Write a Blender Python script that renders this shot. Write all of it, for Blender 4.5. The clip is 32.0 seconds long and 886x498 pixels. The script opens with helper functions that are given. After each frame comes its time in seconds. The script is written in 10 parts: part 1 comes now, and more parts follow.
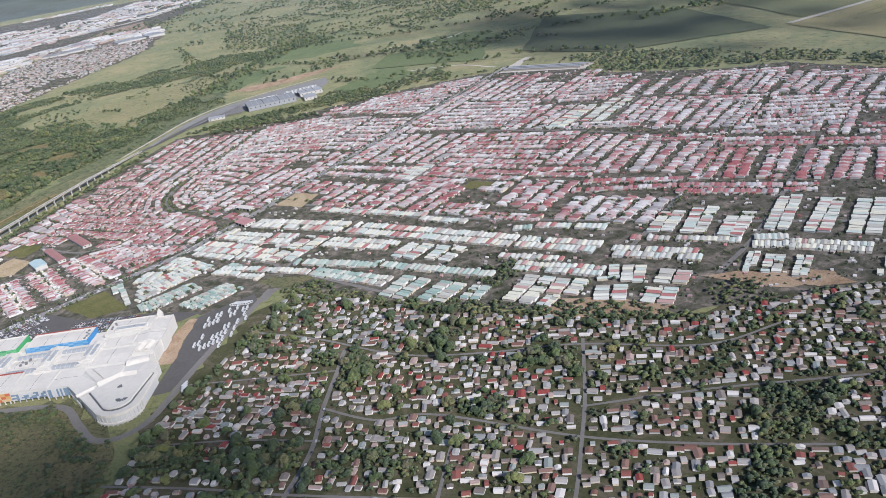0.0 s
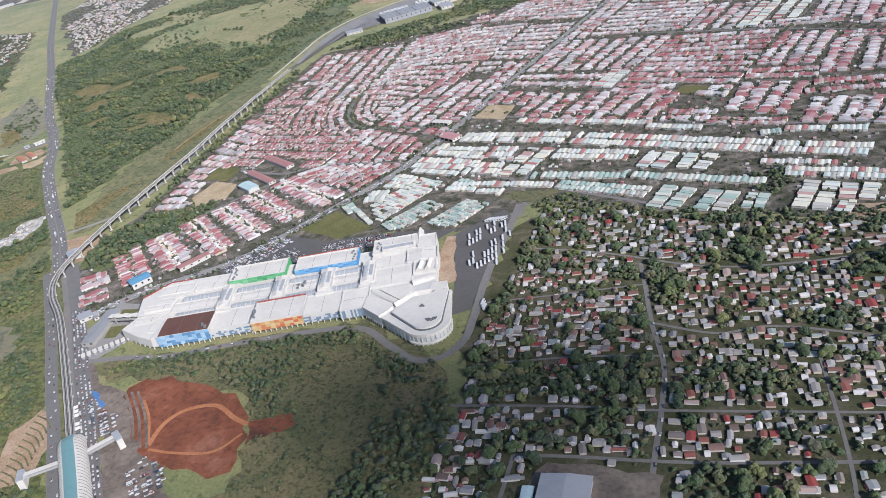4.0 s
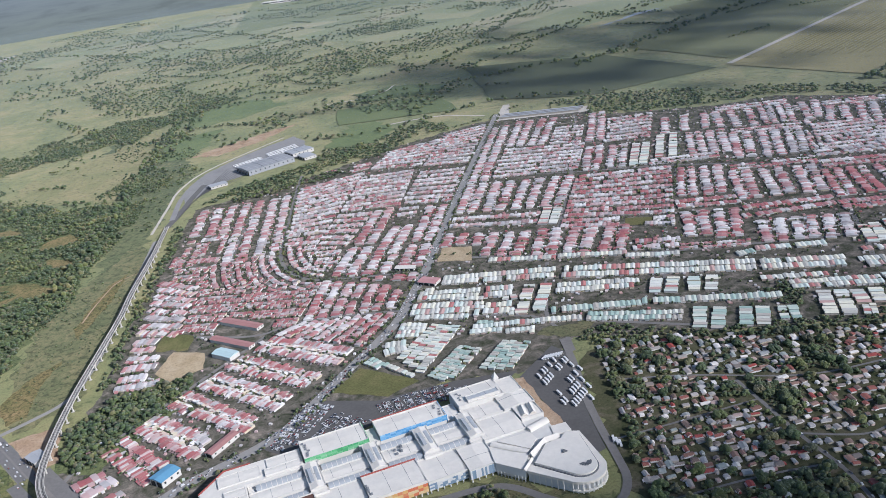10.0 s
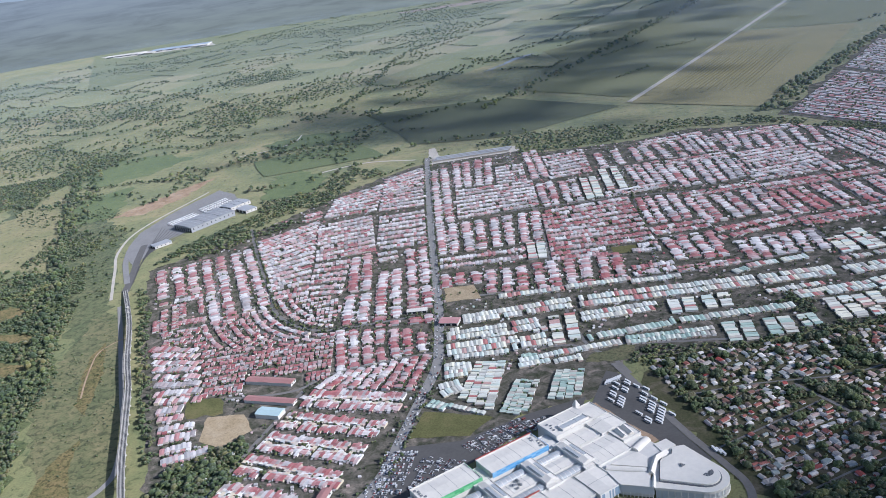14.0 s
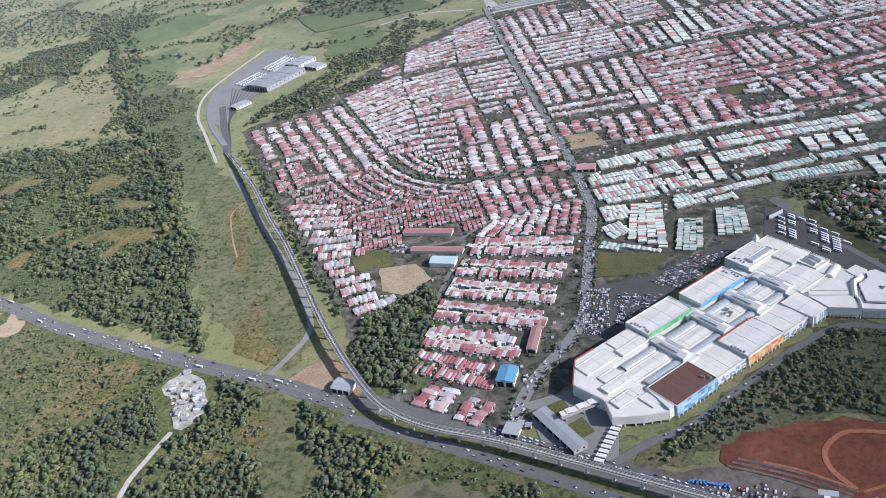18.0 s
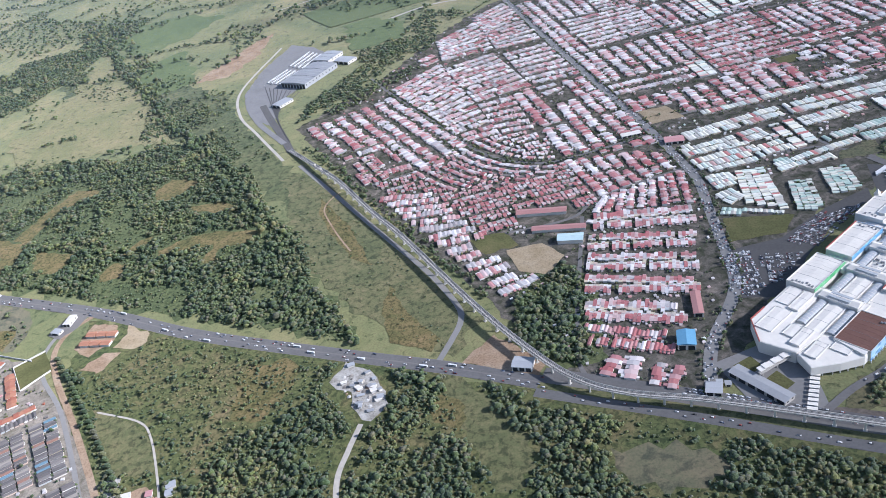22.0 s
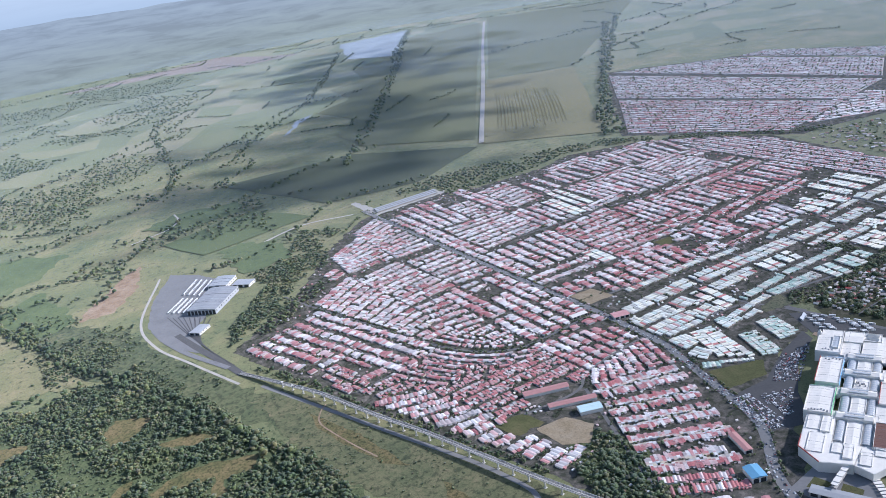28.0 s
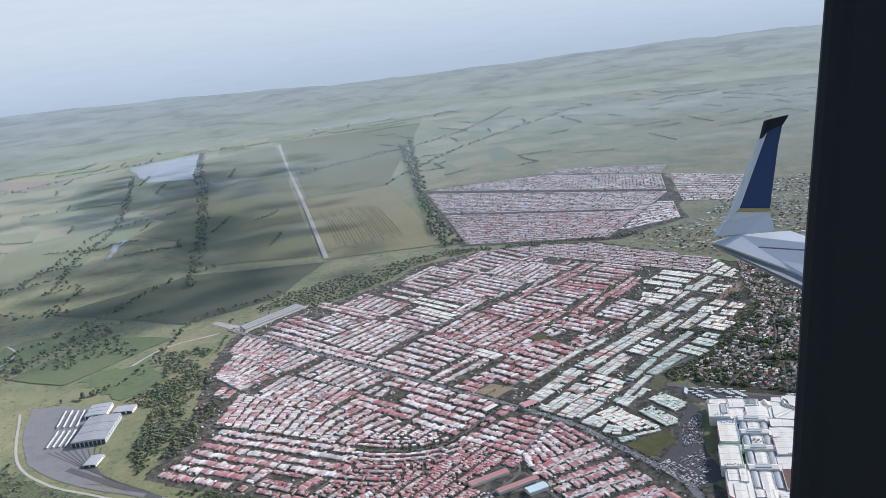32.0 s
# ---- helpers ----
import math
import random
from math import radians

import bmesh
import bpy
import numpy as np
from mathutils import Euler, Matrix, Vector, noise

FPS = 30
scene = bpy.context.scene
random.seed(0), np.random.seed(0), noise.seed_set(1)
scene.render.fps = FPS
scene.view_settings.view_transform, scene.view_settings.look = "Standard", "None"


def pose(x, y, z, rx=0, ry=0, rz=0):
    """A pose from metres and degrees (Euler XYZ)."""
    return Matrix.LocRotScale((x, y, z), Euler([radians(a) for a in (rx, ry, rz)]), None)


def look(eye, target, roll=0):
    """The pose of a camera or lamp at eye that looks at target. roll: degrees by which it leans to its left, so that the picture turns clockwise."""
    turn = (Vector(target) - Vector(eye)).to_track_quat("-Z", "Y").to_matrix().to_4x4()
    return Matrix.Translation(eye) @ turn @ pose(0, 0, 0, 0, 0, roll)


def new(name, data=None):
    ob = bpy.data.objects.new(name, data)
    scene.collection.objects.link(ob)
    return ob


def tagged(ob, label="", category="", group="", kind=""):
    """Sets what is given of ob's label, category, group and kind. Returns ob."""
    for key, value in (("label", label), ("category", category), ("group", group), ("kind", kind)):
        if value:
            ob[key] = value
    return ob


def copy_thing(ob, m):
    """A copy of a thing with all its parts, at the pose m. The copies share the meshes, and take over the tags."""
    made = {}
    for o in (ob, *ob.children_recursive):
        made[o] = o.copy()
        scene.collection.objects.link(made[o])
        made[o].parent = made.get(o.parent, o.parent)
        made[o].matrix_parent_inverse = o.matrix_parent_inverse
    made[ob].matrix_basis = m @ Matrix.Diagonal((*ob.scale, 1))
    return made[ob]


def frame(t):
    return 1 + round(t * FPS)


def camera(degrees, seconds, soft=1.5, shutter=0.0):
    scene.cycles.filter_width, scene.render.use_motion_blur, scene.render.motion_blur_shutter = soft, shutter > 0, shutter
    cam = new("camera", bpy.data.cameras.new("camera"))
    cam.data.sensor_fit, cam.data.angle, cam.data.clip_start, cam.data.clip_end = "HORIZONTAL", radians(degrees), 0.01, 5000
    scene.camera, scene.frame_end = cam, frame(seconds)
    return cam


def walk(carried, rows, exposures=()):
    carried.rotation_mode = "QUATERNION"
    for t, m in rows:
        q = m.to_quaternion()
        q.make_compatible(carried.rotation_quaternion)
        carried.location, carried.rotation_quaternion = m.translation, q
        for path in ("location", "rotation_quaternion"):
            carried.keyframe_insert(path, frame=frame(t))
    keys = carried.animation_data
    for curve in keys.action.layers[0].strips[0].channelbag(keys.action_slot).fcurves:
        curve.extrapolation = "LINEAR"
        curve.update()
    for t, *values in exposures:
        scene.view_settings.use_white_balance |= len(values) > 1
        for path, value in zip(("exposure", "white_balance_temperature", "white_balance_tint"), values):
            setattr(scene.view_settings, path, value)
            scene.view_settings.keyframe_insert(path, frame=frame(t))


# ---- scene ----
cam = camera(55.14, 32.0, 0.4)

PATH = [
    (0, (445.42, -43.43, 219.85), (398.699, 36.158, 181.329), -9.55),
    (0.5, (430.03, -50.84, 222.19), (377.686, 24.168, 181.767), -10.75),
    (1, (414.48, -57.99, 224.51), (359.119, 14.162, 182.935), -11.53),
    (1.5, (398.78, -64.90, 226.80), (342.505, 6.049, 184.382), -12.07),
    (2, (382.93, -71.55, 229.08), (327.185, -0.602, 185.971), -12.44),
    (2.5, (366.95, -77.96, 231.34), (312.454, -6.493, 187.483), -12.80),
    (3, (350.83, -84.11, 233.58), (297.902, -12.005, 188.880), -13.02),
    (3.5, (334.60, -90.03, 235.82), (283.307, -17.332, 190.158), -12.97),
    (4, (318.25, -95.69, 238.04), (268.449, -22.687, 191.245), -12.96),
    (4.5, (301.80, -101.12, 240.25), (253.294, -28.054, 192.205), -12.98),
    (5, (285.26, -106.30, 242.46), (238.028, -33.068, 193.404), -12.92),
    (5.5, (268.62, -111.24, 244.66), (222.843, -37.366, 195.200), -12.68),
    (6, (251.90, -115.95, 246.85), (207.740, -41.085, 197.411), -12.33),
    (6.5, (235.11, -120.42, 249.05), (192.904, -43.973, 200.319), -11.77),
    (7, (218.25, -124.65, 251.24), (178.331, -46.126, 203.911), -11.34),
    (7.5, (201.33, -128.65, 253.44), (163.789, -48.017, 207.725), -11.26),
    (8, (184.35, -132.41, 255.63), (149.136, -49.914, 211.425), -11.61),
    (8.5, (167.32, -135.94, 257.83), (134.575, -51.780, 214.882), -11.74),
    (9, (150.24, -139.24, 260.04), (120.740, -53.235, 218.413), -11.30),
    (9.5, (133.13, -142.31, 262.25), (108.449, -53.945, 222.463), -10.14),
    (10, (115.98, -145.14, 264.47), (97.965, -54.065, 227.318), -8.63),
    (10.5, (98.81, -147.75, 266.69), (87.972, -54.364, 232.613), -7.34),
    (11, (81.61, -150.13, 268.92), (76.977, -55.236, 237.721), -6.61),
    (11.5, (64.39, -152.28, 271.16), (63.997, -56.593, 242.121), -6.33),
    (12, (47.15, -154.21, 273.41), (48.858, -58.244, 245.338), -6.33),
    (12.5, (29.91, -155.90, 275.68), (32.276, -60.040, 247.308), -6.61),
    (13, (12.65, -157.37, 277.95), (15.028, -61.946, 248.147), -7.03),
    (13.5, (-4.61, -158.62, 280.23), (-2.454, -63.937, 248.121), -7.70),
    (14, (-21.87, -159.63, 282.53), (-20.075, -65.892, 247.755), -8.33),
    (14.5, (-39.12, -160.43, 284.84), (-37.618, -67.682, 247.473), -8.90),
    (15, (-56.37, -160.99, 287.16), (-54.927, -69.304, 247.270), -9.26),
    (15.5, (-73.62, -161.34, 289.49), (-71.895, -70.717, 247.237), -9.32),
    (16, (-90.85, -161.45, 291.84), (-88.691, -71.869, 247.448), -9.24),
    (16.5, (-108.07, -161.34, 294.19), (-105.479, -72.704, 247.973), -9.21),
    (17, (-125.28, -161.01, 296.56), (-122.311, -73.262, 248.693), -9.27),
    (17.5, (-142.48, -160.45, 298.95), (-139.247, -73.412, 249.814), -9.51),
    (18, (-159.65, -159.66, 301.34), (-156.249, -73.300, 251.048), -10.21),
    (18.5, (-176.81, -158.65, 303.75), (-173.276, -72.957, 252.335), -10.98),
    (19, (-193.95, -157.42, 306.17), (-190.141, -72.353, 253.732), -11.68),
    (19.5, (-211.07, -155.95, 308.60), (-206.396, -71.277, 255.607), -12.18),
    (20, (-228.17, -154.26, 311.04), (-221.804, -69.724, 258.004), -12.32),
    (20.5, (-245.25, -152.34, 313.49), (-236.510, -67.825, 260.764), -12.11),
    (21, (-262.30, -150.20, 315.95), (-251.109, -65.827, 263.451), -11.61),
    (21.5, (-279.34, -147.82, 318.42), (-266.721, -63.588, 266.027), -11.36),
    (22, (-296.36, -145.22, 320.90), (-284.869, -60.762, 268.600), -11.63),
    (22.5, (-313.36, -142.38, 323.38), (-306.122, -57.336, 271.281), -12.49),
    (23, (-330.34, -139.32, 325.87), (-329.687, -53.637, 274.313), -14.03),
    (23.5, (-347.31, -136.02, 328.37), (-353.695, -49.987, 277.794), -15.88),
    (24, (-364.26, -132.49, 330.86), (-376.314, -46.306, 281.599), -17.70),
    (24.5, (-381.20, -128.73, 333.36), (-396.826, -42.292, 285.563), -19.21),
    (25, (-398.13, -124.73, 335.87), (-414.769, -37.894, 289.143), -20.03),
    (25.5, (-415.04, -120.49, 338.37), (-427.711, -32.624, 292.338), -19.56),
    (26, (-431.95, -116.02, 340.87), (-435.832, -26.859, 295.754), -17.97),
    (26.5, (-448.86, -111.31, 343.36), (-439.274, -21.706, 300.013), -15.43),
    (27, (-465.77, -106.36, 345.85), (-440.487, -18.695, 304.919), -12.47),
    (27.5, (-482.67, -101.17, 348.34), (-443.986, -16.977, 310.725), -10.22),
    (28, (-499.59, -95.74, 350.81), (-452.252, -14.666, 316.362), -8.95),
    (28.5, (-516.51, -90.06, 353.28), (-464.711, -10.752, 321.227), -8.35),
    (29, (-533.44, -84.14, 355.73), (-479.541, -5.702, 325.030), -8.21),
    (29.5, (-550.39, -77.97, 358.17), (-494.806, -0.440, 328.179), -8.13),
    (30, (-567.37, -71.55, 360.60), (-509.423, 4.513, 331.317), -7.82),
    (30.5, (-584.37, -64.88, 363.00), (-523.195, 9.075, 334.910), -7.38),
    (31, (-601.40, -57.95, 365.39), (-536.463, 13.242, 338.652), -6.92),
    (31.5, (-618.46, -50.78, 367.75), (-550.026, 17.515, 342.200), -6.79),
    (32, (-635.57, -43.34, 370.09), (-564.060, 22.081, 345.462), -6.88),
]
EXPOSURES = [(0, -0.38, 5800, 15), (6, -0.25, 5750, 15), (10, -0.27, 5650, 14), (13, -0.18, 5500, 15), (19, 0.12, 5650, 15), (22, 0.25, 5520, 16), (24, 0.27, 5400, 16), (27, 0.43, 5400, 18), (29, 0.25, 5550, 14), (32, 0.30, 5950, 13)]
walk(cam, [(t, look(eye, target, roll)) for t, eye, target, roll in PATH], EXPOSURES)

# ---- light ----
SUN_ELEVATION, SUN_AZIMUTH = radians(31), radians(-24)   # azimuth from +x towards +y
to_sun = Vector((math.cos(SUN_ELEVATION) * math.cos(SUN_AZIMUTH), math.cos(SUN_ELEVATION) * math.sin(SUN_AZIMUTH), math.sin(SUN_ELEVATION)))
world = bpy.data.worlds.new("sky")
scene.world = world
world.use_nodes = True
wn = world.node_tree
sky = wn.nodes.new("ShaderNodeTexSky")
sky.sky_type = "NISHITA"
sky.sun_disc = False
sky.sun_elevation = SUN_ELEVATION
sky.sun_rotation = math.pi / 2 - SUN_AZIMUTH
sky.altitude = 300
sky.air_density, sky.dust_density, sky.ozone_density = 1.2, 1.3, 1.0
wn.links.new(sky.outputs["Color"], wn.nodes["Background"].inputs["Color"])
wn.nodes["Background"].inputs["Strength"].default_value = 0.115
sun = new("sun", bpy.data.lights.new("sun", "SUN"))
sun.data.energy, sun.data.angle, sun.data.color = 4.8, radians(0.6), (1.0, 0.94, 0.86)
sun.matrix_world = look(to_sun * 2000, (0, 0, 0))


# ---- materials ----
def ramp_of(nt, colours, constant=False, lo=0.0, hi=1.0):
    r = nt.nodes.new("ShaderNodeValToRGB")
    r.color_ramp.interpolation = "CONSTANT" if constant else "LINEAR"
    els = r.color_ramp.elements
    while len(els) < len(colours):
        els.new(1.0)
    for i, c in enumerate(colours):
        els[i].position = i / len(colours) if constant else lo + (hi - lo) * i / max(1, len(colours) - 1)
        els[i].color = (*c, 1)
    return r


def noise_of(nt, scale, detail=4, rough=0.6, distort=0.0):
    n = nt.nodes.new("ShaderNodeTexNoise")
    n.inputs["Scale"].default_value, n.inputs["Detail"].default_value = scale, detail
    n.inputs["Roughness"].default_value, n.inputs["Distortion"].default_value = rough, distort
    tc = nt.nodes.get("geo") or nt.nodes.new("ShaderNodeNewGeometry")
    tc.name = "geo"
    nt.links.new(tc.outputs["Position"], n.inputs["Vector"])
    return n


def mixed(nt, fac, a, b, blend="MIX"):
    m = nt.nodes.new("ShaderNodeMix")
    m.data_type, m.blend_type = "RGBA", blend
    for sock, v in ((m.inputs["Factor"], fac), (m.inputs["A"], a), (m.inputs["B"], b)):
        if isinstance(v, bpy.types.NodeSocket):
            nt.links.new(v, sock)
        else:
            sock.default_value = v if isinstance(v, (int, float)) else (*v, 1)
    return m.outputs["Result"]


def material(name, rough=0.8, metal=0.0, sheen=0.0, spec=0.3):
    m = bpy.data.materials.new(name)
    m.use_nodes = True
    b = m.node_tree.nodes["Principled BSDF"]
    b.inputs["Roughness"].default_value, b.inputs["Metallic"].default_value = rough, metal
    b.inputs["Specular IOR Level"].default_value = spec
    b.inputs["Diffuse Roughness"].default_value = 1.0 if rough > 0.88 else 0.3
    # bluish sheen at grazing angles imitates distance haze on ground and leaves
    if sheen:
        b.inputs["Sheen Weight"].default_value = sheen
        b.inputs["Sheen Roughness"].default_value = 0.6
        b.inputs["Sheen Tint"].default_value = (0.74, 0.79, 0.85, 1)
    return m, m.node_tree, b


def bumped(nt, b, source, strength, distance):
    bump = nt.nodes.new("ShaderNodeBump")
    bump.inputs["Strength"].default_value, bump.inputs["Distance"].default_value = strength, distance
    nt.links.new(source, bump.inputs["Height"])
    nt.links.new(bump.outputs["Normal"], b.inputs["Normal"])


def plain(name, colour, rough=0.7, metal=0.0, grain=2.0, amount=0.25, stain=0.15, spec=0.3):
    """Paint, plaster, concrete or metal with grain and larger stains."""
    m, nt, b = material(name, rough, metal, spec=spec)
    dark = tuple(c * (1 - amount) for c in colour)
    col = mixed(nt, noise_of(nt, grain, 6).outputs["Fac"], dark, tuple(min(1, c * (1 + amount * 0.6)) for c in colour))
    r = ramp_of(nt, [(1, 1, 1), (1, 1, 1), (1 - stain,) * 3])
    nt.links.new(noise_of(nt, grain * 0.13, 5).outputs["Fac"], r.inputs["Fac"])
    col = mixed(nt, 1.0, col, r.outputs["Color"], "MULTIPLY")
    nt.links.new(col, b.inputs["Base Color"])
    return m


def varied(name, colours, rough=0.65, single=False, grain=0.9, stain=0.35, sheen=0.0):
    """One colour for each piece, by chance, with grain, rust and stains."""
    m, nt, b = material(name, rough, sheen=sheen)
    if single:
        rnd = nt.nodes.new("ShaderNodeObjectInfo").outputs["Random"]
    else:
        g = nt.nodes.new("ShaderNodeNewGeometry")
        g.name = "geo"
        rnd = g.outputs["Random Per Island"]
    r = ramp_of(nt, colours, True)
    nt.links.new(rnd, r.inputs["Fac"])
    s = ramp_of(nt, [(1 - stain,) * 3, (1, 1, 1), (1, 1, 1), (1 - stain * 0.6,) * 3])
    nt.links.new(noise_of(nt, grain, 6, 0.7).outputs["Fac"], s.inputs["Fac"])
    col = mixed(nt, 1.0, r.outputs["Color"], s.outputs["Color"], "MULTIPLY")
    nt.links.new(col, b.inputs["Base Color"])
    return m


def earth(name, colours, scale=0.05, fine=0.8, sheen=0.0, bump=0.0):
    """Soil, grass or scrub with variation at two scales."""
    m, nt, b = material(name, 0.95, sheen=sheen, spec=0.15)
    r = ramp_of(nt, colours, lo=0.32, hi=0.68)
    nt.links.new(noise_of(nt, scale, 8, 0.62, 0.6).outputs["Fac"], r.inputs["Fac"])
    s = ramp_of(nt, [(0.6, 0.6, 0.6), (0.95, 0.95, 0.95), (1.15, 1.15, 1.15)], lo=0.3, hi=0.7)
    f = noise_of(nt, fine, 6, 0.7)
    nt.links.new(f.outputs["Fac"], s.inputs["Fac"])
    col = mixed(nt, 1.0, r.outputs["Color"], s.outputs["Color"], "MULTIPLY")
    nt.links.new(col, b.inputs["Base Color"])
    if bump:
        bumped(nt, b, f.outputs["Fac"], 0.6, bump)
    return m


RED = [(0.421, 0.178, 0.169), (0.484, 0.286, 0.277), (0.372, 0.138, 0.138), (0.541, 0.424, 0.406), (0.453, 0.237, 0.228), (0.596, 0.551, 0.524), (0.436, 0.256, 0.247), (0.346, 0.166, 0.157), (0.517, 0.355, 0.337), (0.451, 0.208, 0.208), (0.407, 0.371, 0.353), (0.401, 0.158, 0.158)]
PINK = [(0.60, 0.46, 0.44), (0.67, 0.60, 0.58), (0.54, 0.28, 0.27), (0.59, 0.40, 0.38), (0.73, 0.67, 0.65), (0.63, 0.48, 0.46), (0.49, 0.46, 0.45), (0.56, 0.34, 0.32), (0.69, 0.64, 0.60), (0.58, 0.56, 0.55), (0.49, 0.22, 0.21), (0.74, 0.71, 0.67)]
CRIMSON = [(0.448, 0.169, 0.165), (0.482, 0.257, 0.244), (0.399, 0.134, 0.134), (0.539, 0.395, 0.372), (0.460, 0.208, 0.204), (0.419, 0.154, 0.149), (0.565, 0.502, 0.475)]
WHITE = [(0.70, 0.70, 0.61), (0.78, 0.77, 0.68), (0.61, 0.61, 0.53), (0.58, 0.65, 0.58), (0.76, 0.73, 0.59), (0.51, 0.49, 0.43), (0.71, 0.70, 0.63), (0.55, 0.36, 0.32), (0.74, 0.75, 0.67), (0.61, 0.67, 0.60), (0.78, 0.75, 0.61), (0.57, 0.55, 0.49), (0.49, 0.21, 0.19)]
GREY = [(0.44, 0.41, 0.40), (0.52, 0.49, 0.48), (0.38, 0.34, 0.33), (0.48, 0.40, 0.38), (0.57, 0.55, 0.54), (0.36, 0.25, 0.24), (0.46, 0.44, 0.43)]
TEAL = [(0.41, 0.52, 0.45), (0.51, 0.58, 0.50), (0.35, 0.46, 0.40), (0.63, 0.66, 0.57), (0.39, 0.50, 0.43), (0.60, 0.60, 0.52), (0.46, 0.56, 0.48), (0.50, 0.46, 0.40), (0.68, 0.68, 0.58)]
ORANGE = [(0.460, 0.206, 0.122), (0.423, 0.172, 0.109), (0.478, 0.232, 0.143), (0.442, 0.198, 0.129), (0.405, 0.155, 0.102), (0.497, 0.275, 0.177)]
SLATE = [(0.181, 0.164, 0.155), (0.224, 0.204, 0.187), (0.155, 0.140, 0.133), (0.275, 0.252, 0.227), (0.189, 0.172, 0.162), (0.327, 0.192, 0.144), (0.232, 0.212, 0.194), (0.172, 0.156, 0.148), (0.344, 0.308, 0.266), (0.198, 0.180, 0.169), (0.163, 0.148, 0.140), (0.146, 0.136, 0.130), (0.206, 0.188, 0.173), (0.172, 0.272, 0.331)]
SHANTY = [(0.363, 0.331, 0.299), (0.229, 0.195, 0.171), (0.426, 0.398, 0.363), (0.237, 0.128, 0.097), (0.316, 0.307, 0.299), (0.299, 0.113, 0.089), (0.386, 0.346, 0.313), (0.698, 0.655, 0.603), (0.213, 0.150, 0.121), (0.332, 0.338, 0.327), (0.332, 0.079, 0.067), (0.472, 0.351, 0.306), (0.276, 0.233, 0.200), (0.473, 0.435, 0.399), (0.292, 0.180, 0.143), (0.740, 0.694, 0.640), (0.347, 0.375, 0.342), (0.449, 0.428, 0.406)]
MIXED = [(0.63, 0.58, 0.56), (0.72, 0.67, 0.64), (0.59, 0.45, 0.43), (0.54, 0.31, 0.29), (0.76, 0.73, 0.69), (0.64, 0.54, 0.52), (0.52, 0.49, 0.48), (0.67, 0.63, 0.59), (0.56, 0.38, 0.36), (0.78, 0.75, 0.71)]
PALETTES = {"red": RED, "pink": PINK, "crimson": CRIMSON, "white": WHITE, "grey": GREY, "teal": TEAL, "orange": ORANGE, "slate": SLATE, "shanty": SHANTY, "mixed": MIXED}
ROOFS = {k: varied("roof sheeting " + k, v) for k, v in PALETTES.items()}
ROOFS_ONE = {k: varied("roof sheeting single " + k, v, single=True) for k, v in PALETTES.items()}
WALL_TINTS = [(0.64, 0.60, 0.54), (0.52, 0.47, 0.41), (0.70, 0.67, 0.63), (0.56, 0.44, 0.37), (0.48, 0.49, 0.48), (0.60, 0.53, 0.40), (0.74, 0.72, 0.69)]
M_WALL = varied("house plaster", WALL_TINTS, 0.9)
M_WALL_ONE = varied("house plaster single", WALL_TINTS, 0.9, single=True)
M_DARK = plain("dark window glass", (0.04, 0.045, 0.05), 0.2)
M_ASPHALT = plain("asphalt", (0.165, 0.16, 0.155), 0.9, grain=0.6, amount=0.3, stain=0.3)
M_LOT = plain("worn parking asphalt", (0.112, 0.108, 0.104), 0.9, grain=0.5, amount=0.3, stain=0.35)
M_STREET = plain("worn street asphalt", (0.20, 0.19, 0.178), 0.9, grain=0.5, amount=0.3, stain=0.35)
M_CONCRETE = plain("concrete", (0.42, 0.40, 0.37), 0.85, grain=0.8)
M_PALE = plain("pale gravel", (0.50, 0.46, 0.40), 0.95, grain=0.4, amount=0.35, stain=0.4)
M_GRAVEL = earth("dusty works gravel", [(0.24, 0.22, 0.19), (0.38, 0.36, 0.32), (0.52, 0.50, 0.46)], 0.14, 0.9)
M_SERVICE = plain("pale service road", (0.27, 0.26, 0.245), 0.9, grain=0.5, amount=0.2, stain=0.3)
M_TANFIELD = earth("tan bare field", [(0.26, 0.20, 0.15), (0.33, 0.26, 0.20)], 0.02, 0.3)
M_RAILBED = plain("dark railway ballast", (0.13, 0.125, 0.12), 0.95, grain=0.6, amount=0.3, stain=0.3)
M_DIRT = earth("bare dirt", [(0.27, 0.185, 0.115), (0.36, 0.26, 0.175), (0.43, 0.33, 0.235)], 0.06)
M_SAND = earth("dry sand field", [(0.33, 0.26, 0.16), (0.39, 0.31, 0.20), (0.43, 0.35, 0.24)], 0.1)
M_REDSOIL = earth("red laterite soil", [(0.10, 0.05, 0.036), (0.18, 0.07, 0.042), (0.22, 0.085, 0.05), (0.28, 0.13, 0.085)], 0.035, 0.25, bump=0.5)
M_GREYDIRT = earth("grey-brown building dirt", [(0.12, 0.10, 0.085), (0.18, 0.15, 0.125), (0.25, 0.21, 0.175)], 0.06, 0.4)
M_REDSOIL_PALE = earth("compacted red soil track", [(0.36, 0.15, 0.07), (0.44, 0.20, 0.10)], 0.08)
M_MOWN = earth("mown grass", [(0.105, 0.11, 0.045), (0.135, 0.135, 0.056), (0.175, 0.155, 0.072)], 0.05)
M_YARD = earth("trodden yards and lanes", [(0.042, 0.05, 0.027), (0.085, 0.084, 0.062), (0.15, 0.135, 0.112), (0.27, 0.23, 0.19)], 0.12, 0.6)
M_LANES = earth("pale concrete lanes and yards", [(0.17, 0.155, 0.115), (0.27, 0.24, 0.195), (0.36, 0.315, 0.26)], 0.12, 0.6)


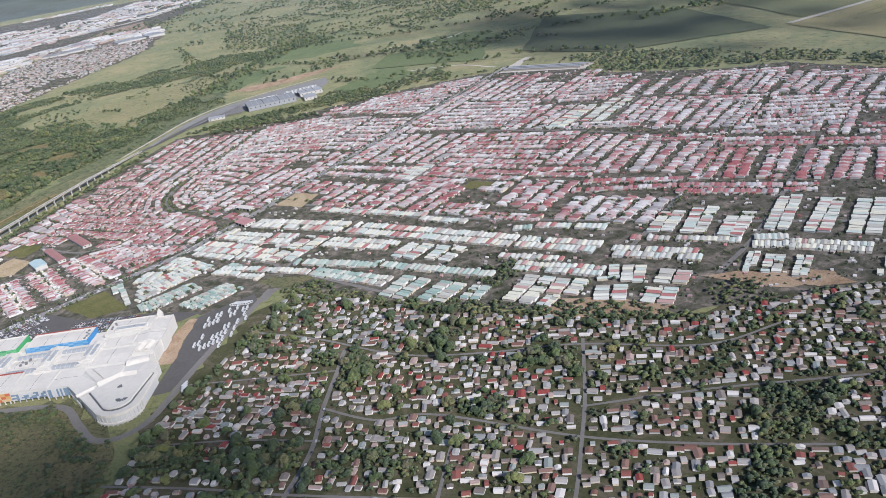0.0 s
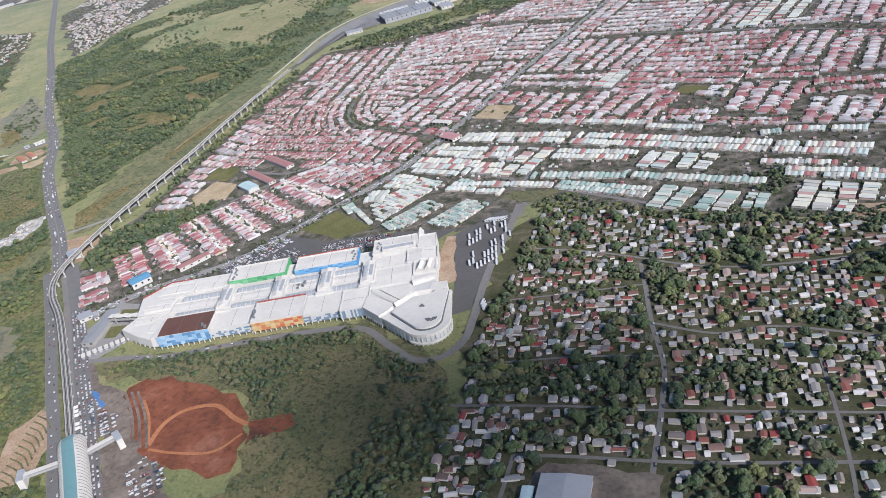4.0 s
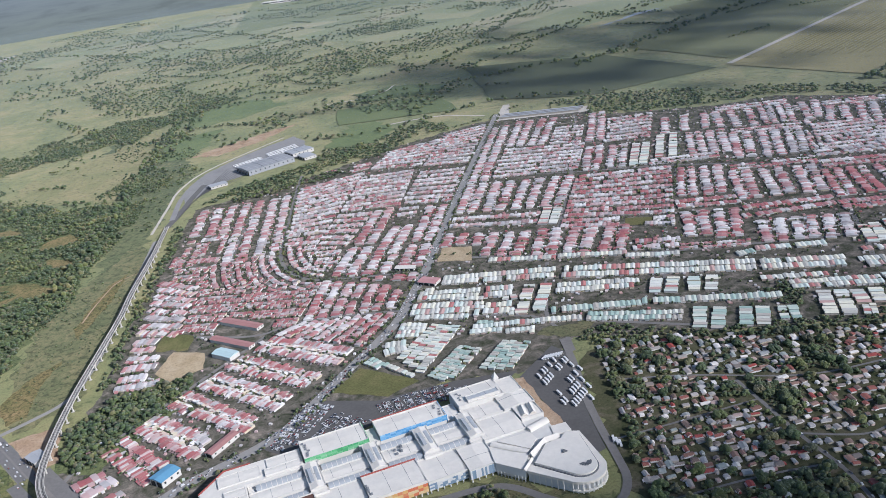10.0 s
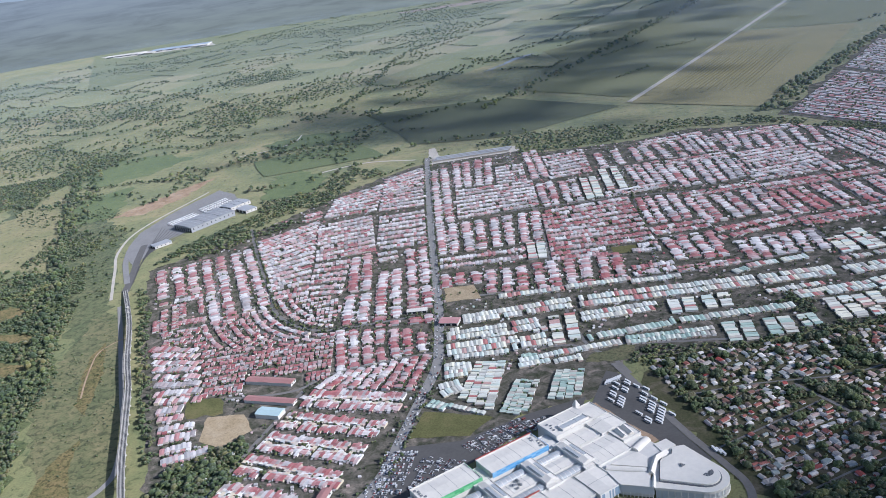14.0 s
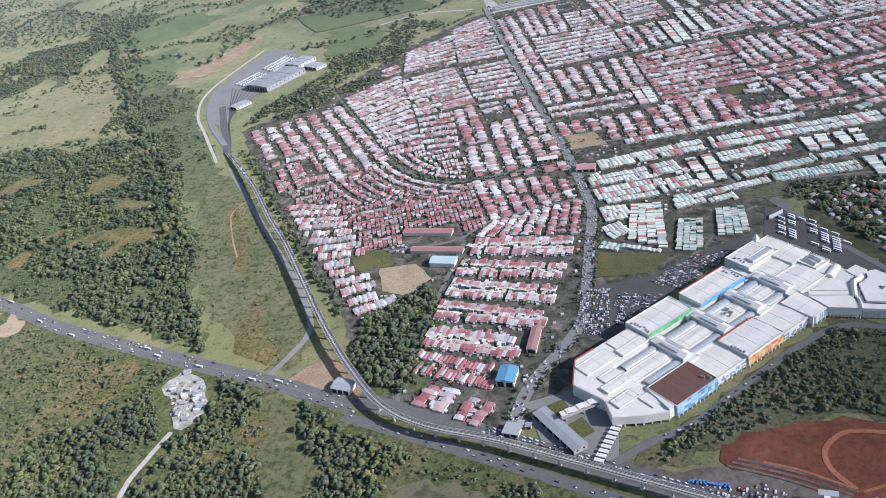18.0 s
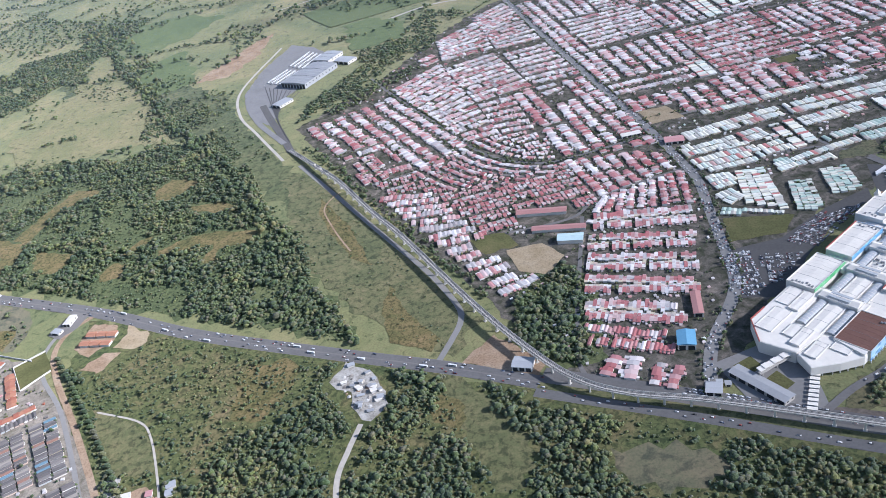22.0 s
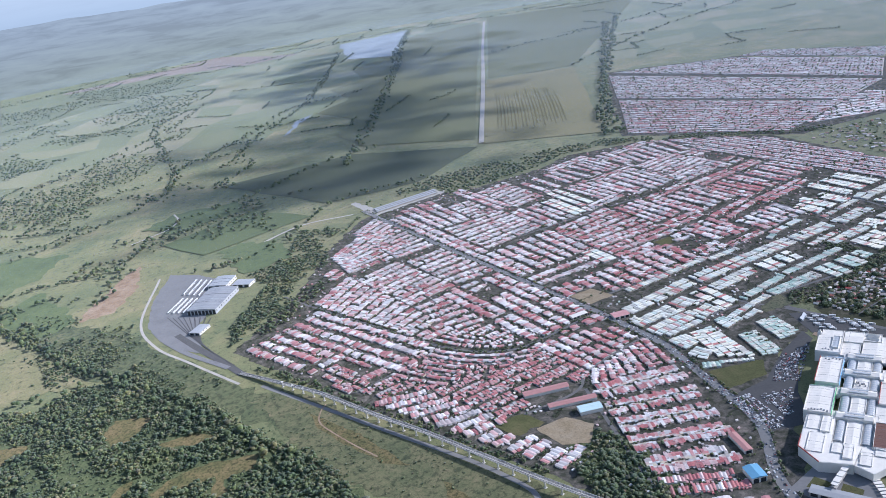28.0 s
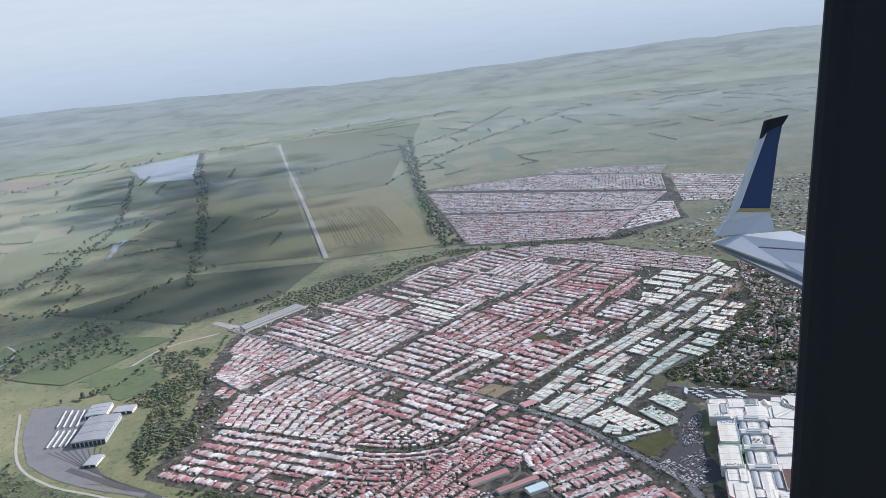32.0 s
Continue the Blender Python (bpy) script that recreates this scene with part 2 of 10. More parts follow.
def pasture(name, colours, big=0.004, mid=0.03, shrub=0.11, sheen=0.28, shrubs=0.45):
    """Open country: broad tones, straw patches and dark shrub specks."""
    m, nt, b = material(name, 0.95, sheen=sheen, spec=0.1)
    r = ramp_of(nt, colours, lo=0.30, hi=0.70)
    add = nt.nodes.new("ShaderNodeMath")
    add.operation = "MULTIPLY_ADD"
    add.inputs[1].default_value, add.inputs[2].default_value = 0.55, 0.0
    nt.links.new(noise_of(nt, big, 6, 0.6, 0.8).outputs["Fac"], add.inputs[0])
    add2 = nt.nodes.new("ShaderNodeMath")
    add2.operation = "MULTIPLY_ADD"
    add2.inputs[1].default_value = 0.45
    nt.links.new(noise_of(nt, mid, 8, 0.7, 1.0).outputs["Fac"], add2.inputs[0])
    nt.links.new(add.outputs[0], add2.inputs[2])
    nt.links.new(add2.outputs[0], r.inputs["Fac"])
    s = ramp_of(nt, [(0.45, 0.5, 0.45), (0.45, 0.5, 0.45), (1, 1, 1), (1, 1, 1)])
    for e, pos in zip(s.color_ramp.elements, (0.0, shrubs - 0.07, shrubs + 0.05, 1.0)):
        e.position = pos
    nt.links.new(noise_of(nt, shrub, 4, 0.65, 0.4).outputs["Fac"], s.inputs["Fac"])
    col = mixed(nt, 1.0, r.outputs["Color"], s.outputs["Color"], "MULTIPLY")
    f = ramp_of(nt, [(0.65, 0.65, 0.65), (1.0, 1.0, 1.0), (1.2, 1.2, 1.2)], lo=0.3, hi=0.7)
    nt.links.new(noise_of(nt, 0.7, 5, 0.7).outputs["Fac"], f.inputs["Fac"])
    nt.links.new(mixed(nt, 1.0, col, f.outputs["Color"], "MULTIPLY"), b.inputs["Base Color"])
    return m


M_GRASS = pasture("rough pasture", [(0.094, 0.116, 0.047), (0.146, 0.166, 0.065), (0.205, 0.205, 0.083), (0.276, 0.242, 0.110), (0.351, 0.275, 0.146)], 0.007, 0.025, shrub=0.13, sheen=0.13, shrubs=0.40)
M_GRASS_DRY = pasture("yellowed rough grass", [(0.072, 0.088, 0.034), (0.122, 0.130, 0.051), (0.182, 0.166, 0.073), (0.28, 0.21, 0.12)], 0.03, 0.10, 0.22, 0.12, 0.46)
M_GRASS_HILL = pasture("scrubby hill grass", [(0.062, 0.075, 0.030), (0.105, 0.108, 0.044), (0.16, 0.138, 0.064), (0.22, 0.165, 0.086)], 0.03, 0.10, 0.35, 0.12, 0.44)
M_SCRUB = pasture("green scrub", [(0.052, 0.074, 0.025), (0.088, 0.112, 0.036), (0.13, 0.138, 0.048), (0.19, 0.158, 0.07), (0.25, 0.185, 0.10)], 0.022, 0.09, 0.3, 0.10, 0.49)
M_MEADOW = pasture("overgrown green meadow", [(0.056, 0.076, 0.029), (0.092, 0.114, 0.043), (0.138, 0.146, 0.057), (0.19, 0.168, 0.08)], 0.02, 0.07, 0.2, 0.12, 0.48)
M_CLEARING = pasture("straw clearing", [(0.08, 0.095, 0.034), (0.14, 0.128, 0.048), (0.215, 0.165, 0.072), (0.29, 0.20, 0.10)], 0.05, 0.16, 0.4, 0.06, 0.47)
M_FRESH = pasture("fresh meadow", [(0.075, 0.105, 0.034), (0.11, 0.145, 0.045), (0.15, 0.175, 0.06)], 0.012, 0.05, 0.15, 0.12, 0.38)
LEAVES = [(0.060, 0.088, 0.034), (0.092, 0.123, 0.043), (0.123, 0.161, 0.054), (0.071, 0.099, 0.045), (0.159, 0.180, 0.063), (0.094, 0.119, 0.054), (0.177, 0.172, 0.074), (0.108, 0.145, 0.049), (0.137, 0.132, 0.074), (0.078, 0.108, 0.040)]
UNDERGROWTH = [(0.058, 0.078, 0.032), (0.088, 0.112, 0.044), (0.125, 0.142, 0.056), (0.165, 0.158, 0.074)]


def foliage(name, single):
    """Leaves whose green drifts from stand to stand, lit crowns and dark hollows in their own grain."""
    m = varied(name, LEAVES, 0.9, single=single, grain=1.1, stain=0.4, sheen=0.18)
    nt = m.node_tree
    b = nt.nodes["Principled BSDF"]
    stand = ramp_of(nt, [(0.62, 0.74, 0.72), (0.95, 0.98, 0.95), (1.35, 1.22, 0.98)], lo=0.34, hi=0.66)
    nt.links.new(noise_of(nt, 0.022, 4, 0.6).outputs["Fac"], stand.inputs["Fac"])
    own = b.inputs["Base Color"].links[0].from_socket
    nt.links.new(mixed(nt, 1.0, own, stand.outputs["Color"], "MULTIPLY"), b.inputs["Base Color"])
    bumped(nt, b, noise_of(nt, 2.6, 5, 0.75).outputs["Fac"], 1.0, 0.7)
    return m


M_LEAF = foliage("tree foliage", False)
M_LEAF_ONE = foliage("tree foliage single", True)
M_BALLAST = plain("yard ballast", (0.24, 0.235, 0.23), 0.9, grain=0.4, amount=0.25, stain=0.35)
M_BARK = plain("bark", (0.14, 0.10, 0.07), 0.95)


# ---- building helpers ----
def part(name, bm, mat, parent=None, label=""):
    """Links a bmesh as one mesh object, as a part of parent where that is given."""
    me = bpy.data.meshes.new(name)
    bm.to_mesh(me)
    bm.free()
    for m in mat if isinstance(mat, (list, tuple)) else [mat]:
        me.materials.append(m)
    ob = new(name, me)
    if parent is not None:
        ob.parent = parent
    return tagged(ob, label) if label else ob


def empty(name, m, label="", category="", group="", kind=""):
    ob = new(name)
    ob.empty_display_size = 0.5
    ob.matrix_world = m
    return tagged(ob, label, category, group, kind)


def solid(bm, pts, z0, z1, mi=0):
    """An upright prism over a counter-clockwise outline."""
    lo = [bm.verts.new((p[0], p[1], z0)) for p in pts]
    hi = [bm.verts.new((p[0], p[1], z1)) for p in pts]
    n = len(pts)
    fs = [bm.faces.new(hi), bm.faces.new(lo[::-1])]
    fs += [bm.faces.new((lo[i], lo[(i + 1) % n], hi[(i + 1) % n], hi[i])) for i in range(n)]
    for f in fs:
        f.material_index = mi
    return fs


def box(bm, x0, y0, z0, x1, y1, z1, mi=0):
    return solid(bm, [(x0, y0), (x1, y0), (x1, y1), (x0, y1)], z0, z1, mi)


def prism(pts, z0, z1):
    bm = bmesh.new()
    solid(bm, pts, z0, z1)
    return bm


def ccw(pts):
    a = sum(p[0] * q[1] - q[0] * p[1] for p, q in zip(pts, pts[1:] + pts[:1]))
    return list(pts) if a > 0 else list(pts)[::-1]


LAYER = [0]


def sheet(name, pts, z, mat, label="", category="ground", kind="structure", rough_edge=0.0, step=6.0):
    """A patch of ground of its own surface, laid just over the ground, with an uneven rim."""
    pts = ccw([tuple(p) for p in pts])
    LAYER[0] += 1
    z += 0.004 * (LAYER[0] % 9)
    if rough_edge:
        out, rnd = [], random.Random(len(name) + int(abs(pts[0][0])))
        for p, q in zip(pts, pts[1:] + pts[:1]):
            n = max(1, int(math.dist(p, q) / step))
            nx, ny = (q[1] - p[1]) / max(1e-6, math.dist(p, q)), -(q[0] - p[0]) / max(1e-6, math.dist(p, q))
            for i in range(n):
                o = rnd.uniform(-rough_edge, rough_edge)
                out.append((p[0] + (q[0] - p[0]) * i / n + nx * o, p[1] + (q[1] - p[1]) * i / n + ny * o))
        pts = out
    bm = bmesh.new()
    f = bm.faces.new([bm.verts.new((x, y, z)) for x, y in pts])
    f.normal_update()
    bmesh.ops.triangulate(bm, faces=[f])
    for g in bm.faces:
        g.normal_update()
        if g.normal.z < 0:
            g.normal_flip()
    ob = part(name, bm, mat)
    return tagged(ob, label, category, "", kind)


def smooth_line(pts, step=4.0, closed=False):
    """Points along a rounded line through pts."""
    out, n = [], len(pts)
    P = [Vector(p) for p in pts]
    for i in range(n if closed else n - 1):
        a, b = (P[i - 1] if closed or i else P[0] * 2 - P[1]), P[i]
        c = P[(i + 1) % n]
        d = P[(i + 2) % n] if closed or i + 2 < n else P[-1] * 2 - P[-2]
        k = max(1, int((c - b).length / step))
        for j in range(k):
            s = j / k
            out.append(0.5 * ((2 * b) + (c - a) * s + (2 * a - 5 * b + 4 * c - d) * s * s + (3 * b - a - 3 * c + d) * s ** 3))
    if not closed:
        out.append(P[-1])
    return out


def offset_line(line, off):
    res = []
    for i, p in enumerate(line):
        d = (line[min(i + 1, len(line) - 1)] - line[max(i - 1, 0)])
        d = d / max(d.length, 1e-6)
        res.append(Vector((p.x + d.y * off, p.y - d.x * off)))
    return res


OCC = set()
CELL = 1.5


def mark(x, y, r):
    for i in range(int((x - r) // CELL), int((x + r) // CELL) + 1):
        for j in range(int((y - r) // CELL), int((y + r) // CELL) + 1):
            OCC.add((i, j))


def taken(x, y, r=0.0):
    for i in range(int((x - r) // CELL), int((x + r) // CELL) + 1):
        for j in range(int((y - r) // CELL), int((y + r) // CELL) + 1):
            if (i, j) in OCC:
                return True
    return False


def ribbon(name, line, width, z, mat, label, category="road", keep=True, thick=0.0):
    """A road or path along a line."""
    LAYER[0] += 1
    z += 0.004 * (LAYER[0] % 13)
    bm = bmesh.new()
    l, r = offset_line(line, -width / 2), offset_line(line, width / 2)
    vs = [(bm.verts.new((a.x, a.y, z)), bm.verts.new((b.x, b.y, z))) for a, b in zip(l, r)]
    for (a, b), (c, d) in zip(vs, vs[1:]):
        bm.faces.new((a, b, d, c))
    if keep:
        for p in line:
            mark(p.x, p.y, width / 2)
    return tagged(part(name, bm, mat), label, category, "", "structure")


def inside(pts, x, y):
    c, j = False, len(pts) - 1
    for i in range(len(pts)):
        (xi, yi), (xj, yj) = pts[i], pts[j]
        if (yi > y) != (yj > y) and x < (xj - xi) * (y - yi) / (yj - yi) + xi:
            c = not c
        j = i
    return c


class Heap:
    """Many small alike meshes, gathered into one object of kind stuff."""

    def __init__(self):
        self.v, self.f, self.m, self.n = [], [], [], 0

    def add(self, verts, faces, mi=0):
        self.v.append(np.asarray(verts, float))
        self.f.extend(tuple(i + self.n for i in f) for f in faces)
        self.m.extend(mi if isinstance(mi, list) else [mi] * len(faces))
        self.n += len(verts)

    def make(self, name, mats, label, category, smooth=False):
        if not self.v:
            return None
        me = bpy.data.meshes.new(name)
        me.from_pydata(np.concatenate(self.v).tolist(), [], self.f)
        for m in mats:
            me.materials.append(m)
        me.polygons.foreach_set("material_index", self.m)
        if smooth:
            me.polygons.foreach_set("use_smooth", [True] * len(self.f))
        return tagged(new(name, me), label, category, "", "stuff")


class Crowns:
    """Tree crowns by the thousand, joined, from a pool of clump shapes."""

    def __init__(self, pool):
        self.pool, self.items = pool, []

    def add(self, x, y, r, h=None, z=0.0):
        pool = POOL_RICH if self.pool is POOL and r > 1.7 else self.pool
        self.items.append((x, y, z, r, h or r * random.uniform(0.85, 1.25), random.uniform(0, 6.28), pool[random.randrange(len(pool))]))

    def make(self, name, label, category="trees", mat=None):
        if not self.items:
            return None
        vs, fs, n = [], [], 0
        for x, y, z, r, h, a, k in self.items:
            v, f = k
            c, s = math.cos(a) * r, math.sin(a) * r
            vs.append(np.stack([v[:, 0] * c - v[:, 1] * s + x, v[:, 0] * s + v[:, 1] * c + y, v[:, 2] * h + z], 1))
            fs.append(f + n)
            n += len(v)
        vs, fs = np.concatenate(vs), np.concatenate(fs)
        me = bpy.data.meshes.new(name)
        me.vertices.add(len(vs))
        me.vertices.foreach_set("co", vs.astype(np.float32).ravel())
        me.loops.add(len(fs) * 3)
        me.loops.foreach_set("vertex_index", fs.astype(np.int32).ravel())
        me.polygons.add(len(fs))
        me.polygons.foreach_set("loop_start", np.arange(0, len(fs) * 3, 3, dtype=np.int32))
        me.update(calc_edges=True)
        me.materials.append(mat or M_LEAF)
        return tagged(new(name, me), label, category, "", "stuff")


def crown_shape(seed, clumps, sub=1, ragged=0.28, small=False):
    """One crown of unit radius: uneven clumps round a middle, open below."""
    rnd = random.Random(seed)
    vs, fs, n = [], [], 0
    for i in range(clumps):
        bm = bmesh.new()
        bmesh.ops.create_icosphere(bm, subdivisions=sub, radius=1.0)
        r = (rnd.uniform(0.26, 0.46) if i else 0.5) if small else (rnd.uniform(0.38, 0.62) if i else 0.62)
        a, d = rnd.uniform(0, 6.28), (rnd.uniform(0.35, 0.80) if i else 0.1)
        cx, cy, cz = math.cos(a) * d, math.sin(a) * d, rnd.uniform(0.45, 0.95) if i else 0.95
        for v in bm.verts:
            k = r * (1 + rnd.uniform(-ragged, ragged))
            v.co = Vector((v.co.x * k + cx, v.co.y * k + cy, v.co.z * k * 0.85 + cz))
        bmesh.ops.delete(bm, geom=[f for f in bm.faces if f.normal.z < -0.55 and f.calc_center_median().z < cz - r * 0.45], context="FACES")
        bmesh.ops.triangulate(bm, faces=bm.faces[:])
        bm.verts.ensure_lookup_table()
        bm.verts.index_update()
        vs.append(np.array([v.co[:] for v in bm.verts]))
        fs.append(np.array([[v.index for v in f.verts] for f in bm.faces]) + n)
        n += len(bm.verts)
        bm.free()
    return np.concatenate(vs), np.concatenate(fs)


POOL = [crown_shape(i, 3 + i % 2, 1, 0.34) for i in range(10)]
POOL_RICH = [crown_shape(80 + i, 4 + i % 3, 1, 0.45, True) for i in range(14)]
POOL_FAR = [crown_shape(50 + i, 2, 1, 0.3) for i in range(6)]

# ---- ground ----
bm = bmesh.new()
N = 40
grid = [[bm.verts.new((-6500 + 13000 * i / N, -4500 + 11500 * j / N, 0.0)) for j in range(N + 1)] for i in range(N + 1)]
for i in range(N):
    for j in range(N):
        bm.faces.new((grid[i][j], grid[i + 1][j], grid[i + 1][j + 1], grid[i][j + 1]))
tagged(part("ground", bm, M_GRASS), "rough green and straw-coloured pasture reaching to the horizon", "ground", "", "structure")

# ---- far fields ----
def field(name, pts, colours, label, sheen=0.08):
    return sheet(name, pts, 0.9, pasture("field " + label, colours, 0.006, 0.02, 0.05, sheen, 0.33), label, "field", "structure", 2.5, 40.0)


field("field", [(316, 1107), (467, 961), (892, 1521), (705, 1633)], [(0.20, 0.185, 0.08), (0.25, 0.22, 0.10), (0.29, 0.25, 0.12)], "dry straw-coloured farm field beside a pale track")
field("field", [(330, 1150), (690, 1650), (1500, 2760), (1120, 2790), (1010, 2600), (930, 2570), (840, 2380), (690, 2330), (600, 2080), (470, 2040), (430, 1840), (300, 1760), (310, 1560), (210, 1480), (190, 1330)], [(0.13, 0.14, 0.06), (0.155, 0.16, 0.07), (0.185, 0.178, 0.082)], "ploughed olive farm field with faint furrows")
field("field", [(720, 1640), (900, 1530), (2100, 2500), (1600, 2850)], [(0.12, 0.135, 0.055), (0.155, 0.16, 0.068), (0.18, 0.178, 0.08)], "broad green and tan farm field")
field("field", [(-20, 1050), (120, 1010), (300, 1100), (150, 1290), (-90, 1330)], [(0.072, 0.086, 0.04), (0.095, 0.105, 0.048)], "dark green meadow behind the tree belt")
field("field", [(-230, 990), (-60, 1010), (-110, 1130), (-260, 1090)], [(0.10, 0.135, 0.05), (0.13, 0.155, 0.06)], "bright green meadow")
# far pasture tones are lightened a step in place of distance haze
field("field", [(-900, 2300), (400, 2950), (500, 4200), (-1500, 4300)], [(0.13, 0.155, 0.07), (0.16, 0.18, 0.08), (0.19, 0.19, 0.095)], "far pale green pasture")
field("field", [(0, 3390), (380, 3450), (684, 3540), (760, 3180), (831, 3038), (614, 3033), (359, 3260), (20, 3330)], [(0.24, 0.19, 0.15), (0.30, 0.235, 0.19)], "far strip of pinkish bare soil")
M_POND = plain("flooded field water", (0.36, 0.40, 0.44), 0.25, grain=0.02, amount=0.4, stain=0.3)
sheet("pond", [(800, 2560), (890, 2400), (1327, 3037), (1008, 3048)], 1.2, M_POND, "pale flooded field with muddy streaks", "pond", "structure", 8.0, 50.0)
sheet("pond", [(150, 1600), (200, 1660), (290, 1760), (240, 1740)], 1.2, M_POND, "small pale pool in the pasture", "pond", "structure", 5.0, 20.0)

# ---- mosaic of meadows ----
# meadow tints made lighter to imitate haze over the plain
MOSAIC = varied("haze-paled meadows", [(0.185, 0.197, 0.087), (0.214, 0.220, 0.097), (0.167, 0.186, 0.082), (0.240, 0.234, 0.112), (0.193, 0.209, 0.091), (0.158, 0.177, 0.078), (0.223, 0.223, 0.105), (0.262, 0.243, 0.129), (0.179, 0.200, 0.085)], 0.95, grain=0.03, stain=0.45, sheen=0.10)
PLAIN = [(-1350, 1560), (-640, 1130), (-300, 1120), (120, 1330), (330, 1160), (470, 970), (620, 1130), (950, 1480), (1180, 1200), (1900, 800), (3300, 900), (3300, 2500), (1700, 3500), (500, 4000), (-900, 4000), (-2300, 3200)]
CLEAN = ([(270, 1090), (467, 930), (1000, 1560), (1700, 2600), (1250, 3000), (640, 1800)], [(760, 2500), (880, 2350), (1400, 3060), (960, 3080)])
meadows, HEDGES, node = Heap(), [], {}
rm = random.Random(31)
mu, mv = Vector((0.575, 0.818)), Vector((-0.818, 0.575))
for i in range(-12, 36):
    for j in range(-30, 26):
        node[i, j] = Vector((300, 900)) + mu * (i + rm.uniform(-0.32, 0.32)) * 125 + mv * (j + rm.uniform(-0.32, 0.32)) * 95
for (i, j), p in node.items():
    q = [node.get(k) for k in ((i, j), (i + 1, j), (i + 1, j + 1), (i, j + 1))]
    if any(k is None for k in q) or not all(inside(PLAIN, k.x, k.y) for k in q):
        continue
    mid = (q[0] + q[2]) / 2
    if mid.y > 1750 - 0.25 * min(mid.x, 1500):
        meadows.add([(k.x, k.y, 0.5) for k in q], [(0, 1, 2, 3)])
    if any(inside(f, mid.x, mid.y) for f in CLEAN):
        continue
    if rm.random() < (0.34 if mid.length < 2000 else 0.14):
        HEDGES.append((q[0], q[1]))
    if rm.random() < (0.26 if mid.length < 2000 else 0.16):
        HEDGES.append((q[0], q[3]))
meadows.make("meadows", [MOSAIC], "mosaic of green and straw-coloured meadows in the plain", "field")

# ---- town ground ----
sheet("ground_town", [(-308, 668), (-212, 740), (-157, 800), (-114, 852), (-24, 928), (112, 945), (115, 905), (265, 890), (338, 908), (440, 862), (520, 780), (560, 700), (520, 480), (440, 400), (355, 352), (290, 340), (170, 335), (96, 338), (75, 300), (20, 290), (-80, 200), (-125, 165), (-190, 190), (-215, 300), (-262, 470)], 0.10, M_YARD, "trodden yards, lanes and concrete between the town's houses", "ground", "structure", 3.0)
sheet("ground_estate", [(-735, 530), (-645, 470), (-520, 372), (-492, 320), (-450, 190), (-560, 170), (-690, 235), (-745, 520)], 0.10, M_LANES, "lanes and yards between the estate's houses", "ground", "structure", 2.0)
sheet("ground_second_town", [(455, 910), (585, 670), (750, 626), (880, 700), (960, 750), (1125, 856), (1075, 1190), (850, 1370)], 0.10, M_YARD, "lanes and yards of the second town", "ground", "structure", 8.0, 30.0)

# ---- roads ----
HIGHWAY = smooth_line([(-1500, 1240), (-1170, 966), (-955, 790), (-800, 668), (-607, 512), (-482, 419), (-407, 353), (-320, 289), (-256, 244), (-207, 206), (-170, 178), (-128, 146), (-85, 112), (-48, 84), (0, 46), (60, 0), (150, -60)])
VIADUCT = smooth_line([(-318, 620), (-300, 567), (-283, 514), (-266, 447), (-252, 400), (-240, 350), (-225, 288), (-209, 235), (-193, 197), (-172, 174), (-137, 152), (-92, 119), (-52, 89), (-31, 73), (5, 46), (40, 18), (110, -40)], 3.0)
west = [p for p in HIGHWAY if p.x < -205]
east = [p for p in HIGHWAY if p.x >= -210]
ribbon("road_highway", offset_line(west, 2.9), 4.7, 0.30, M_ASPHALT, "busy dark asphalt carriageway of the highway")
ribbon("road_highway_west", offset_line(west, -2.9), 4.7, 0.30, M_ASPHALT, "dark asphalt carriageway of the highway")
ribbon("road_highway_shoulder", west, 11.4, 0.22, M_STREET, "grey gravel shoulder and median of the highway")
ribbon("road_highway_south", offset_line(east, 8), 7.5, 0.30, M_ASPHALT, "dark asphalt carriageway beside the viaduct")
ribbon("road_highway_north", offset_line(east, -8), 9.0, 0.30, M_ASPHALT, "asphalt carriageway crowded with cars beside the viaduct")
ribbon("road_highway_median", east, 24, 0.22, M_STREET, "grey gravel median under the viaduct")
ribbon("ground_median", offset_line(east, 2.5), 5.0, 0.30, M_GRASS_DRY, "yellow grass median under the viaduct", "grass")
AVENUE = smooth_line([(-132, 158), (-112, 195), (-72, 240), (-52, 295), (-40, 332), (-28, 370), (-24, 410), (-20, 470), (-18, 560), (-16, 645), (-11, 780), (-4, 960)])
ribbon("road_avenue", AVENUE, 7.4, 0.26, M_SERVICE, "main avenue of the town, worn grey asphalt")
BOULEVARD = smooth_line([(-214, 758), (-204, 706), (-182, 609), (-163, 525), (-146, 486), (-123, 463), (-100, 456), (-24, 459)])
ribbon("road_boulevard", BOULEVARD, 3.4, 0.24, M_STREET, "curved tree-lined boulevard")


def street(pts, width, label="worn grey residential street"):
    return ribbon("road_street", smooth_line(pts), width * 0.8, 0.2, M_STREET, label, keep=pts[0][1] < 340)


street([(-258, 503), (-215, 507), (-167, 533)], 4)
street([(-22, 484), (72, 474), (163, 464), (257, 468), (389, 478), (450, 485)], 4.5, "long cross street between red and white roofs")
street([(-20, 695), (95, 681), (200, 672), (320, 645), (440, 625)], 4)
street([(100, 910), (95, 690), (84, 530), (80, 470)], 4)
street([(222, 880), (200, 690), (165, 480), (160, 400)], 3.5)
street([(312, 900), (318, 640), (314, 540), (306, 455), (300, 420)], 4.5, "tree-lined street")
street([(382, 860), (386, 640), (380, 540), (372, 455), (360, 400)], 4)
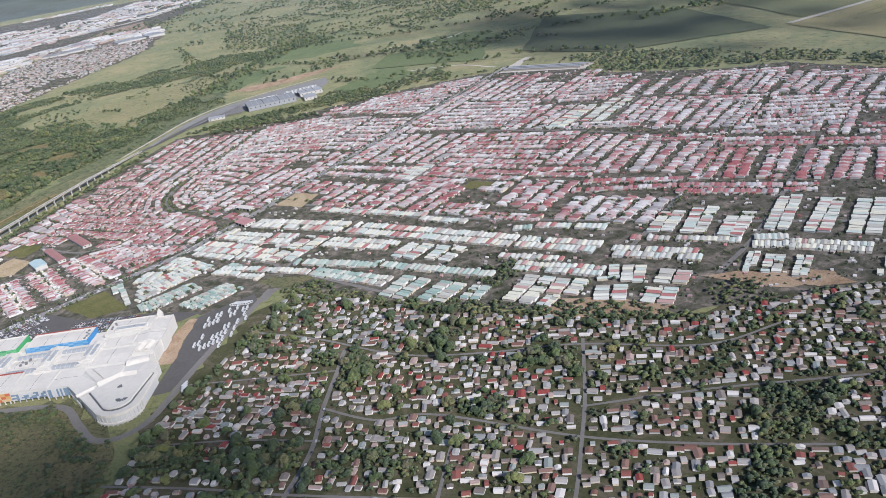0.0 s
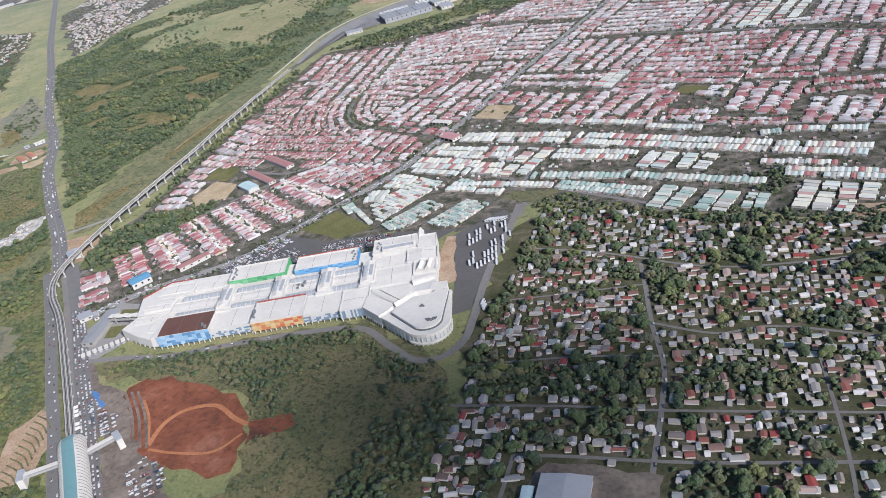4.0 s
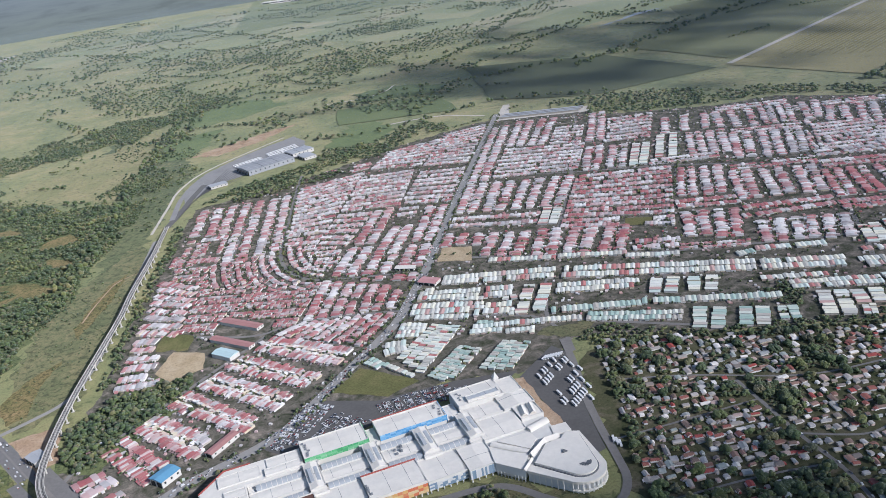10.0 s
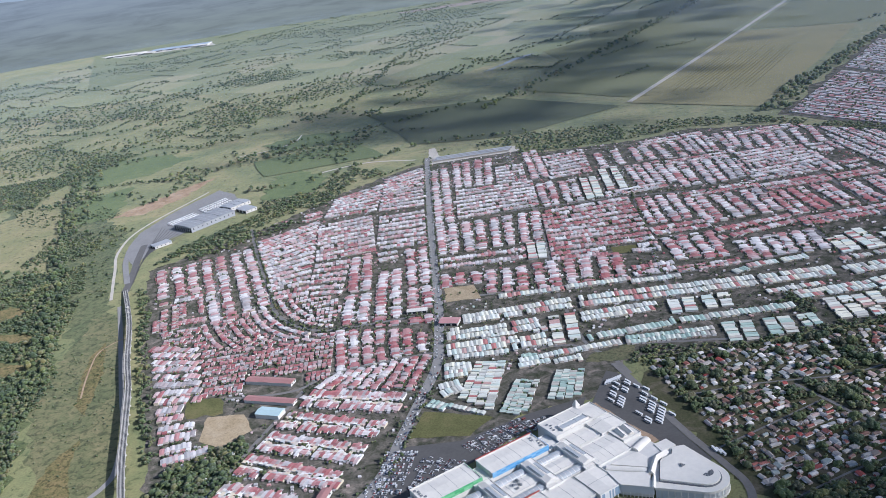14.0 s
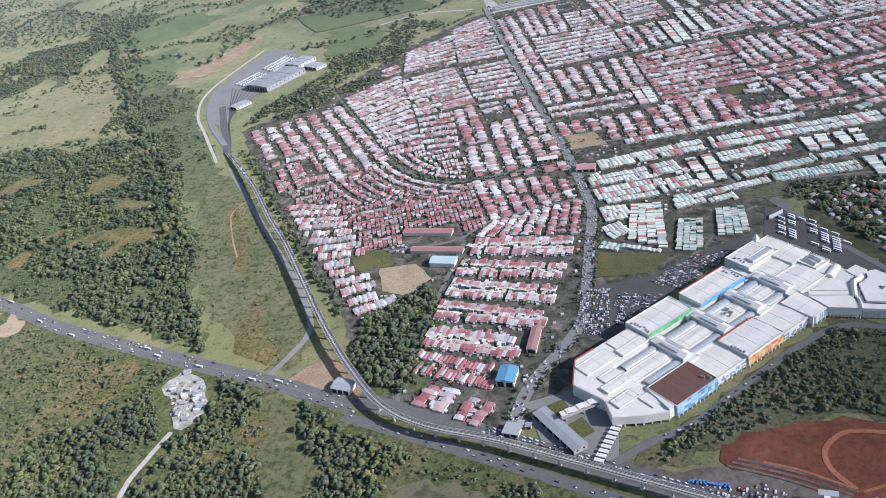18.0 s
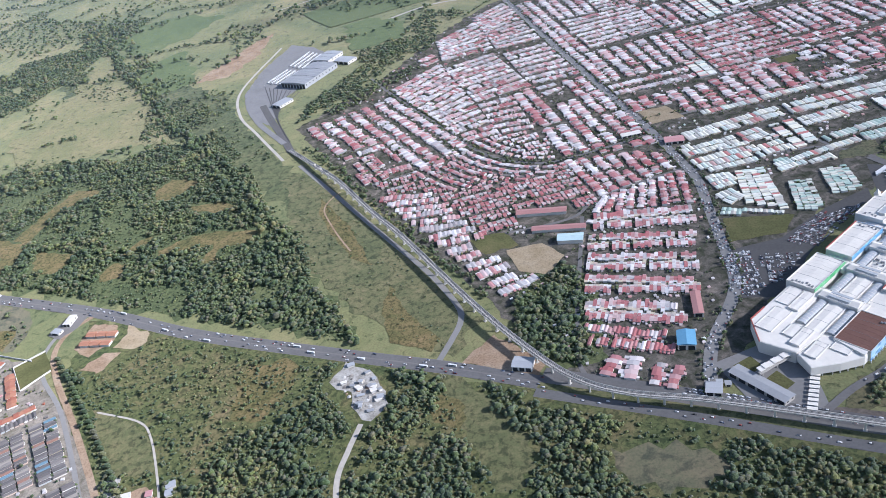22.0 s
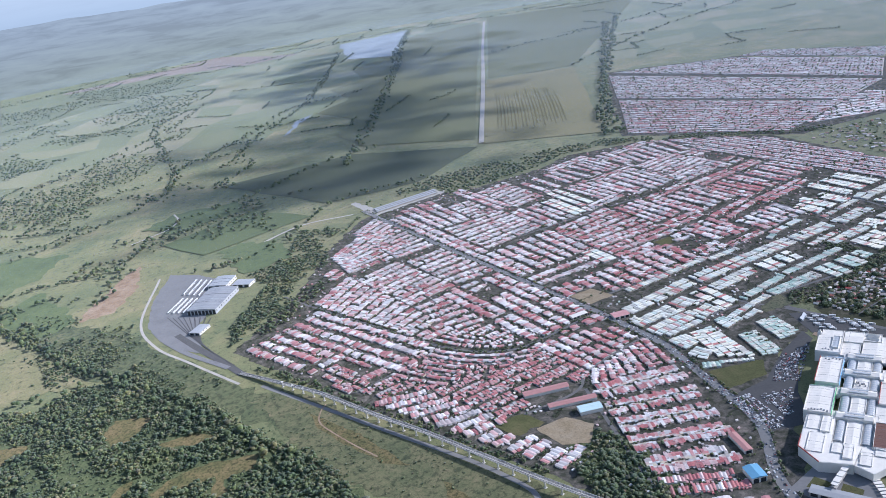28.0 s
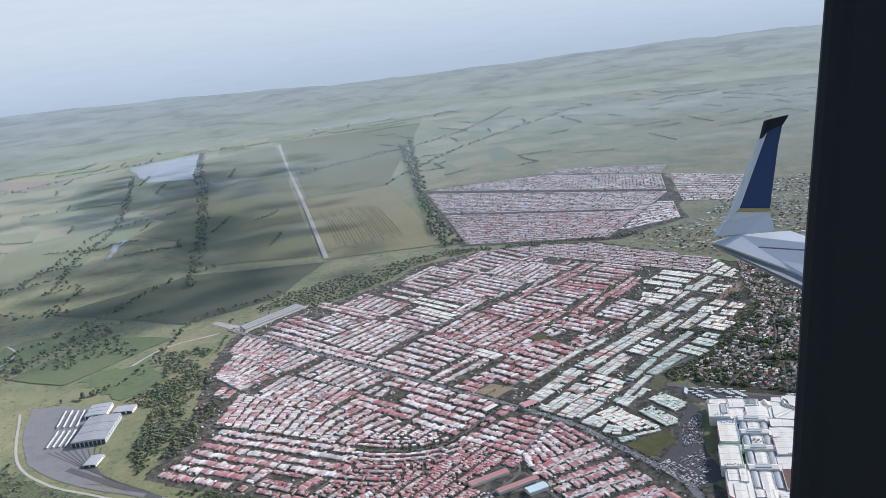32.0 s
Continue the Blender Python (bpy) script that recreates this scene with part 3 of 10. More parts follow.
street([(-180, 370), (-130, 366), (-98, 384), (-25, 392)], 3.5)
street([(-122, 364), (-178, 232), (-185, 195)], 3.5)
street([(-25, 385), (60, 372), (80, 365), (170, 345)], 3.5)
street([(-100, 600), (-112, 830)], 3)
street([(76, 460), (78, 372), (90, 345), (96, 320)], 3.5)
# the scattered quarter's lanes
street([(185, 278), (193, 259), (206, 226), (220, 196), (227, 167), (232, 139), (238, 110), (246, 60)], 2.9)
street([(134, 176), (180, 193), (220, 203)], 1.7)
street([(138, 147), (186, 159), (228, 167), (330, 192)], 1.9)
street([(178, 126), (203, 132), (233, 138), (264, 146), (343, 170)], 2.3)
street([(118, 227), (148, 239), (193, 258)], 1.7)
street([(206, 226), (237, 224), (263, 235), (333, 236), (383, 244), (430, 256)], 2.0)
street([(115, 284), (162, 285), (220, 280), (263, 291), (307, 309), (368, 321), (400, 350)], 2.0)
street([(178, 126), (184, 95), (190, 60)], 2.2)
street([(308, 315), (325, 266), (334, 234), (343, 199), (352, 150)], 2.2)
street([(326, 257), (376, 283), (440, 310)], 1.9)
street([(281, 216), (300, 150), (310, 90)], 1.9)
# tracks
ribbon("track_site", smooth_line([(-312, 218), (-322, 200), (-331, 180), (-333, 150), (-325, 100)]), 3.2, 0.2, M_PALE, "pale dirt track through the woods", "track")
ribbon("road_estate", smooth_line([(-462, 196), (-478, 262), (-492, 312), (-508, 350), (-513, 376), (-505, 402), (-488, 420)]), 3.0, 0.22, M_SERVICE, "pale paved estate road beside the dirt road")
ribbon("track_estate", smooth_line([(-479, 416), (-498, 401), (-505, 377), (-498, 343), (-482, 296), (-466, 244), (-452, 194), (-436, 140)]), 4.2, 0.2, M_DIRT, "brown dirt road with palms beside the estate", "track")
ribbon("track_farm", smooth_line([(318, 1115), (701, 1638), (1100, 2190), (1513, 2752)]), 9, 1.4, M_PALE, "long straight pale farm track", "track")
M_FURROW = earth("dark furrow soil", [(0.185, 0.172, 0.08), (0.225, 0.20, 0.096)], 0.05)
for k in range(20):
    o = Vector((0.81, -0.587)) * (16 + k * 6.6)
    d = Vector((0.587, 0.81))
    a0, a1 = Vector((330, 1105)) + o + d * (90 + 22 * math.sin(k * 2.3)), Vector((330, 1105)) + o + d * (400 + 60 * math.cos(k * 1.9))
    ribbon("field_furrow", smooth_line([tuple(a0), tuple((a0 + a1) / 2 + Vector((1.5, 0))), tuple(a1)], 20), 1.4 + 0.8 * (k % 3), 1.3, M_FURROW, "dark furrow in the dry field", "furrow", keep=False)
ribbon("ground_railway", smooth_line([(-317, 616), (-322, 660), (-330, 710), (-336, 760)]), 7.5, 0.235, M_RAILBED, "dark ballast of the railway into the train yard", "railway")
ribbon("track_depot", smooth_line([(-326, 600), (-346, 680), (-362, 750), (-356, 830), (-300, 955)]), 3.0, 0.2, M_PALE, "pale service track round the train yard", "track")
ribbon("track_junction", smooth_line([(-258, 252), (-246, 268), (-236, 284), (-234, 302), (-243, 349), (-262, 412), (-285, 490), (-312, 580)]), 4.0, 0.21, M_SERVICE, "grey concrete service road under the viaduct", "track")
ribbon("track_north", smooth_line([(-170, 960), (-90, 985), (-20, 960)]), 4, 0.2, M_PALE, "pale dirt track at the edge of the trees", "track")

# ---- open patches ----
sheet("ground_red_soil", [(-41, 114), (-37, 125), (-22, 129), (1, 131), (25, 127), (36, 123), (49, 109), (61, 82), (53, 76), (12, 78), (-5, 87), (-20, 100)], 0.25, M_REDSOIL, "bare red laterite building plot", "bare soil", "structure", 2.5)
ribbon("track_red_soil", smooth_line([(8, 84), (4, 98), (8, 110), (22, 117), (38, 112), (48, 110)], 2), 2.6, 0.4, M_REDSOIL_PALE, "orange track worn across the red plot", "track")
ribbon("track_red_soil", smooth_line([(10, 82), (26, 84), (44, 90), (50, 104)], 2), 1.6, 0.4, M_REDSOIL_PALE, "orange track worn across the red plot", "track")
ribbon("track_red_soil", smooth_line([(6, 86), (-8, 100), (-22, 110)], 2), 1.4, 0.4, M_REDSOIL_PALE, "orange track along the cut", "track")
for k in range(3):
    ribbon("cut_slope", smooth_line([(-38 + k * 3.2, 112 + k * 1.4), (-18 + k * 3.2, 98 + k * 1.4), (2 + k * 3.2, 80 + k * 1.4)], 3), 1.4, 0.45, M_GREYDIRT, "dark cut terrace of the building plot", "bare soil")
sheet("ground_vacant", [(279, 355), (298, 360), (339, 358), (335, 348), (297, 343)], 0.3, M_DIRT, "bare brown vacant lot between the rows", "bare soil", "structure", 2.0)
M_BROWN = pasture("brown dry scrub", [(0.075, 0.085, 0.036), (0.115, 0.112, 0.048), (0.165, 0.138, 0.066), (0.22, 0.17, 0.092)], 0.03, 0.1)
CLEARINGS = [[(-502, 641), (-524, 657), (-541, 634), (-558, 602), (-571, 580), (-557, 564), (-547, 593), (-531, 620), (-502, 634)], [(-587, 592), (-615, 594), (-628, 575), (-637, 570), (-600, 550), (-578, 551), (-560, 557), (-561, 568)], [(-575, 569), (-557, 555), (-563, 535), (-572, 520), (-580, 520), (-578, 542)], [(-542, 543), (-507, 521), (-505, 515), (-523, 497), (-542, 509), (-545, 527)], [(-446, 604), (-431, 624), (-417, 616), (-406, 602), (-429, 578), (-445, 579)], [(-411, 555), (-385, 547), (-370, 526), (-389, 529), (-411, 545)],
             [(-438, 488), (-417, 496), (-389, 494), (-355, 477), (-367, 462), (-388, 463), (-394, 444), (-403, 451), (-393, 472), (-421, 479), (-438, 478)], [(-468, 499), (-456, 516), (-443, 516), (-449, 504), (-462, 493)], [(-484, 472), (-475, 488), (-463, 479), (-468, 461), (-483, 462)]]
M_UNDER = pasture("dark green undergrowth", UNDERGROWTH, 0.03, 0.1, 0.3, 0.08, 0.45)
WEST_WOOD = [(-800, 676), (-667, 570), (-499, 448), (-395, 362), (-301, 290), (-308, 327), (-323, 369), (-321, 420), (-330, 452), (-348, 499), (-361, 557), (-382, 645), (-407, 691), (-444, 717), (-487, 701), (-519, 722), (-558, 749), (-598, 754), (-630, 719), (-681, 704), (-720, 800), (-800, 800)]
sheet("ground_undergrowth", [(-196, 299), (-160, 336), (-146, 280), (-168, 212), (-196, 211), (-210, 250)], 0.16, M_UNDER, "dark undergrowth of the wood by the junction", "scrub", "structure", 2.0, 5.0)
sheet("ground_undergrowth", WEST_WOOD, 0.12, M_UNDER, "dark green undergrowth beneath the woods", "scrub", "structure", 9.0, 9.0)
sheet("ground_meadow", [(-318, 380), (-326, 482), (-386, 640), (-439, 740), (-560, 900), (-600, 1040), (-480, 1010), (-420, 900), (-367, 800), (-362, 740), (-350, 690), (-326, 600), (-300, 520), (-280, 440)], 0.13, M_MEADOW, "overgrown green meadow beside the viaduct", "meadow", "structure", 7.0, 9.0)
for pts in CLEARINGS:
    sheet("ground_clearing", pts, 0.24, M_CLEARING, "straw-brown clearing of dry grass in the woods", "grass", "structure", 1.8, 5.0)
sheet("ground_dry_scrub", [(-700, 560), (-591, 497), (-539, 453), (-530, 420), (-535, 396), (-659, 478)], 0.17, M_BROWN, "dry brown scrub beside the highway", "scrub", "structure", 4.0, 7.0)
sheet("ground_rubble", [(47, 112), (66, 122), (71, 116), (56, 98)], 0.3, M_REDSOIL, "heaps of orange rubble beside the red plot", "bare soil", "structure", 2.0, 3.0)
sheet("ground_roadside", [(-86, 130), (-58, 113), (-40, 112), (-28, 106), (-16, 90), (-28, 78), (-60, 104), (-90, 124)], 0.21, M_GREYDIRT, "dusty grey yard with parked cars beside the viaduct", "ground", "structure", 1.5, 4.0)
sheet("ground_yard", [(-30, 92), (-14, 104), (6, 82), (34, 68), (62, 50), (20, 40)], 0.22, M_GREYDIRT, "grey dusty construction yard", "ground", "structure", 2.0)
sheet("ground_baseball", [(-186, 348), (-160, 345), (-152, 322), (-170, 306), (-186, 318)], 0.3, M_SAND, "dry sandy ball field", "sports field", "structure", 1.0)
sheet("ground_park", [(-205, 375), (-180, 372), (-176, 350), (-200, 350)], 0.3, M_MOWN, "dry trodden park", "ground", "structure", 2.0)
sheet("ground_sand_pitch", [(-14, 505), (12, 503), (16, 474), (-13, 476)], 0.3, M_SAND, "dry sand pitch beside the avenue", "sports field", "structure", 1.0)
sheet("ground_green", [(-51, 284), (-39, 312), (3, 294), (-14, 277)], 0.3, M_MOWN, "mown green lot by the car park", "lawn", "structure", 0.8)
sheet("ground_car_park", [(-76, 228), (-58, 276), (-20, 273), (24, 291), (62, 300), (56, 286), (20, 274), (-20, 246), (-48, 215)], 0.24, M_LOT, "asphalt car park full of cars", "car park", "structure")
sheet("ground_bus_park", [(64, 292), (82, 328), (93, 318), (98, 290), (104, 250), (112, 219), (104, 212), (90, 243), (78, 266)], 0.24, M_LOT, "asphalt yard for buses and trucks", "car park", "structure")
sheet("ground_bus_verge", [(60, 290), (66, 292), (78, 266), (91, 243), (80, 238), (66, 268)], 0.3, M_DIRT, "dry brown verge beside the mall", "ground", "structure", 0.8)
sheet("ground_east_clearing", [(352, 396), (372, 404), (418, 412), (430, 398), (400, 388), (370, 390)], 0.3, M_DIRT, "cleared sandy slope with a dirt road", "bare soil", "structure", 2.0)
sheet("ground_burnt", [(270, 342), (345, 358), (340, 345), (290, 334)], 0.3, M_DIRT, "brown scorched slope", "bare soil", "structure", 2.0)
sheet("ground_site", [(-325, 261), (-313, 277), (-300, 259), (-293, 239), (-294, 226), (-305, 216), (-313, 228), (-315, 247)], 0.3, M_GRAVEL, "white gravel works site in the woods", "bare soil", "structure", 2.5)
sheet("ground_bare", [(-412, 896), (-398, 920), (-330, 1010), (-300, 1040), (-330, 950), (-372, 890)], 0.3, M_DIRT, "bare orange-brown earth scar", "bare soil", "structure", 3.0)
sheet("ground_depot", [(-330, 690), (-344, 720), (-354, 760), (-354, 810), (-330, 880), (-286, 956), (-262, 925), (-240, 870), (-250, 835), (-288, 795), (-314, 762), (-322, 730)], 0.24, M_BALLAST, "concrete and ballast of the train yard", "train yard", "structure", 1.0)
sheet("ground_sandlot", [(-453, 388), (-438, 370), (-438, 361), (-449, 357), (-463, 366), (-456, 378)], 0.3, M_SAND, "cleared sandy lot", "bare soil", "structure", 2.0, 4.0)
sheet("ground_sandlot", [(-485, 349), (-469, 361), (-458, 355), (-471, 339)], 0.3, M_DIRT, "bare brown lot below the houses", "bare soil", "structure", 2.0, 4.0)
sheet("ground_house_lot", [(-492, 376), (-480, 402), (-462, 392), (-464, 374), (-480, 362)], 0.28, M_DIRT, "dusty lot round a group of houses", "bare soil", "structure", 1.0, 4.0)
sheet("ground_shop_yard", [(-514, 404), (-498, 428), (-485, 418), (-492, 404), (-504, 395)], 0.3, M_STREET, "grey paved yard of a roadside shop", "ground", "structure", 0.5, 4.0)
sheet("ground_junction", [(-246, 244), (-222, 262), (-200, 222), (-210, 212)], 0.24, M_DIRT, "trodden earth at the highway junction", "bare soil", "structure", 1.5)
sheet("ground_viaduct_verge", [(-330, 560), (-300, 560), (-250, 390), (-224, 280), (-250, 252), (-300, 330), (-330, 424)], 0.18, M_GRASS_DRY, "yellowed grass strip beside the viaduct", "grass", "structure", 4.0)
sheet("ground_south_scrub", [(-482, 408), (-256, 236), (-170, 167), (-85, 100), (-48, 72), (0, 30), (60, -30), (-60, -120), (-200, -40), (-340, 40), (-436, 120), (-470, 270), (-495, 340)], 0.15, M_SCRUB, "brown and green scrub south of the highway", "grass", "structure", 4.0)
sheet("ground_south_hill", [(-76, 118), (-74, 132), (-25, 155), (59, 197), (112, 178), (138, 148), (152, 90), (170, 30), (60, 10), (66, 84), (48, 112), (36, 126), (0, 128), (-40, 124), (-58, 116)], 0.16, M_GRASS_HILL, "scrubby grass hill south of the mall", "grass", "structure", 4.0)
sheet("ground_scatter", [(115, 335), (100, 300), (118, 200), (145, 140), (160, 60), (240, 20), (420, 60), (520, 200), (520, 470), (440, 400), (345, 346), (240, 334)], 0.14, earth("shaded yards", [(0.05, 0.058, 0.026), (0.085, 0.085, 0.045), (0.16, 0.135, 0.10)], 0.07, 0.6), "dark grassy yards and dirt between scattered houses", "ground", "structure", 4.0)
sheet("ground_far_left_town", [(-1128, 892), (-740, 528), (-660, 244), (-900, 250), (-1500, 900)], 0.14, earth("far yards", [(0.06, 0.07, 0.03), (0.12, 0.11, 0.07), (0.17, 0.15, 0.12)], 0.03, 0.3), "yards and lanes of a hillside quarter", "ground", "structure", 6.0)
sheet("ground_far_north_town", [(-1174, 985), (-815, 722), (-1016, 1337), (-1150, 1500), (-1420, 1420)], 0.14, M_YARD, "dusty ground of a roadside quarter", "ground", "structure", 8.0, 20.0)


sheet("ground_clearing", [(-598, 438), (-590, 455), (-540, 423), (-542, 399)], 0.2, M_CLEARING, "bare brown clearing beside the estate", "grass", "structure", 3.0, 6.0)
sheet("ground_clearing", [(-469, 302), (-442, 278), (-428, 243), (-430, 228), (-461, 239)], 0.2, M_GRASS_DRY, "yellow-green clearing with a footpath", "grass", "structure", 2.0, 6.0)
ribbon("track_foot", smooth_line([(-467, 298), (-440, 277), (-432, 260), (-427, 230), (-424, 201)]), 1.4, 0.32, M_PALE, "worn footpath through the scrub", "track")


sheet("ground_verge_bare", [(-300, 505), (-306, 475), (-299, 432), (-292, 397), (-278, 377), (-285, 442), (-295, 477)], 0.215, M_CLEARING, "brown worn strip in the grass beside the viaduct", "grass", "structure", 1.2, 5.0)
sheet("ground_verge_bare", [(-270, 349), (-267, 308), (-252, 272), (-261, 262), (-282, 283), (-282, 319)], 0.215, M_CLEARING, "brown dry grass by the highway junction", "grass", "structure", 1.2, 5.0)
sheet("ground_meadow_fresh", [(-259, 1197), (-199, 1236), (-106, 1202), (-118, 1143), (-232, 1130)], 0.9, M_FRESH, "fresh bright green meadow with a pale path", "meadow", "structure", 6.0, 12.0)
M_STRAW = pasture("sunlit straw meadow", [(0.135, 0.145, 0.062), (0.19, 0.19, 0.08), (0.25, 0.222, 0.105), (0.32, 0.255, 0.14)], 0.012, 0.05, 0.16, 0.10, 0.40)
STRAW = [(-604, 862), (-570, 969), (-552, 1062), (-540, 1142), (-509, 992), (-472, 888), (-446, 794), (-434, 723), (-478, 739), (-551, 738), (-603, 755), (-630, 862)]
sheet("ground_meadow_straw", STRAW, 0.4, M_STRAW, "pale straw-coloured grazing meadow", "meadow", "structure", 7.0, 9.0)
LUSH = ([(-494, 1005), (-429, 1051), (-414, 955), (-417, 901), (-458, 888)], [(-539, 1192), (-498, 1253), (-435, 1248), (-369, 1187), (-425, 1110), (-498, 1072)], [(-214, 984), (-178, 996), (-141, 948), (-155, 875), (-212, 882)])
for pts in LUSH:
    sheet("ground_meadow_lush", pts, 0.4, M_FRESH, "green grazing meadow between tree lines", "meadow", "structure", 6.0, 9.0)
ribbon("track_foot", smooth_line([(-284, 505), (-293, 497), (-301, 481), (-299, 455), (-295, 429), (-290, 405)]), 1.3, 0.33, M_DIRT, "brown footpath in the dry grass beside the viaduct", "track")
sheet("ground_meadow_fresh", [(-218, 922), (-150, 917), (-165, 872), (-218, 873)], 0.5, M_FRESH, "fresh green meadow between tree belts", "meadow", "structure", 4.0, 9.0)
ribbon("track_meadow", smooth_line([(-290, 1140), (-232, 1160), (-205, 1195), (-199, 1236)]), 3.0, 1.1, M_PALE, "pale path across the fresh meadow", "track", keep=False)
sheet("ground_huts", [(-456, 212), (-433, 221), (-417, 186), (-424, 176), (-446, 186)], 0.26, M_DIRT, "trodden orange earth round a cluster of huts", "bare soil", "structure", 1.5, 4.0)
sheet("ground_mud", [(-459, 235), (-447, 232), (-448, 216), (-455, 220)], 0.27, M_GRAVEL, "grey muddy hollow beside the huts", "bare soil", "structure", 1.0, 4.0)
sheet("ground_bare_scrub", [(-382, 282), (-374, 301), (-348, 296), (-341, 279), (-367, 246), (-383, 250)], 0.21, M_CLEARING, "brown bare patch in the scrub", "grass", "structure", 3.0, 5.0)
sheet("ground_bare_scrub", [(-279, 220), (-265, 222), (-252, 208), (-260, 188), (-273, 202)], 0.21, M_CLEARING, "brown bare patch beside the highway", "grass", "structure", 3.0, 5.0)
sheet("ground_industry_field", [(-1454, 1507), (-1559, 1705), (-1542, 1830), (-1327, 1651), (-1301, 1499)], 1.2, M_TANFIELD, "tan bare field beside the warehouses", "bare soil", "structure", 6.0, 30.0)


# ---- plots kept free of houses and trees ----
def reserve(pts, plot=False):
    if plot:
        PLOTS.append(pts)
    xs, ys = [p[0] for p in pts], [p[1] for p in pts]
    for x in np.arange(min(xs), max(xs), CELL):
        for y in np.arange(min(ys), max(ys), CELL):
            if inside(pts, x, y):
                OCC.add((int(x // CELL), int(y // CELL)))


for pts, mat, what in (([(-259, 240), (-243, 224), (-239, 195), (-226, 160), (-242, 141), (-255, 146), (-260, 194)], M_GRASS_DRY, "yellow-green bare ridge among the trees"), ([(-195, 147), (-151, 130), (-150, 108), (-182, 110), (-196, 127)], M_BROWN, "brown dry slope beside the viaduct")):
    sheet("ground_slope", pts, 0.2, mat, what, "grass", "structure", 5.0, 6.0)
    CLEARINGS.append(pts)
PLOTS = []


def taken_by_plots(x, y):
    return any(inside(p, x, y) for p in PLOTS) or (int(x // CELL), int(y // CELL)) in ROADS


ROADS = set(OCC)
for pts in CLEARINGS:
    reserve(pts)
reserve([(-168, 400), (-124, 384), (-122, 342), (-160, 356)], True)
reserve([(-154, 352), (-130, 344), (-130, 326), (-152, 334)], True)
reserve([(-190, 352), (-160, 347), (-148, 322), (-170, 303), (-190, 318)], True)
reserve([(-206, 376), (-180, 373), (-176, 350), (-202, 350)], True)
reserve([(-14, 508), (20, 506), (20, 472), (-14, 474)], True)
reserve([(-24, 448), (-4, 442), (-6, 424), (-24, 430)], True)
reserve([(-54, 474), (-26, 470), (-27, 458), (-54, 461)], True)
reserve([(-52, 284), (-39, 314), (5, 295), (-14, 275)], True)
reserve([(-131, 218), (-112, 211), (-118, 194), (-132, 200)], True)
reserve([(-110, 246), (-92, 244), (-102, 219), (-110, 222)], True)
reserve([(-128, 150), (-118, 186), (-84, 190), (-70, 160), (-80, 120)], True)
reserve([(-8, 912), (4, 1012), (16, 957), (118, 957), (116, 924), (4, 922)], True)
reserve([(140, 540), (162, 538), (160, 522), (138, 524)], True)
reserve([(-41, 118), (-25, 129), (1, 131), (25, 128), (40, 124), (48, 108), (62, 84), (30, 70), (20, 40), (-30, 92)], True)
reserve([(-312, 280), (-292, 262), (-288, 240), (-296, 224), (-314, 212), (-330, 258)], True)
reserve([(-516, 404), (-502, 430), (-480, 418), (-446, 390), (-434, 366), (-448, 352), (-471, 336), (-488, 348), (-494, 374)], True)
reserve([(-534, 376), (-512, 386), (-502, 358), (-522, 342)], True)
reserve([(-316, 636), (-360, 700), (-364, 800), (-296, 962), (-222, 870), (-212, 812), (-292, 724)], True)
reserve([(-76, 226), (-58, 278), (-20, 275), (24, 293), (62, 302), (98, 332), (112, 300), (122, 240), (124, 196), (108, 168), (60, 188), (20, 274), (-20, 246), (-48, 213)], True)
reserve([(188, 128), (240, 134), (242, 96), (186, 88)], True)
reserve([(-78, 92), (-50, 84), (-30, 44), (-54, 34), (-82, 70)], True)
reserve([(-452, 214), (-430, 222), (-414, 190), (-426, 156), (-456, 152)], True)
reserve([(-465, 298), (-444, 278), (-432, 243), (-434, 232), (-457, 242)], True)
reserve([(-594, 438), (-588, 450), (-546, 422), (-546, 404)], True)
sheet("ground_green_corner", [(72, 342), (104, 338), (112, 366), (98, 356), (76, 352)], 0.24, M_GRASS_HILL, "overgrown green corner beside the bus yard", "grass", "structure", 1.5, 4.0)
sheet("ground_terraces", [(-76, 88), (-56, 84), (-34, 46), (-52, 36), (-78, 70)], 0.25, M_DIRT, "orange terraced nursery slope", "bare soil", "structure", 1.0)
for k in range(11):
    ribbon("nursery_row", smooth_line([(-75 + k * 2.2, 84 - k * 4), (-66 + k * 2.3, 83 - k * 4.0), (-58 + k * 2.3, 79 - k * 4)], 3), 0.9, 0.34, M_GRASS_HILL, "row of low plants on the terraced slope", "plants", keep=False)
sheet("ground_small_park", [(140, 540), (162, 538), (160, 522), (138, 524)], 0.3, M_MOWN, "small mown park among the houses", "lawn", "structure", 0.5)

# ---- houses ----
def house_mesh(w, d, h, rise, over=0.35):
    """Walls and a closed gable roof, as two pieces; the ridge runs along x."""
    a, b = w / 2, d / 2
    wv = [(-a, -b, 0), (a, -b, 0), (a, b, 0), (-a, b, 0), (-a, -b, h), (a, -b, h), (a, b, h), (-a, b, h)]
    wf = [(0, 1, 5, 4), (1, 2, 6, 5), (2, 3, 7, 6), (3, 0, 4, 7)]
    A, B = a + over * 0.4, b + over
    e = h - rise * over / b
    rv = [(-A, -B, e), (A, -B, e), (A, B, e), (-A, B, e), (-A, 0, h + rise), (A, 0, h + rise)]
    rf = [(0, 1, 5, 4), (2, 3, 4, 5), (0, 4, 3), (1, 2, 5), (3, 2, 1, 0)]
    return wv, wf, rv, rf


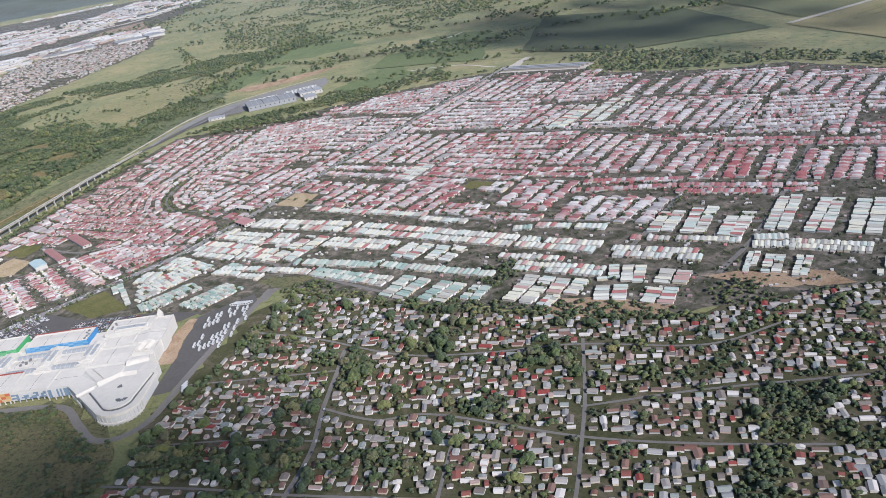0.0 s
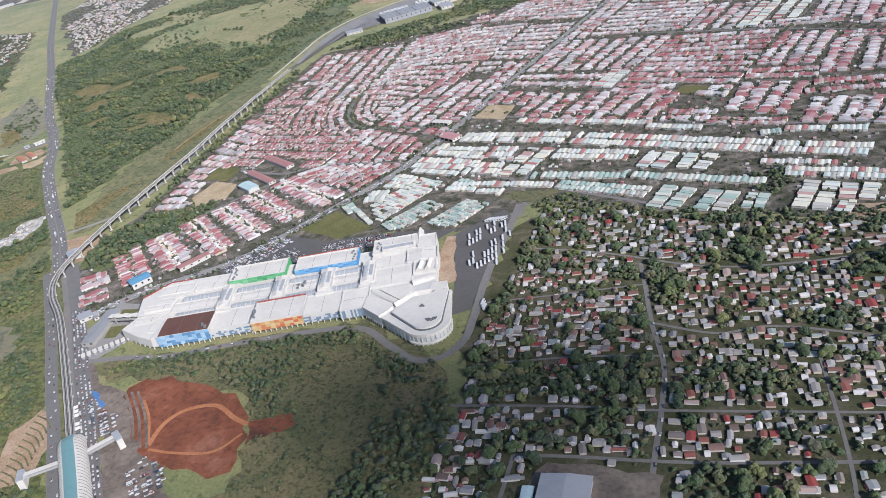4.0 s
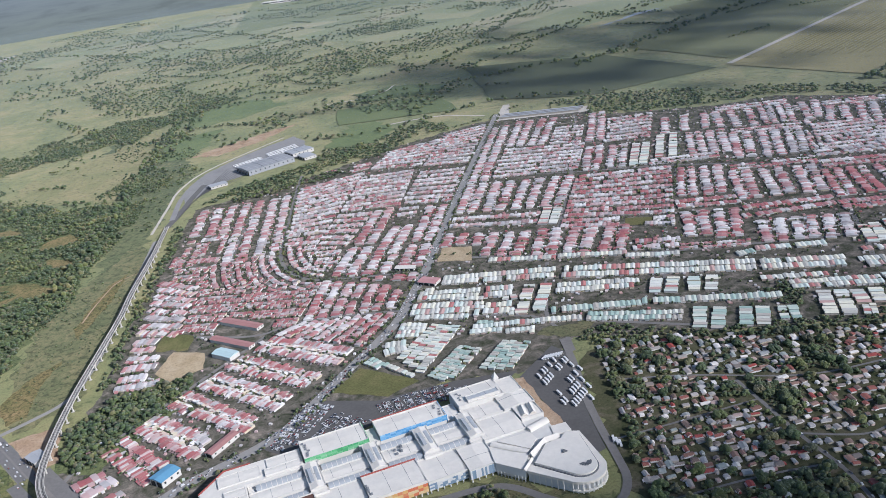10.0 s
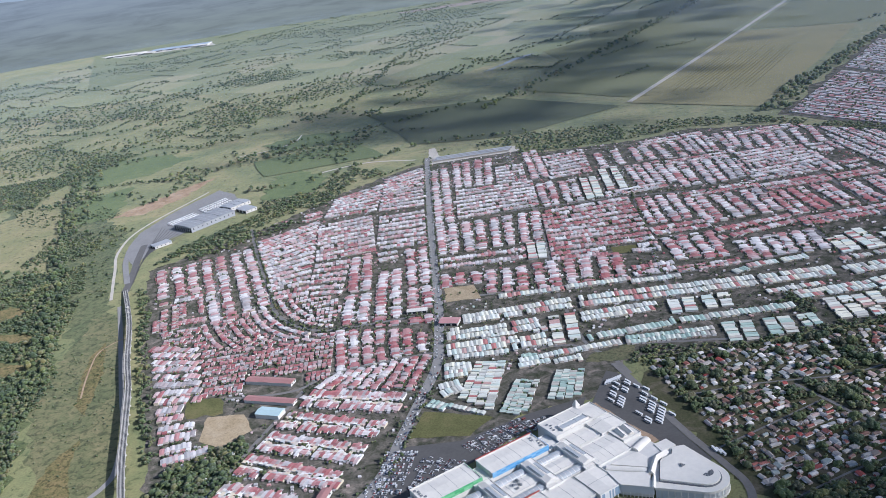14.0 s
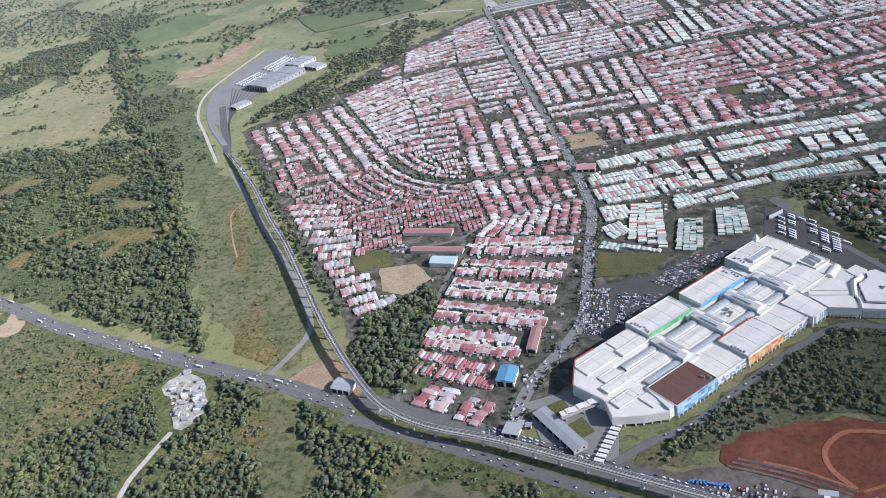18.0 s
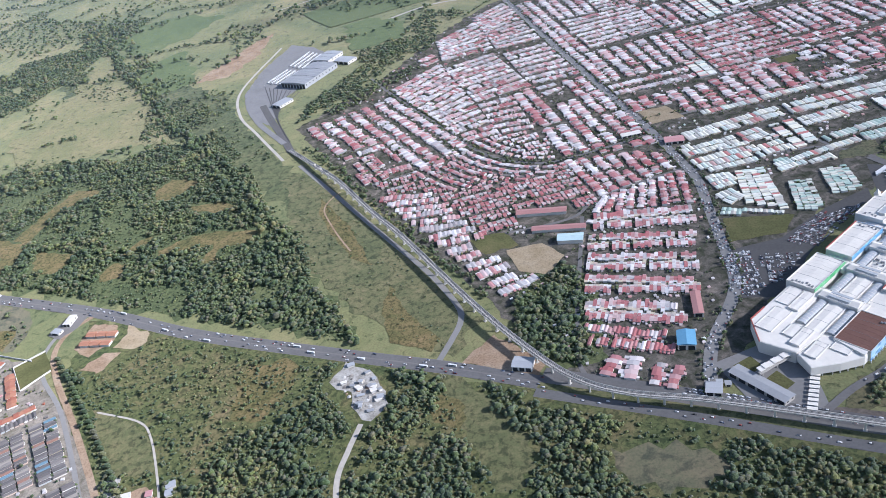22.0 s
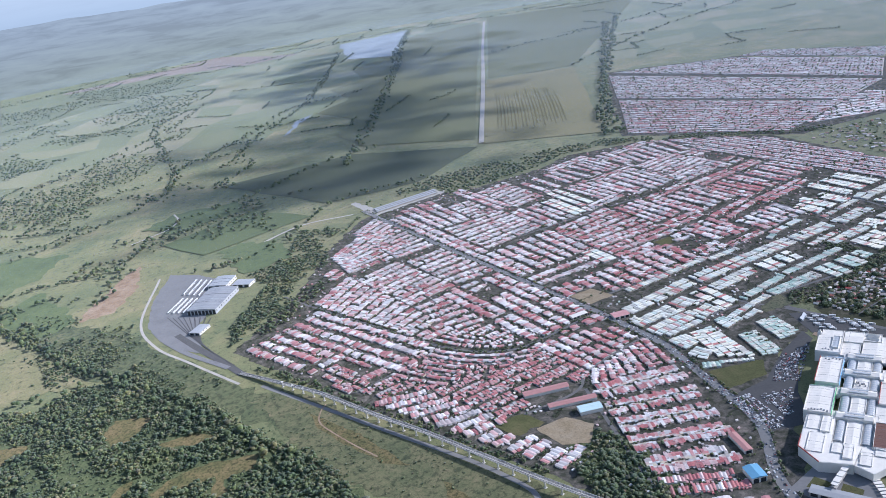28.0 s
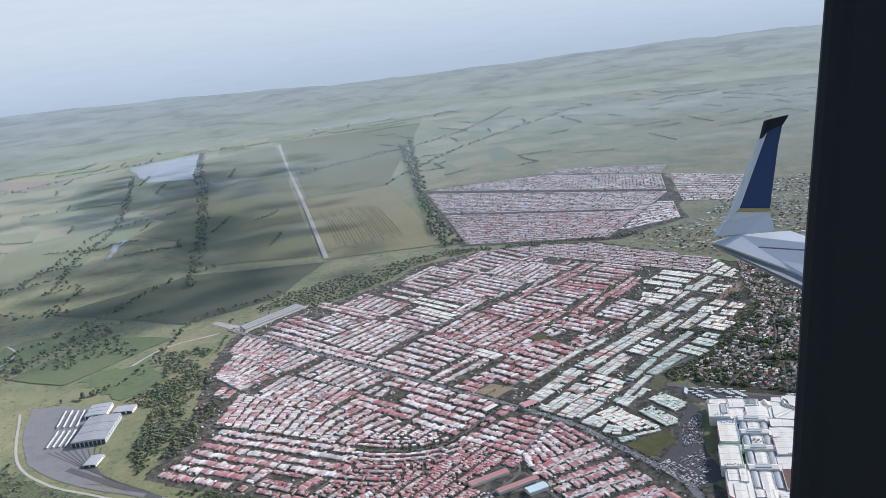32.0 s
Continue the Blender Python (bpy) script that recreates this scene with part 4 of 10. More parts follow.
def lean_mesh(w, d, h):
    """A sheet-metal lean-to: a thin sloped slab on a wall block."""
    a = w / 2
    v = [(-a, 0, 0), (a, 0, 0), (a, d, 0), (-a, d, 0), (-a, 0, h), (a, 0, h), (a, d, h - 0.35), (-a, d, h - 0.35)]
    return v, [(0, 1, 5, 4), (1, 2, 6, 5), (2, 3, 7, 6), (3, 0, 4, 7), (4, 5, 6, 7)]


def moved(verts, x, y, a, z=0.12):
    v = np.asarray(verts, float)
    c, s = math.cos(a), math.sin(a)
    return np.stack([v[:, 0] * c - v[:, 1] * s + x, v[:, 0] * s + v[:, 1] * c + y, v[:, 2] + z], 1)


HEAPS = {}
YARD_TREES = Crowns(POOL_FAR)
NEAR_HOUSES = {}


def heap(key):
    return HEAPS.setdefault(key, Heap())


def put_house(x, y, a, w, d, palette, key, h=None, rise=None, lean=0.0):
    """A small house; in the rows a broken-up one, with additions in front and behind."""
    h = h or random.uniform(0.95, 1.6)
    rise = rise or random.uniform(0.35, 0.65)
    H = heap((key, palette))
    lots = [(0.0, 0.0, w, d, h, rise)]                     # across, along, width, depth, height, rise
    if key == "town" and palette not in ("white", "teal"):
        f, k = random.uniform(0.48, 0.64), random.random()
        out = 1 if lean >= 0 else -1
        lots = [(random.uniform(-0.15, 0.15), out * d * (1 - f) / 2, w * random.uniform(0.9, 1.0), d * f, h, rise * 0.8)]
        if k < 0.85:                                       # lower rooms behind the house
            g = random.uniform(0.5, 0.98)
            lots.append((random.choice((-1, 1)) * w * (1 - g) / 2, -out * d * f / 2, w * g, d * (1 - f) * random.uniform(0.7, 1.0), h * random.uniform(0.65, 0.95), rise * random.uniform(0.2, 0.6)))
    c, s = math.cos(a), math.sin(a)
    for o, u, lw, ld, lh, lr in lots:
        wv, wf, rv, rf = house_mesh(lw, ld, lh, lr, 0.25)
        H.add(moved(wv, x + c * o - s * u, y + s * o + c * u, a), wf, 0)
        H.add(moved(rv, x + c * o - s * u, y + s * o + c * u, a), rf, 1)
    sides = [1 if lean > 0 else -1] if lean else []
    if sides and key == "town" and random.random() < 0.5:
        sides.append(-sides[0])
    for side in sides:
        lv, lf = lean_mesh(w * random.uniform(0.35, 0.9), abs(lean) * random.uniform(0.6, 1.1), h * random.uniform(0.7, 0.92))
        H.add(moved([(p[0] + random.uniform(-0.3, 0.3) * w * 0.2, side * (p[1] + d / 2 - 0.1), p[2]) for p in lv], x, y, a), lf if side > 0 else [f[::-1] for f in lf], 1)


def slab(x0, y0, x1, y1, za, zb):
    """A sloped sheet roof over a low room, from height za at y0 to zb at y1, down to the ground."""
    v = [(x0, y0, 0), (x1, y0, 0), (x1, y1, 0), (x0, y1, 0), (x0, y0, za), (x1, y0, za), (x1, y1, zb), (x0, y1, zb)]
    return v, [(0, 1, 5, 4), (1, 2, 6, 5), (2, 3, 7, 6), (3, 0, 4, 7), (4, 5, 6, 7)]


def lot_house(x, y, a, w, d, palette, front, comb):
    """One lot of a terrace: a low roof that joins its neighbours', a porch and rear rooms of uneven depth."""
    H, R = heap(("town", palette)), random.random
    h = random.uniform(1.12, 1.3) + (0.9 if R() < 0.035 else 0)
    core, shift = d * random.uniform(0.42, 0.64), d * random.uniform(-0.08, 0.12)
    out, back = shift + core / 2, shift - core / 2         # front faces +y before turning
    if comb:
        wv, wf, rv, rf = house_mesh(core, w * 0.94, h, random.uniform(0.26, 0.42), 0.06)
        turned = [(-q[1], q[0] + shift, q[2]) for q in wv], [(-q[1], q[0] + shift, q[2]) for q in rv]
    else:
        wv, wf, rv, rf = house_mesh(w * 0.97, core, h, random.uniform(0.26, 0.40), 0.15)
        turned = [(q[0], q[1] + shift, q[2]) for q in wv], [(q[0], q[1] + shift, q[2]) for q in rv]
    turn = a if front > 0 else a + math.pi
    H.add(moved(turned[0], x, y, turn), wf, 0)
    H.add(moved(turned[1], x, y, turn), rf, 1)
    low = h * random.uniform(0.78, 0.92)
    if R() < 0.62:
        e = out + d * random.uniform(0.07, 0.17)
        o = random.uniform(0, 0.35) * w
        v, f = slab(-w / 2 + o, out - 0.05, -w / 2 + o + w * random.uniform(0.45, 0.65), e, low, low - 0.2)
        H.add(moved(v, x, y, turn), f, 1)
    if R() < 0.80:
        e = back - d * random.uniform(0.10, 0.30)
        o = random.choice((0.0, 0.0, random.uniform(0, 0.4))) * w
        v, f = slab(-w / 2 + o, e, min(w / 2, -w / 2 + o + w * random.uniform(0.5, 1.0)), back + 0.05, low - 0.2, low)
        other = palette if R() < 0.72 else random.choice(("grey", "mixed", "pink", "red"))
        heap(("town", other)).add(moved(v, x, y, turn), f, 1)


def row(p, q, depth, palette, key, width=3.5, front=1, near=None, comb=False, free=False):
    """A row of joined houses from p to q, each with its own roof."""
    L = math.dist(p, q)
    n = max(1, round(L / width))
    a = math.atan2(q[1] - p[1], q[0] - p[0])
    built = []
    lots = palette in ("red", "pink", "crimson", "grey", "mixed") and key == "town"
    run = palette
    for i in range(n):
        s = (i + 0.5) / n
        x, y = p[0] + (q[0] - p[0]) * s, p[1] + (q[1] - p[1]) * s
        if not free and taken(x, y, 0.6):
            continue
        built.append((x, y))
        if random.random() < 0.03:
            YARD_TREES.add(x, y, random.uniform(1.2, 2.0))
            continue
        d = depth * random.uniform(0.86, 1.06)
        jog = random.uniform(-0.3, 0.3)
        px, py = x - math.sin(a) * jog, y + math.cos(a) * jog
        if near is not None and lots:                      # uneven depths and colours from house to house
            d, jog = depth * random.uniform(0.62, 1.12), random.uniform(-1.1, 1.1)
            px, py = x - math.sin(a) * jog, y + math.cos(a) * jog
            if random.random() < 0.4:
                run = random.choice(("red", "red", "crimson", "crimson", "pink"))
        if near is not None and len(NEAR_HOUSES.setdefault(near, [])) < 270:
            NEAR_HOUSES[near].append((px, py, a + math.pi / 2, d, L / n - 0.6, palette) if palette in ("white", "teal") else (px, py, a if front > 0 else a + math.pi, L / n, d, run))
        elif lots:
            if random.random() < 0.30:                     # neighbours often share a roof colour
                run = random.choice(NEIGHBOURS[palette])
            lot_house(x, y, a, L / n, depth, run, front, comb)
        elif palette in ("white", "teal", "slate") and key in ("town", "estate"):      # gables turned to the street, gaps between
            put_house(px, py, a + math.pi / 2, d * 1.05, L / n - random.uniform(0.3, 0.8), palette, key, rise=random.uniform(0.3, 0.5))
        else:
            put_house(px, py, a, L / n - (random.uniform(0.02, 0.2) if key == "estate" else random.uniform(0.05, 0.6)), d, palette, key, lean=front * random.uniform(0.5, 1.1) if key != "estate" and random.random() < 0.8 else 0)
        for side, chance in ((1, 0.30), (-1, 0.6 if lots else 0.35)):
            if random.random() < chance:
                o = side * front * (d / 2 + random.uniform(-0.1, 1.0))
                YARD_TREES.add(x - math.sin(a) * o, y + math.cos(a) * o, random.uniform(0.6, 1.35) * (1.8 if key == "far" else 1.0))
    for x, y in built:
        mark(x, y, min(width, depth) * 0.42)
        o = depth * 0.3
        for e in (-o, 0, o):
            BUILT.add((int((x - math.sin(a) * e) // 3), int((y + math.cos(a) * e) // 3)))


BUILT = set()
NEIGHBOURS = {"red": ("red", "red", "pink", "pink", "crimson", "mixed", "mixed"), "pink": ("pink", "pink", "mixed", "red", "grey"), "crimson": ("crimson", "red", "red", "pink", "mixed"), "grey": ("grey", "grey", "pink", "mixed"), "mixed": ("mixed", "mixed", "pink", "grey", "red")}


def block(sw, se, ne, nw, along, pairs, palette, near=None, width=3.5, key="town", tight=False, half=0, free=False):
    """A block of back-to-back rows with lanes between them; half: one row alone, fronting one way."""
    def at(u, v):
        return ((sw[0] * (1 - u) + se[0] * u) * (1 - v) + (nw[0] * (1 - u) + ne[0] * u) * v, (sw[1] * (1 - u) + se[1] * u) * (1 - v) + (nw[1] * (1 - u) + ne[1] * u) * v)
    if key == "town" and not tight:                        # the frontages reach to the kerb
        u, v = (1.07, 1.05) if along == "x" else (1.05 + 0.09 / pairs, 1.05)
        sw, se, ne, nw = [((at(0.5 + (i - 0.5) * u, 0.5 + (j - 0.5) * v))) for i, j in ((0, 0), (1, 0), (1, 1), (0, 1))]
    if along == "x" and not half and key == "town" and not tight:      # as many pairs as the depth holds
        pairs = max(1, round(math.dist(at(0.5, 0), at(0.5, 1)) / 25.0))
    pale = palette in ("white", "teal")
    for k in range(pairs):
        for side in (half,) if half else (-1, 1):
            off = 0 if half else side * (0.25 if tight else 0.185 if key == "far" else 0.238)
            c = (k + 0.5 + off) / pairs
            p, q = (at(0.01, c), at(0.99, c)) if along == "x" else (at(c, 0.01), at(c, 0.99))
            pa, pb = (at(0.5, k / pairs), at(0.5, (k + 1) / pairs)) if along == "x" else (at(k / pairs, 0.5), at((k + 1) / pairs, 0.5))
            pitch = math.dist(pa, pb)
            front = side if along == "x" else -side
            deep = min(pitch * (0.8 if half else 0.44 if tight else 0.25 if key == "far" else 0.40 if pale else 0.45 if near else 0.47), 8.0 if pale else 11.5)
            row(p, q, deep, palette, key, width, front, near, along == "x", free)
    reserve([sw, se, ne, nw])            # its lanes stay open


def fill(poly, palette, along, seed, key="town", lot=3.5, depth=5.8, lane=4.2, turn=0.0):
    """Rows of houses wherever a quarter still has room between its streets."""
    r = random.Random(seed)
    cx, cy = sum(p[0] for p in poly) / len(poly), sum(p[1] for p in poly) / len(poly)
    a = turn + (0 if along == "x" else math.pi / 2)
    c, s = math.cos(a), math.sin(a)
    span = max(math.dist(p, (cx, cy)) for p in poly)
    v, k = -span, 0
    while v < span:
        u, built = -span, []
        while u < span:
            x, y = cx + u * c - v * s, cy + u * s + v * c
            if inside(poly, x, y) and not taken(x, y, 1.5):
                built.append((x, y))
                if r.random() < 0.06:
                    YARD_TREES.add(x, y, r.uniform(1.0, 2.0))
                else:
                    d = depth * r.uniform(0.85, 1.05)
                    put_house(x, y, a, lot - r.uniform(0.2, 1.0), d, palette, key, lean=(1 if k % 2 else -1) * r.uniform(0.6, 1.3) if r.random() < 0.5 else 0)
                    if r.random() < 0.3:
                        o = (1 if k % 2 else -1) * (d / 2 + r.uniform(0.6, 1.6))
                        YARD_TREES.add(x - s * o, y + c * o, r.uniform(0.6, 1.5))
            u += lot
        for x, y in built:
            mark(x, y, 1.7)
        v += depth + (0.3 if k % 2 == 0 else lane)
        k += 1


# quarter by the train yard
block((-278.4, 582.5), (-265.0, 584.6), (-286.1, 661.7), (-300.1, 658.9), "y", 1, "red", half=-1)
block((-261.5, 583.4), (-236.1, 584.2), (-257.2, 667.1), (-284.1, 662.5), "y", 1, "red")
block((-234.2, 584.9), (-209.5, 591.5), (-229.4, 676.4), (-255.6, 669.7), "y", 1, "red")
block((-189.5, 521.0), (-163.4, 531.6), (-202.8, 686.7), (-225.6, 675.0), "y", 1, "pink")
block((-255.3, 561.9), (-231.3, 565.5), (-235.4, 581.3), (-260.2, 579.1), "x", 1, "pink", half=1)
block((-214.3, 505.9), (-188.9, 506.9), (-208.1, 585.5), (-233.1, 580.5), "y", 1, "red")
block((-239.4, 506.0), (-216.6, 507.8), (-222.1, 529.1), (-246.1, 529.7), "x", 1, "red", half=1)
block((-266.9, 553.2), (-256.3, 554.7), (-263.7, 580.2), (-275.8, 579.0), "x", 1, "red", half=1)
# between boulevard and avenue
block((-164.2, 539.3), (-132.9, 538.8), (-138.6, 744.9), (-202.5, 700.7), "x", 5, "pink")
block((-152.7, 746.8), (-136.7, 756.4), (-136.6, 790.4), (-155.8, 781.3), "x", 1, "mixed")
block((-130.1, 618.6), (-73.4, 625.5), (-78.5, 739.8), (-134.3, 729.3), "x", 4, "mixed")
block((-132.7, 533.7), (-102.7, 526.2), (-97.3, 612.5), (-130.3, 611.0), "x", 3, "pink")
block((-130.5, 757.9), (-73.6, 754.4), (-63.3, 862.3), (-120.5, 824.4), "x", 3, "mixed")
block((-68.4, 752.1), (-15.6, 750.3), (-13.3, 909.1), (-59.5, 879.1), "x", 3, "pink")
block((-70.7, 626.1), (-18.5, 620.6), (-16.4, 731.6), (-67.4, 729.0), "x", 4, "mixed")
block((-68.7, 588.5), (-50.8, 592.2), (-51.6, 618.8), (-70.3, 618.0), "x", 1, "grey")
block((-44.8, 526.6), (-22.7, 524.0), (-20.2, 611.6), (-44.8, 613.1), "y", 1, "red")
block((-96.9, 526.7), (-75.5, 529.5), (-74.6, 616.4), (-97.0, 609.4), "y", 1, "red")
block((-72.0, 520.8), (-48.6, 520.3), (-47.4, 564.9), (-69.5, 563.1), "y", 1, "pink")
block((-100.1, 455.5), (-24.3, 442.3), (-23.2, 514.1), (-97.2, 519.4), "y", 3, "red")
# first quarter east of the avenue
block((-10.4, 676.3), (10.3, 678.9), (19.9, 889.3), (-5.6, 882.5), "y", 1, "pink")
block((20.3, 797.7), (65.1, 791.0), (78.1, 906.0), (25.6, 903.7), "y", 2, "mixed")
block((70.2, 788.5), (103.9, 782.1), (109.5, 860.5), (76.9, 860.4), "x", 2, "mixed")
block((12.8, 681.6), (99.2, 687.4), (107.7, 780.3), (19.1, 786.3), "x", 3, "mixed")
block((-4.2, 922.1), (58.8, 925.4), (59.7, 937.4), (-3.9, 940.0), "x", 1, "mixed", half=1)
block((-13.5, 585.9), (7.8, 585.4), (12.2, 666.9), (-11.1, 667.4), "y", 1, "pink")
block((11.5, 585.5), (34.8, 584.3), (40.8, 666.2), (15.1, 667.6), "y", 1, "pink")
block((37.6, 586.3), (62.0, 584.7), (70.1, 666.9), (44.3, 666.5), "y", 1, "pink")
block((64.7, 585.2), (88.2, 585.5), (99.5, 667.7), (73.6, 667.3), "y", 1, "pink")
block((-15.1, 545.1), (62.2, 539.1), (66.4, 576.8), (-13.6, 578.5), "x", 2, "mixed")
block((66.4, 540.4), (82.5, 540.1), (86.9, 579.7), (70.0, 580.1), "y", 1, "white")
block((-15.7, 496.9), (5.1, 493.5), (7.6, 531.7), (-14.7, 534.2), "y", 1, "red")
block((9.6, 490.8), (30.2, 476.8), (34.2, 527.5), (11.5, 530.3), "y", 1, "red")
block((33.6, 478.0), (56.9, 474.9), (62.2, 525.5), (37.5, 526.3), "y", 1, "red")
block((61.3, 473.4), (83.0, 473.1), (88.6, 526.7), (66.0, 528.2), "y", 1, "red")
block((86.4, 474.3), (109.8, 473.4), (118.6, 525.3), (92.2, 524.1), "y", 1, "crimson")
block((114.4, 470.6), (137.1, 471.1), (143.5, 523.0), (121.9, 524.1), "y", 1, "crimson")
block((30.3, 465.4), (80.9, 462.2), (82.0, 469.9), (31.0, 474.3), "x", 1, "white", half=1)
block((84.8, 464.3), (135.3, 461.1), (136.2, 469.0), (86.0, 472.0), "x", 1, "white", half=1)
block((135.3, 455.3), (173.1, 452.8), (175.2, 460.2), (137.1, 462.8), "x", 1, "white", half=1)
block((141.3, 467.3), (174.6, 467.7), (179.3, 491.1), (146.3, 492.7), "x", 1, "crimson")
block((87.6, 529.9), (176.4, 516.3), (188.8, 669.8), (101.4, 665.0), "x", 5, "crimson")
block((109.8, 786.6), (132.6, 787.9), (137.0, 914.4), (116.7, 906.7), "y", 1, "mixed")
block((130.8, 776.5), (178.9, 780.1), (190.4, 885.2), (135.9, 875.5), "x", 3, "mixed")
block((186.8, 786.3), (227.4, 794.3), (234.4, 855.2), (194.9, 852.9), "y", 1, "mixed")
block((104.3, 681.2), (123.1, 682.9), (131.5, 764.1), (109.6, 760.4), "y", 1, "pink")
block((127.8, 682.8), (149.1, 681.5), (156.0, 759.5), (135.0, 757.7), "y", 1, "mixed")
block((151.6, 682.4), (169.5, 684.6), (179.0, 758.0), (159.6, 757.8), "y", 1, "white")
block((177.4, 702.0), (201.7, 703.7), (211.6, 786.7), (185.4, 779.4), "y", 1, "white")
block((168.4, 676.9), (237.5, 682.8), (238.6, 704.0), (172.8, 697.7), "x", 1, "mixed")
# north-east quarters
block((211.4, 703.5), (231.5, 707.4), (234.6, 780.2), (216.4, 779.1), "y", 1, "pink")
block((231.6, 698.5), (254.8, 700.7), (259.3, 783.2), (236.9, 779.0), "y", 1, "pink")
block((252.3, 676.0), (272.5, 679.3), (284.3, 762.6), (256.4, 756.5), "y", 1, "pink")
block((277.5, 672.7), (299.8, 675.0), (310.9, 761.8), (287.1, 761.1), "y", 1, "pink")
block((303.0, 675.7), (320.9, 680.2), (334.1, 762.8), (313.6, 760.4), "y", 1, "grey")
block((262.8, 857.6), (337.3, 862.3), (343.2, 884.8), (265.2, 877.9), "x", 1, "mixed")
block((234.6, 793.3), (262.6, 794.9), (265.3, 856.2), (242.0, 854.0), "y", 1, "pink")
block((265.3, 785.4), (297.9, 787.1), (304.2, 862.2), (267.8, 854.9), "y", 1, "mixed")
block((300.9, 788.2), (333.7, 790.0), (344.8, 867.5), (306.8, 863.8), "y", 2, "pink")
block((260.5, 759.4), (332.0, 758.6), (335.8, 780.6), (262.7, 778.8), "x", 1, "mixed")
block((343.0, 787.7), (363.1, 796.5), (377.1, 864.9), (349.0, 858.7), "y", 1, "pink")
block((369.9, 837.3), (436.5, 839.6), (443.1, 858.6), (375.4, 856.2), "x", 1, "pink")
block((357.5, 774.5), (390.2, 773.3), (398.3, 827.2), (370.6, 827.7), "y", 1, "pink")
block((391.3, 772.7), (418.6, 777.3), (429.2, 834.3), (403.2, 830.6), "y", 1, "mixed")
block((416.3, 764.6), (451.3, 761.9), (467.1, 824.7), (432.1, 832.6), "y", 1, "pink")
block((332.7, 676.7), (402.9, 682.9), (411.8, 772.6), (344.5, 767.9), "x", 4, "mixed")
block((243.0, 637.8), (317.7, 645.6), (320.7, 660.9), (245.7, 656.3), "x", 1, "crimson")
block((186.3, 581.8), (205.6, 583.9), (212.1, 659.4), (195.1, 659.1), "y", 1, "red")
block((210.0, 580.4), (230.3, 583.8), (238.0, 657.8), (214.2, 658.5), "y", 1, "pink")
block((235.6, 561.8), (254.6, 563.8), (259.7, 636.2), (237.0, 636.7), "y", 1, "red")
block((262.5, 563.8), (283.2, 568.5), (288.6, 636.9), (263.7, 634.4), "y", 1, "pink")
block((289.0, 564.4), (309.3, 567.6), (316.9, 636.0), (293.5, 634.7), "y", 1, "grey")
block((181.1, 549.3), (234.2, 549.7), (238.4, 577.1), (186.4, 573.7), "x", 1, "crimson")
block((231.8, 512.2), (303.7, 529.6), (307.0, 556.8), (238.8, 551.0), "x", 2, "crimson")
block((181.5, 489.0), (205.0, 489.5), (208.6, 541.5), (183.9, 540.7), "y", 1, "red")
block((205.7, 482.8), (226.1, 483.1), (233.8, 540.7), (211.3, 540.5), "y", 1, "crimson")
block((235.7, 468.1), (256.5, 464.3), (262.1, 510.4), (237.8, 508.4), "y", 1, "red")
block((259.1, 468.4), (278.0, 469.2), (285.6, 511.4), (264.3, 511.0), "y", 1, "grey")
block((278.5, 463.9), (304.4, 465.8), (310.3, 510.4), (288.2, 510.4), "y", 1, "grey")
block((176.2, 463.5), (226.0, 461.6), (227.9, 473.4), (179.6, 475.7), "x", 1, "red")
block((310.3, 550.1), (328.6, 553.0), (332.5, 620.0), (313.9, 616.2), "y", 1, "crimson")
block((333.3, 553.2), (350.7, 556.0), (354.3, 619.6), (334.7, 620.0), "y", 1, "crimson")
block((357.9, 553.9), (375.4, 554.4), (377.8, 619.1), (358.4, 619.5), "y", 1, "crimson")
block((383.0, 552.3), (401.1, 555.1), (403.6, 618.6), (385.8, 619.0), "y", 1, "crimson")
block((406.2, 553.0), (425.4, 555.8), (429.5, 618.1), (410.9, 618.4), "y", 1, "crimson")
block((431.9, 553.8), (446.8, 556.4), (449.5, 617.7), (432.1, 618.0), "y", 1, "crimson")
block((309.8, 518.0), (374.0, 521.4), (376.5, 545.3), (309.8, 543.0), "x", 1, "crimson")
block((379.0, 526.9), (399.3, 530.0), (399.7, 546.1), (380.1, 545.5), "x", 1, "red")
block((313.6, 624.7), (385.8, 627.1), (387.0, 649.6), (314.6, 648.2), "x", 1, "crimson")
block((392.2, 625.6), (439.2, 627.0), (439.8, 647.3), (393.4, 645.0), "x", 1, "crimson")
block((324.5, 658.5), (388.3, 662.8), (394.4, 743.9), (326.3, 748.1), "x", 4, "pink")
block((394.7, 653.6), (413.0, 655.6), (417.3, 732.6), (401.6, 734.3), "y", 1, "pink")
block((328.8, 764.8), (345.9, 768.4), (348.9, 847.1), (330.4, 843.7), "y", 1, "pink")
block((356.5, 755.7), (370.7, 759.6), (377.6, 809.7), (357.9, 810.8), "y", 1, "pink")
block((378.1, 749.5), (396.5, 750.9), (399.8, 808.1), (382.7, 806.8), "y", 1, "pink")
block((353.5, 828.6), (417.4, 821.6), (416.7, 838.6), (354.2, 846.1), "x", 1, "red")
block((401.3, 739.6), (414.7, 741.6), (421.4, 781.0), (406.1, 779.4), "y", 1, "red")
block((419.3, 725.5), (438.1, 723.6), (441.0, 795.4), (423.0, 798.3), "x", 3, "mixed")
block((418.7, 651.1), (439.7, 652.9), (442.9, 688.0), (421.1, 685.0), "x", 2, "mixed")
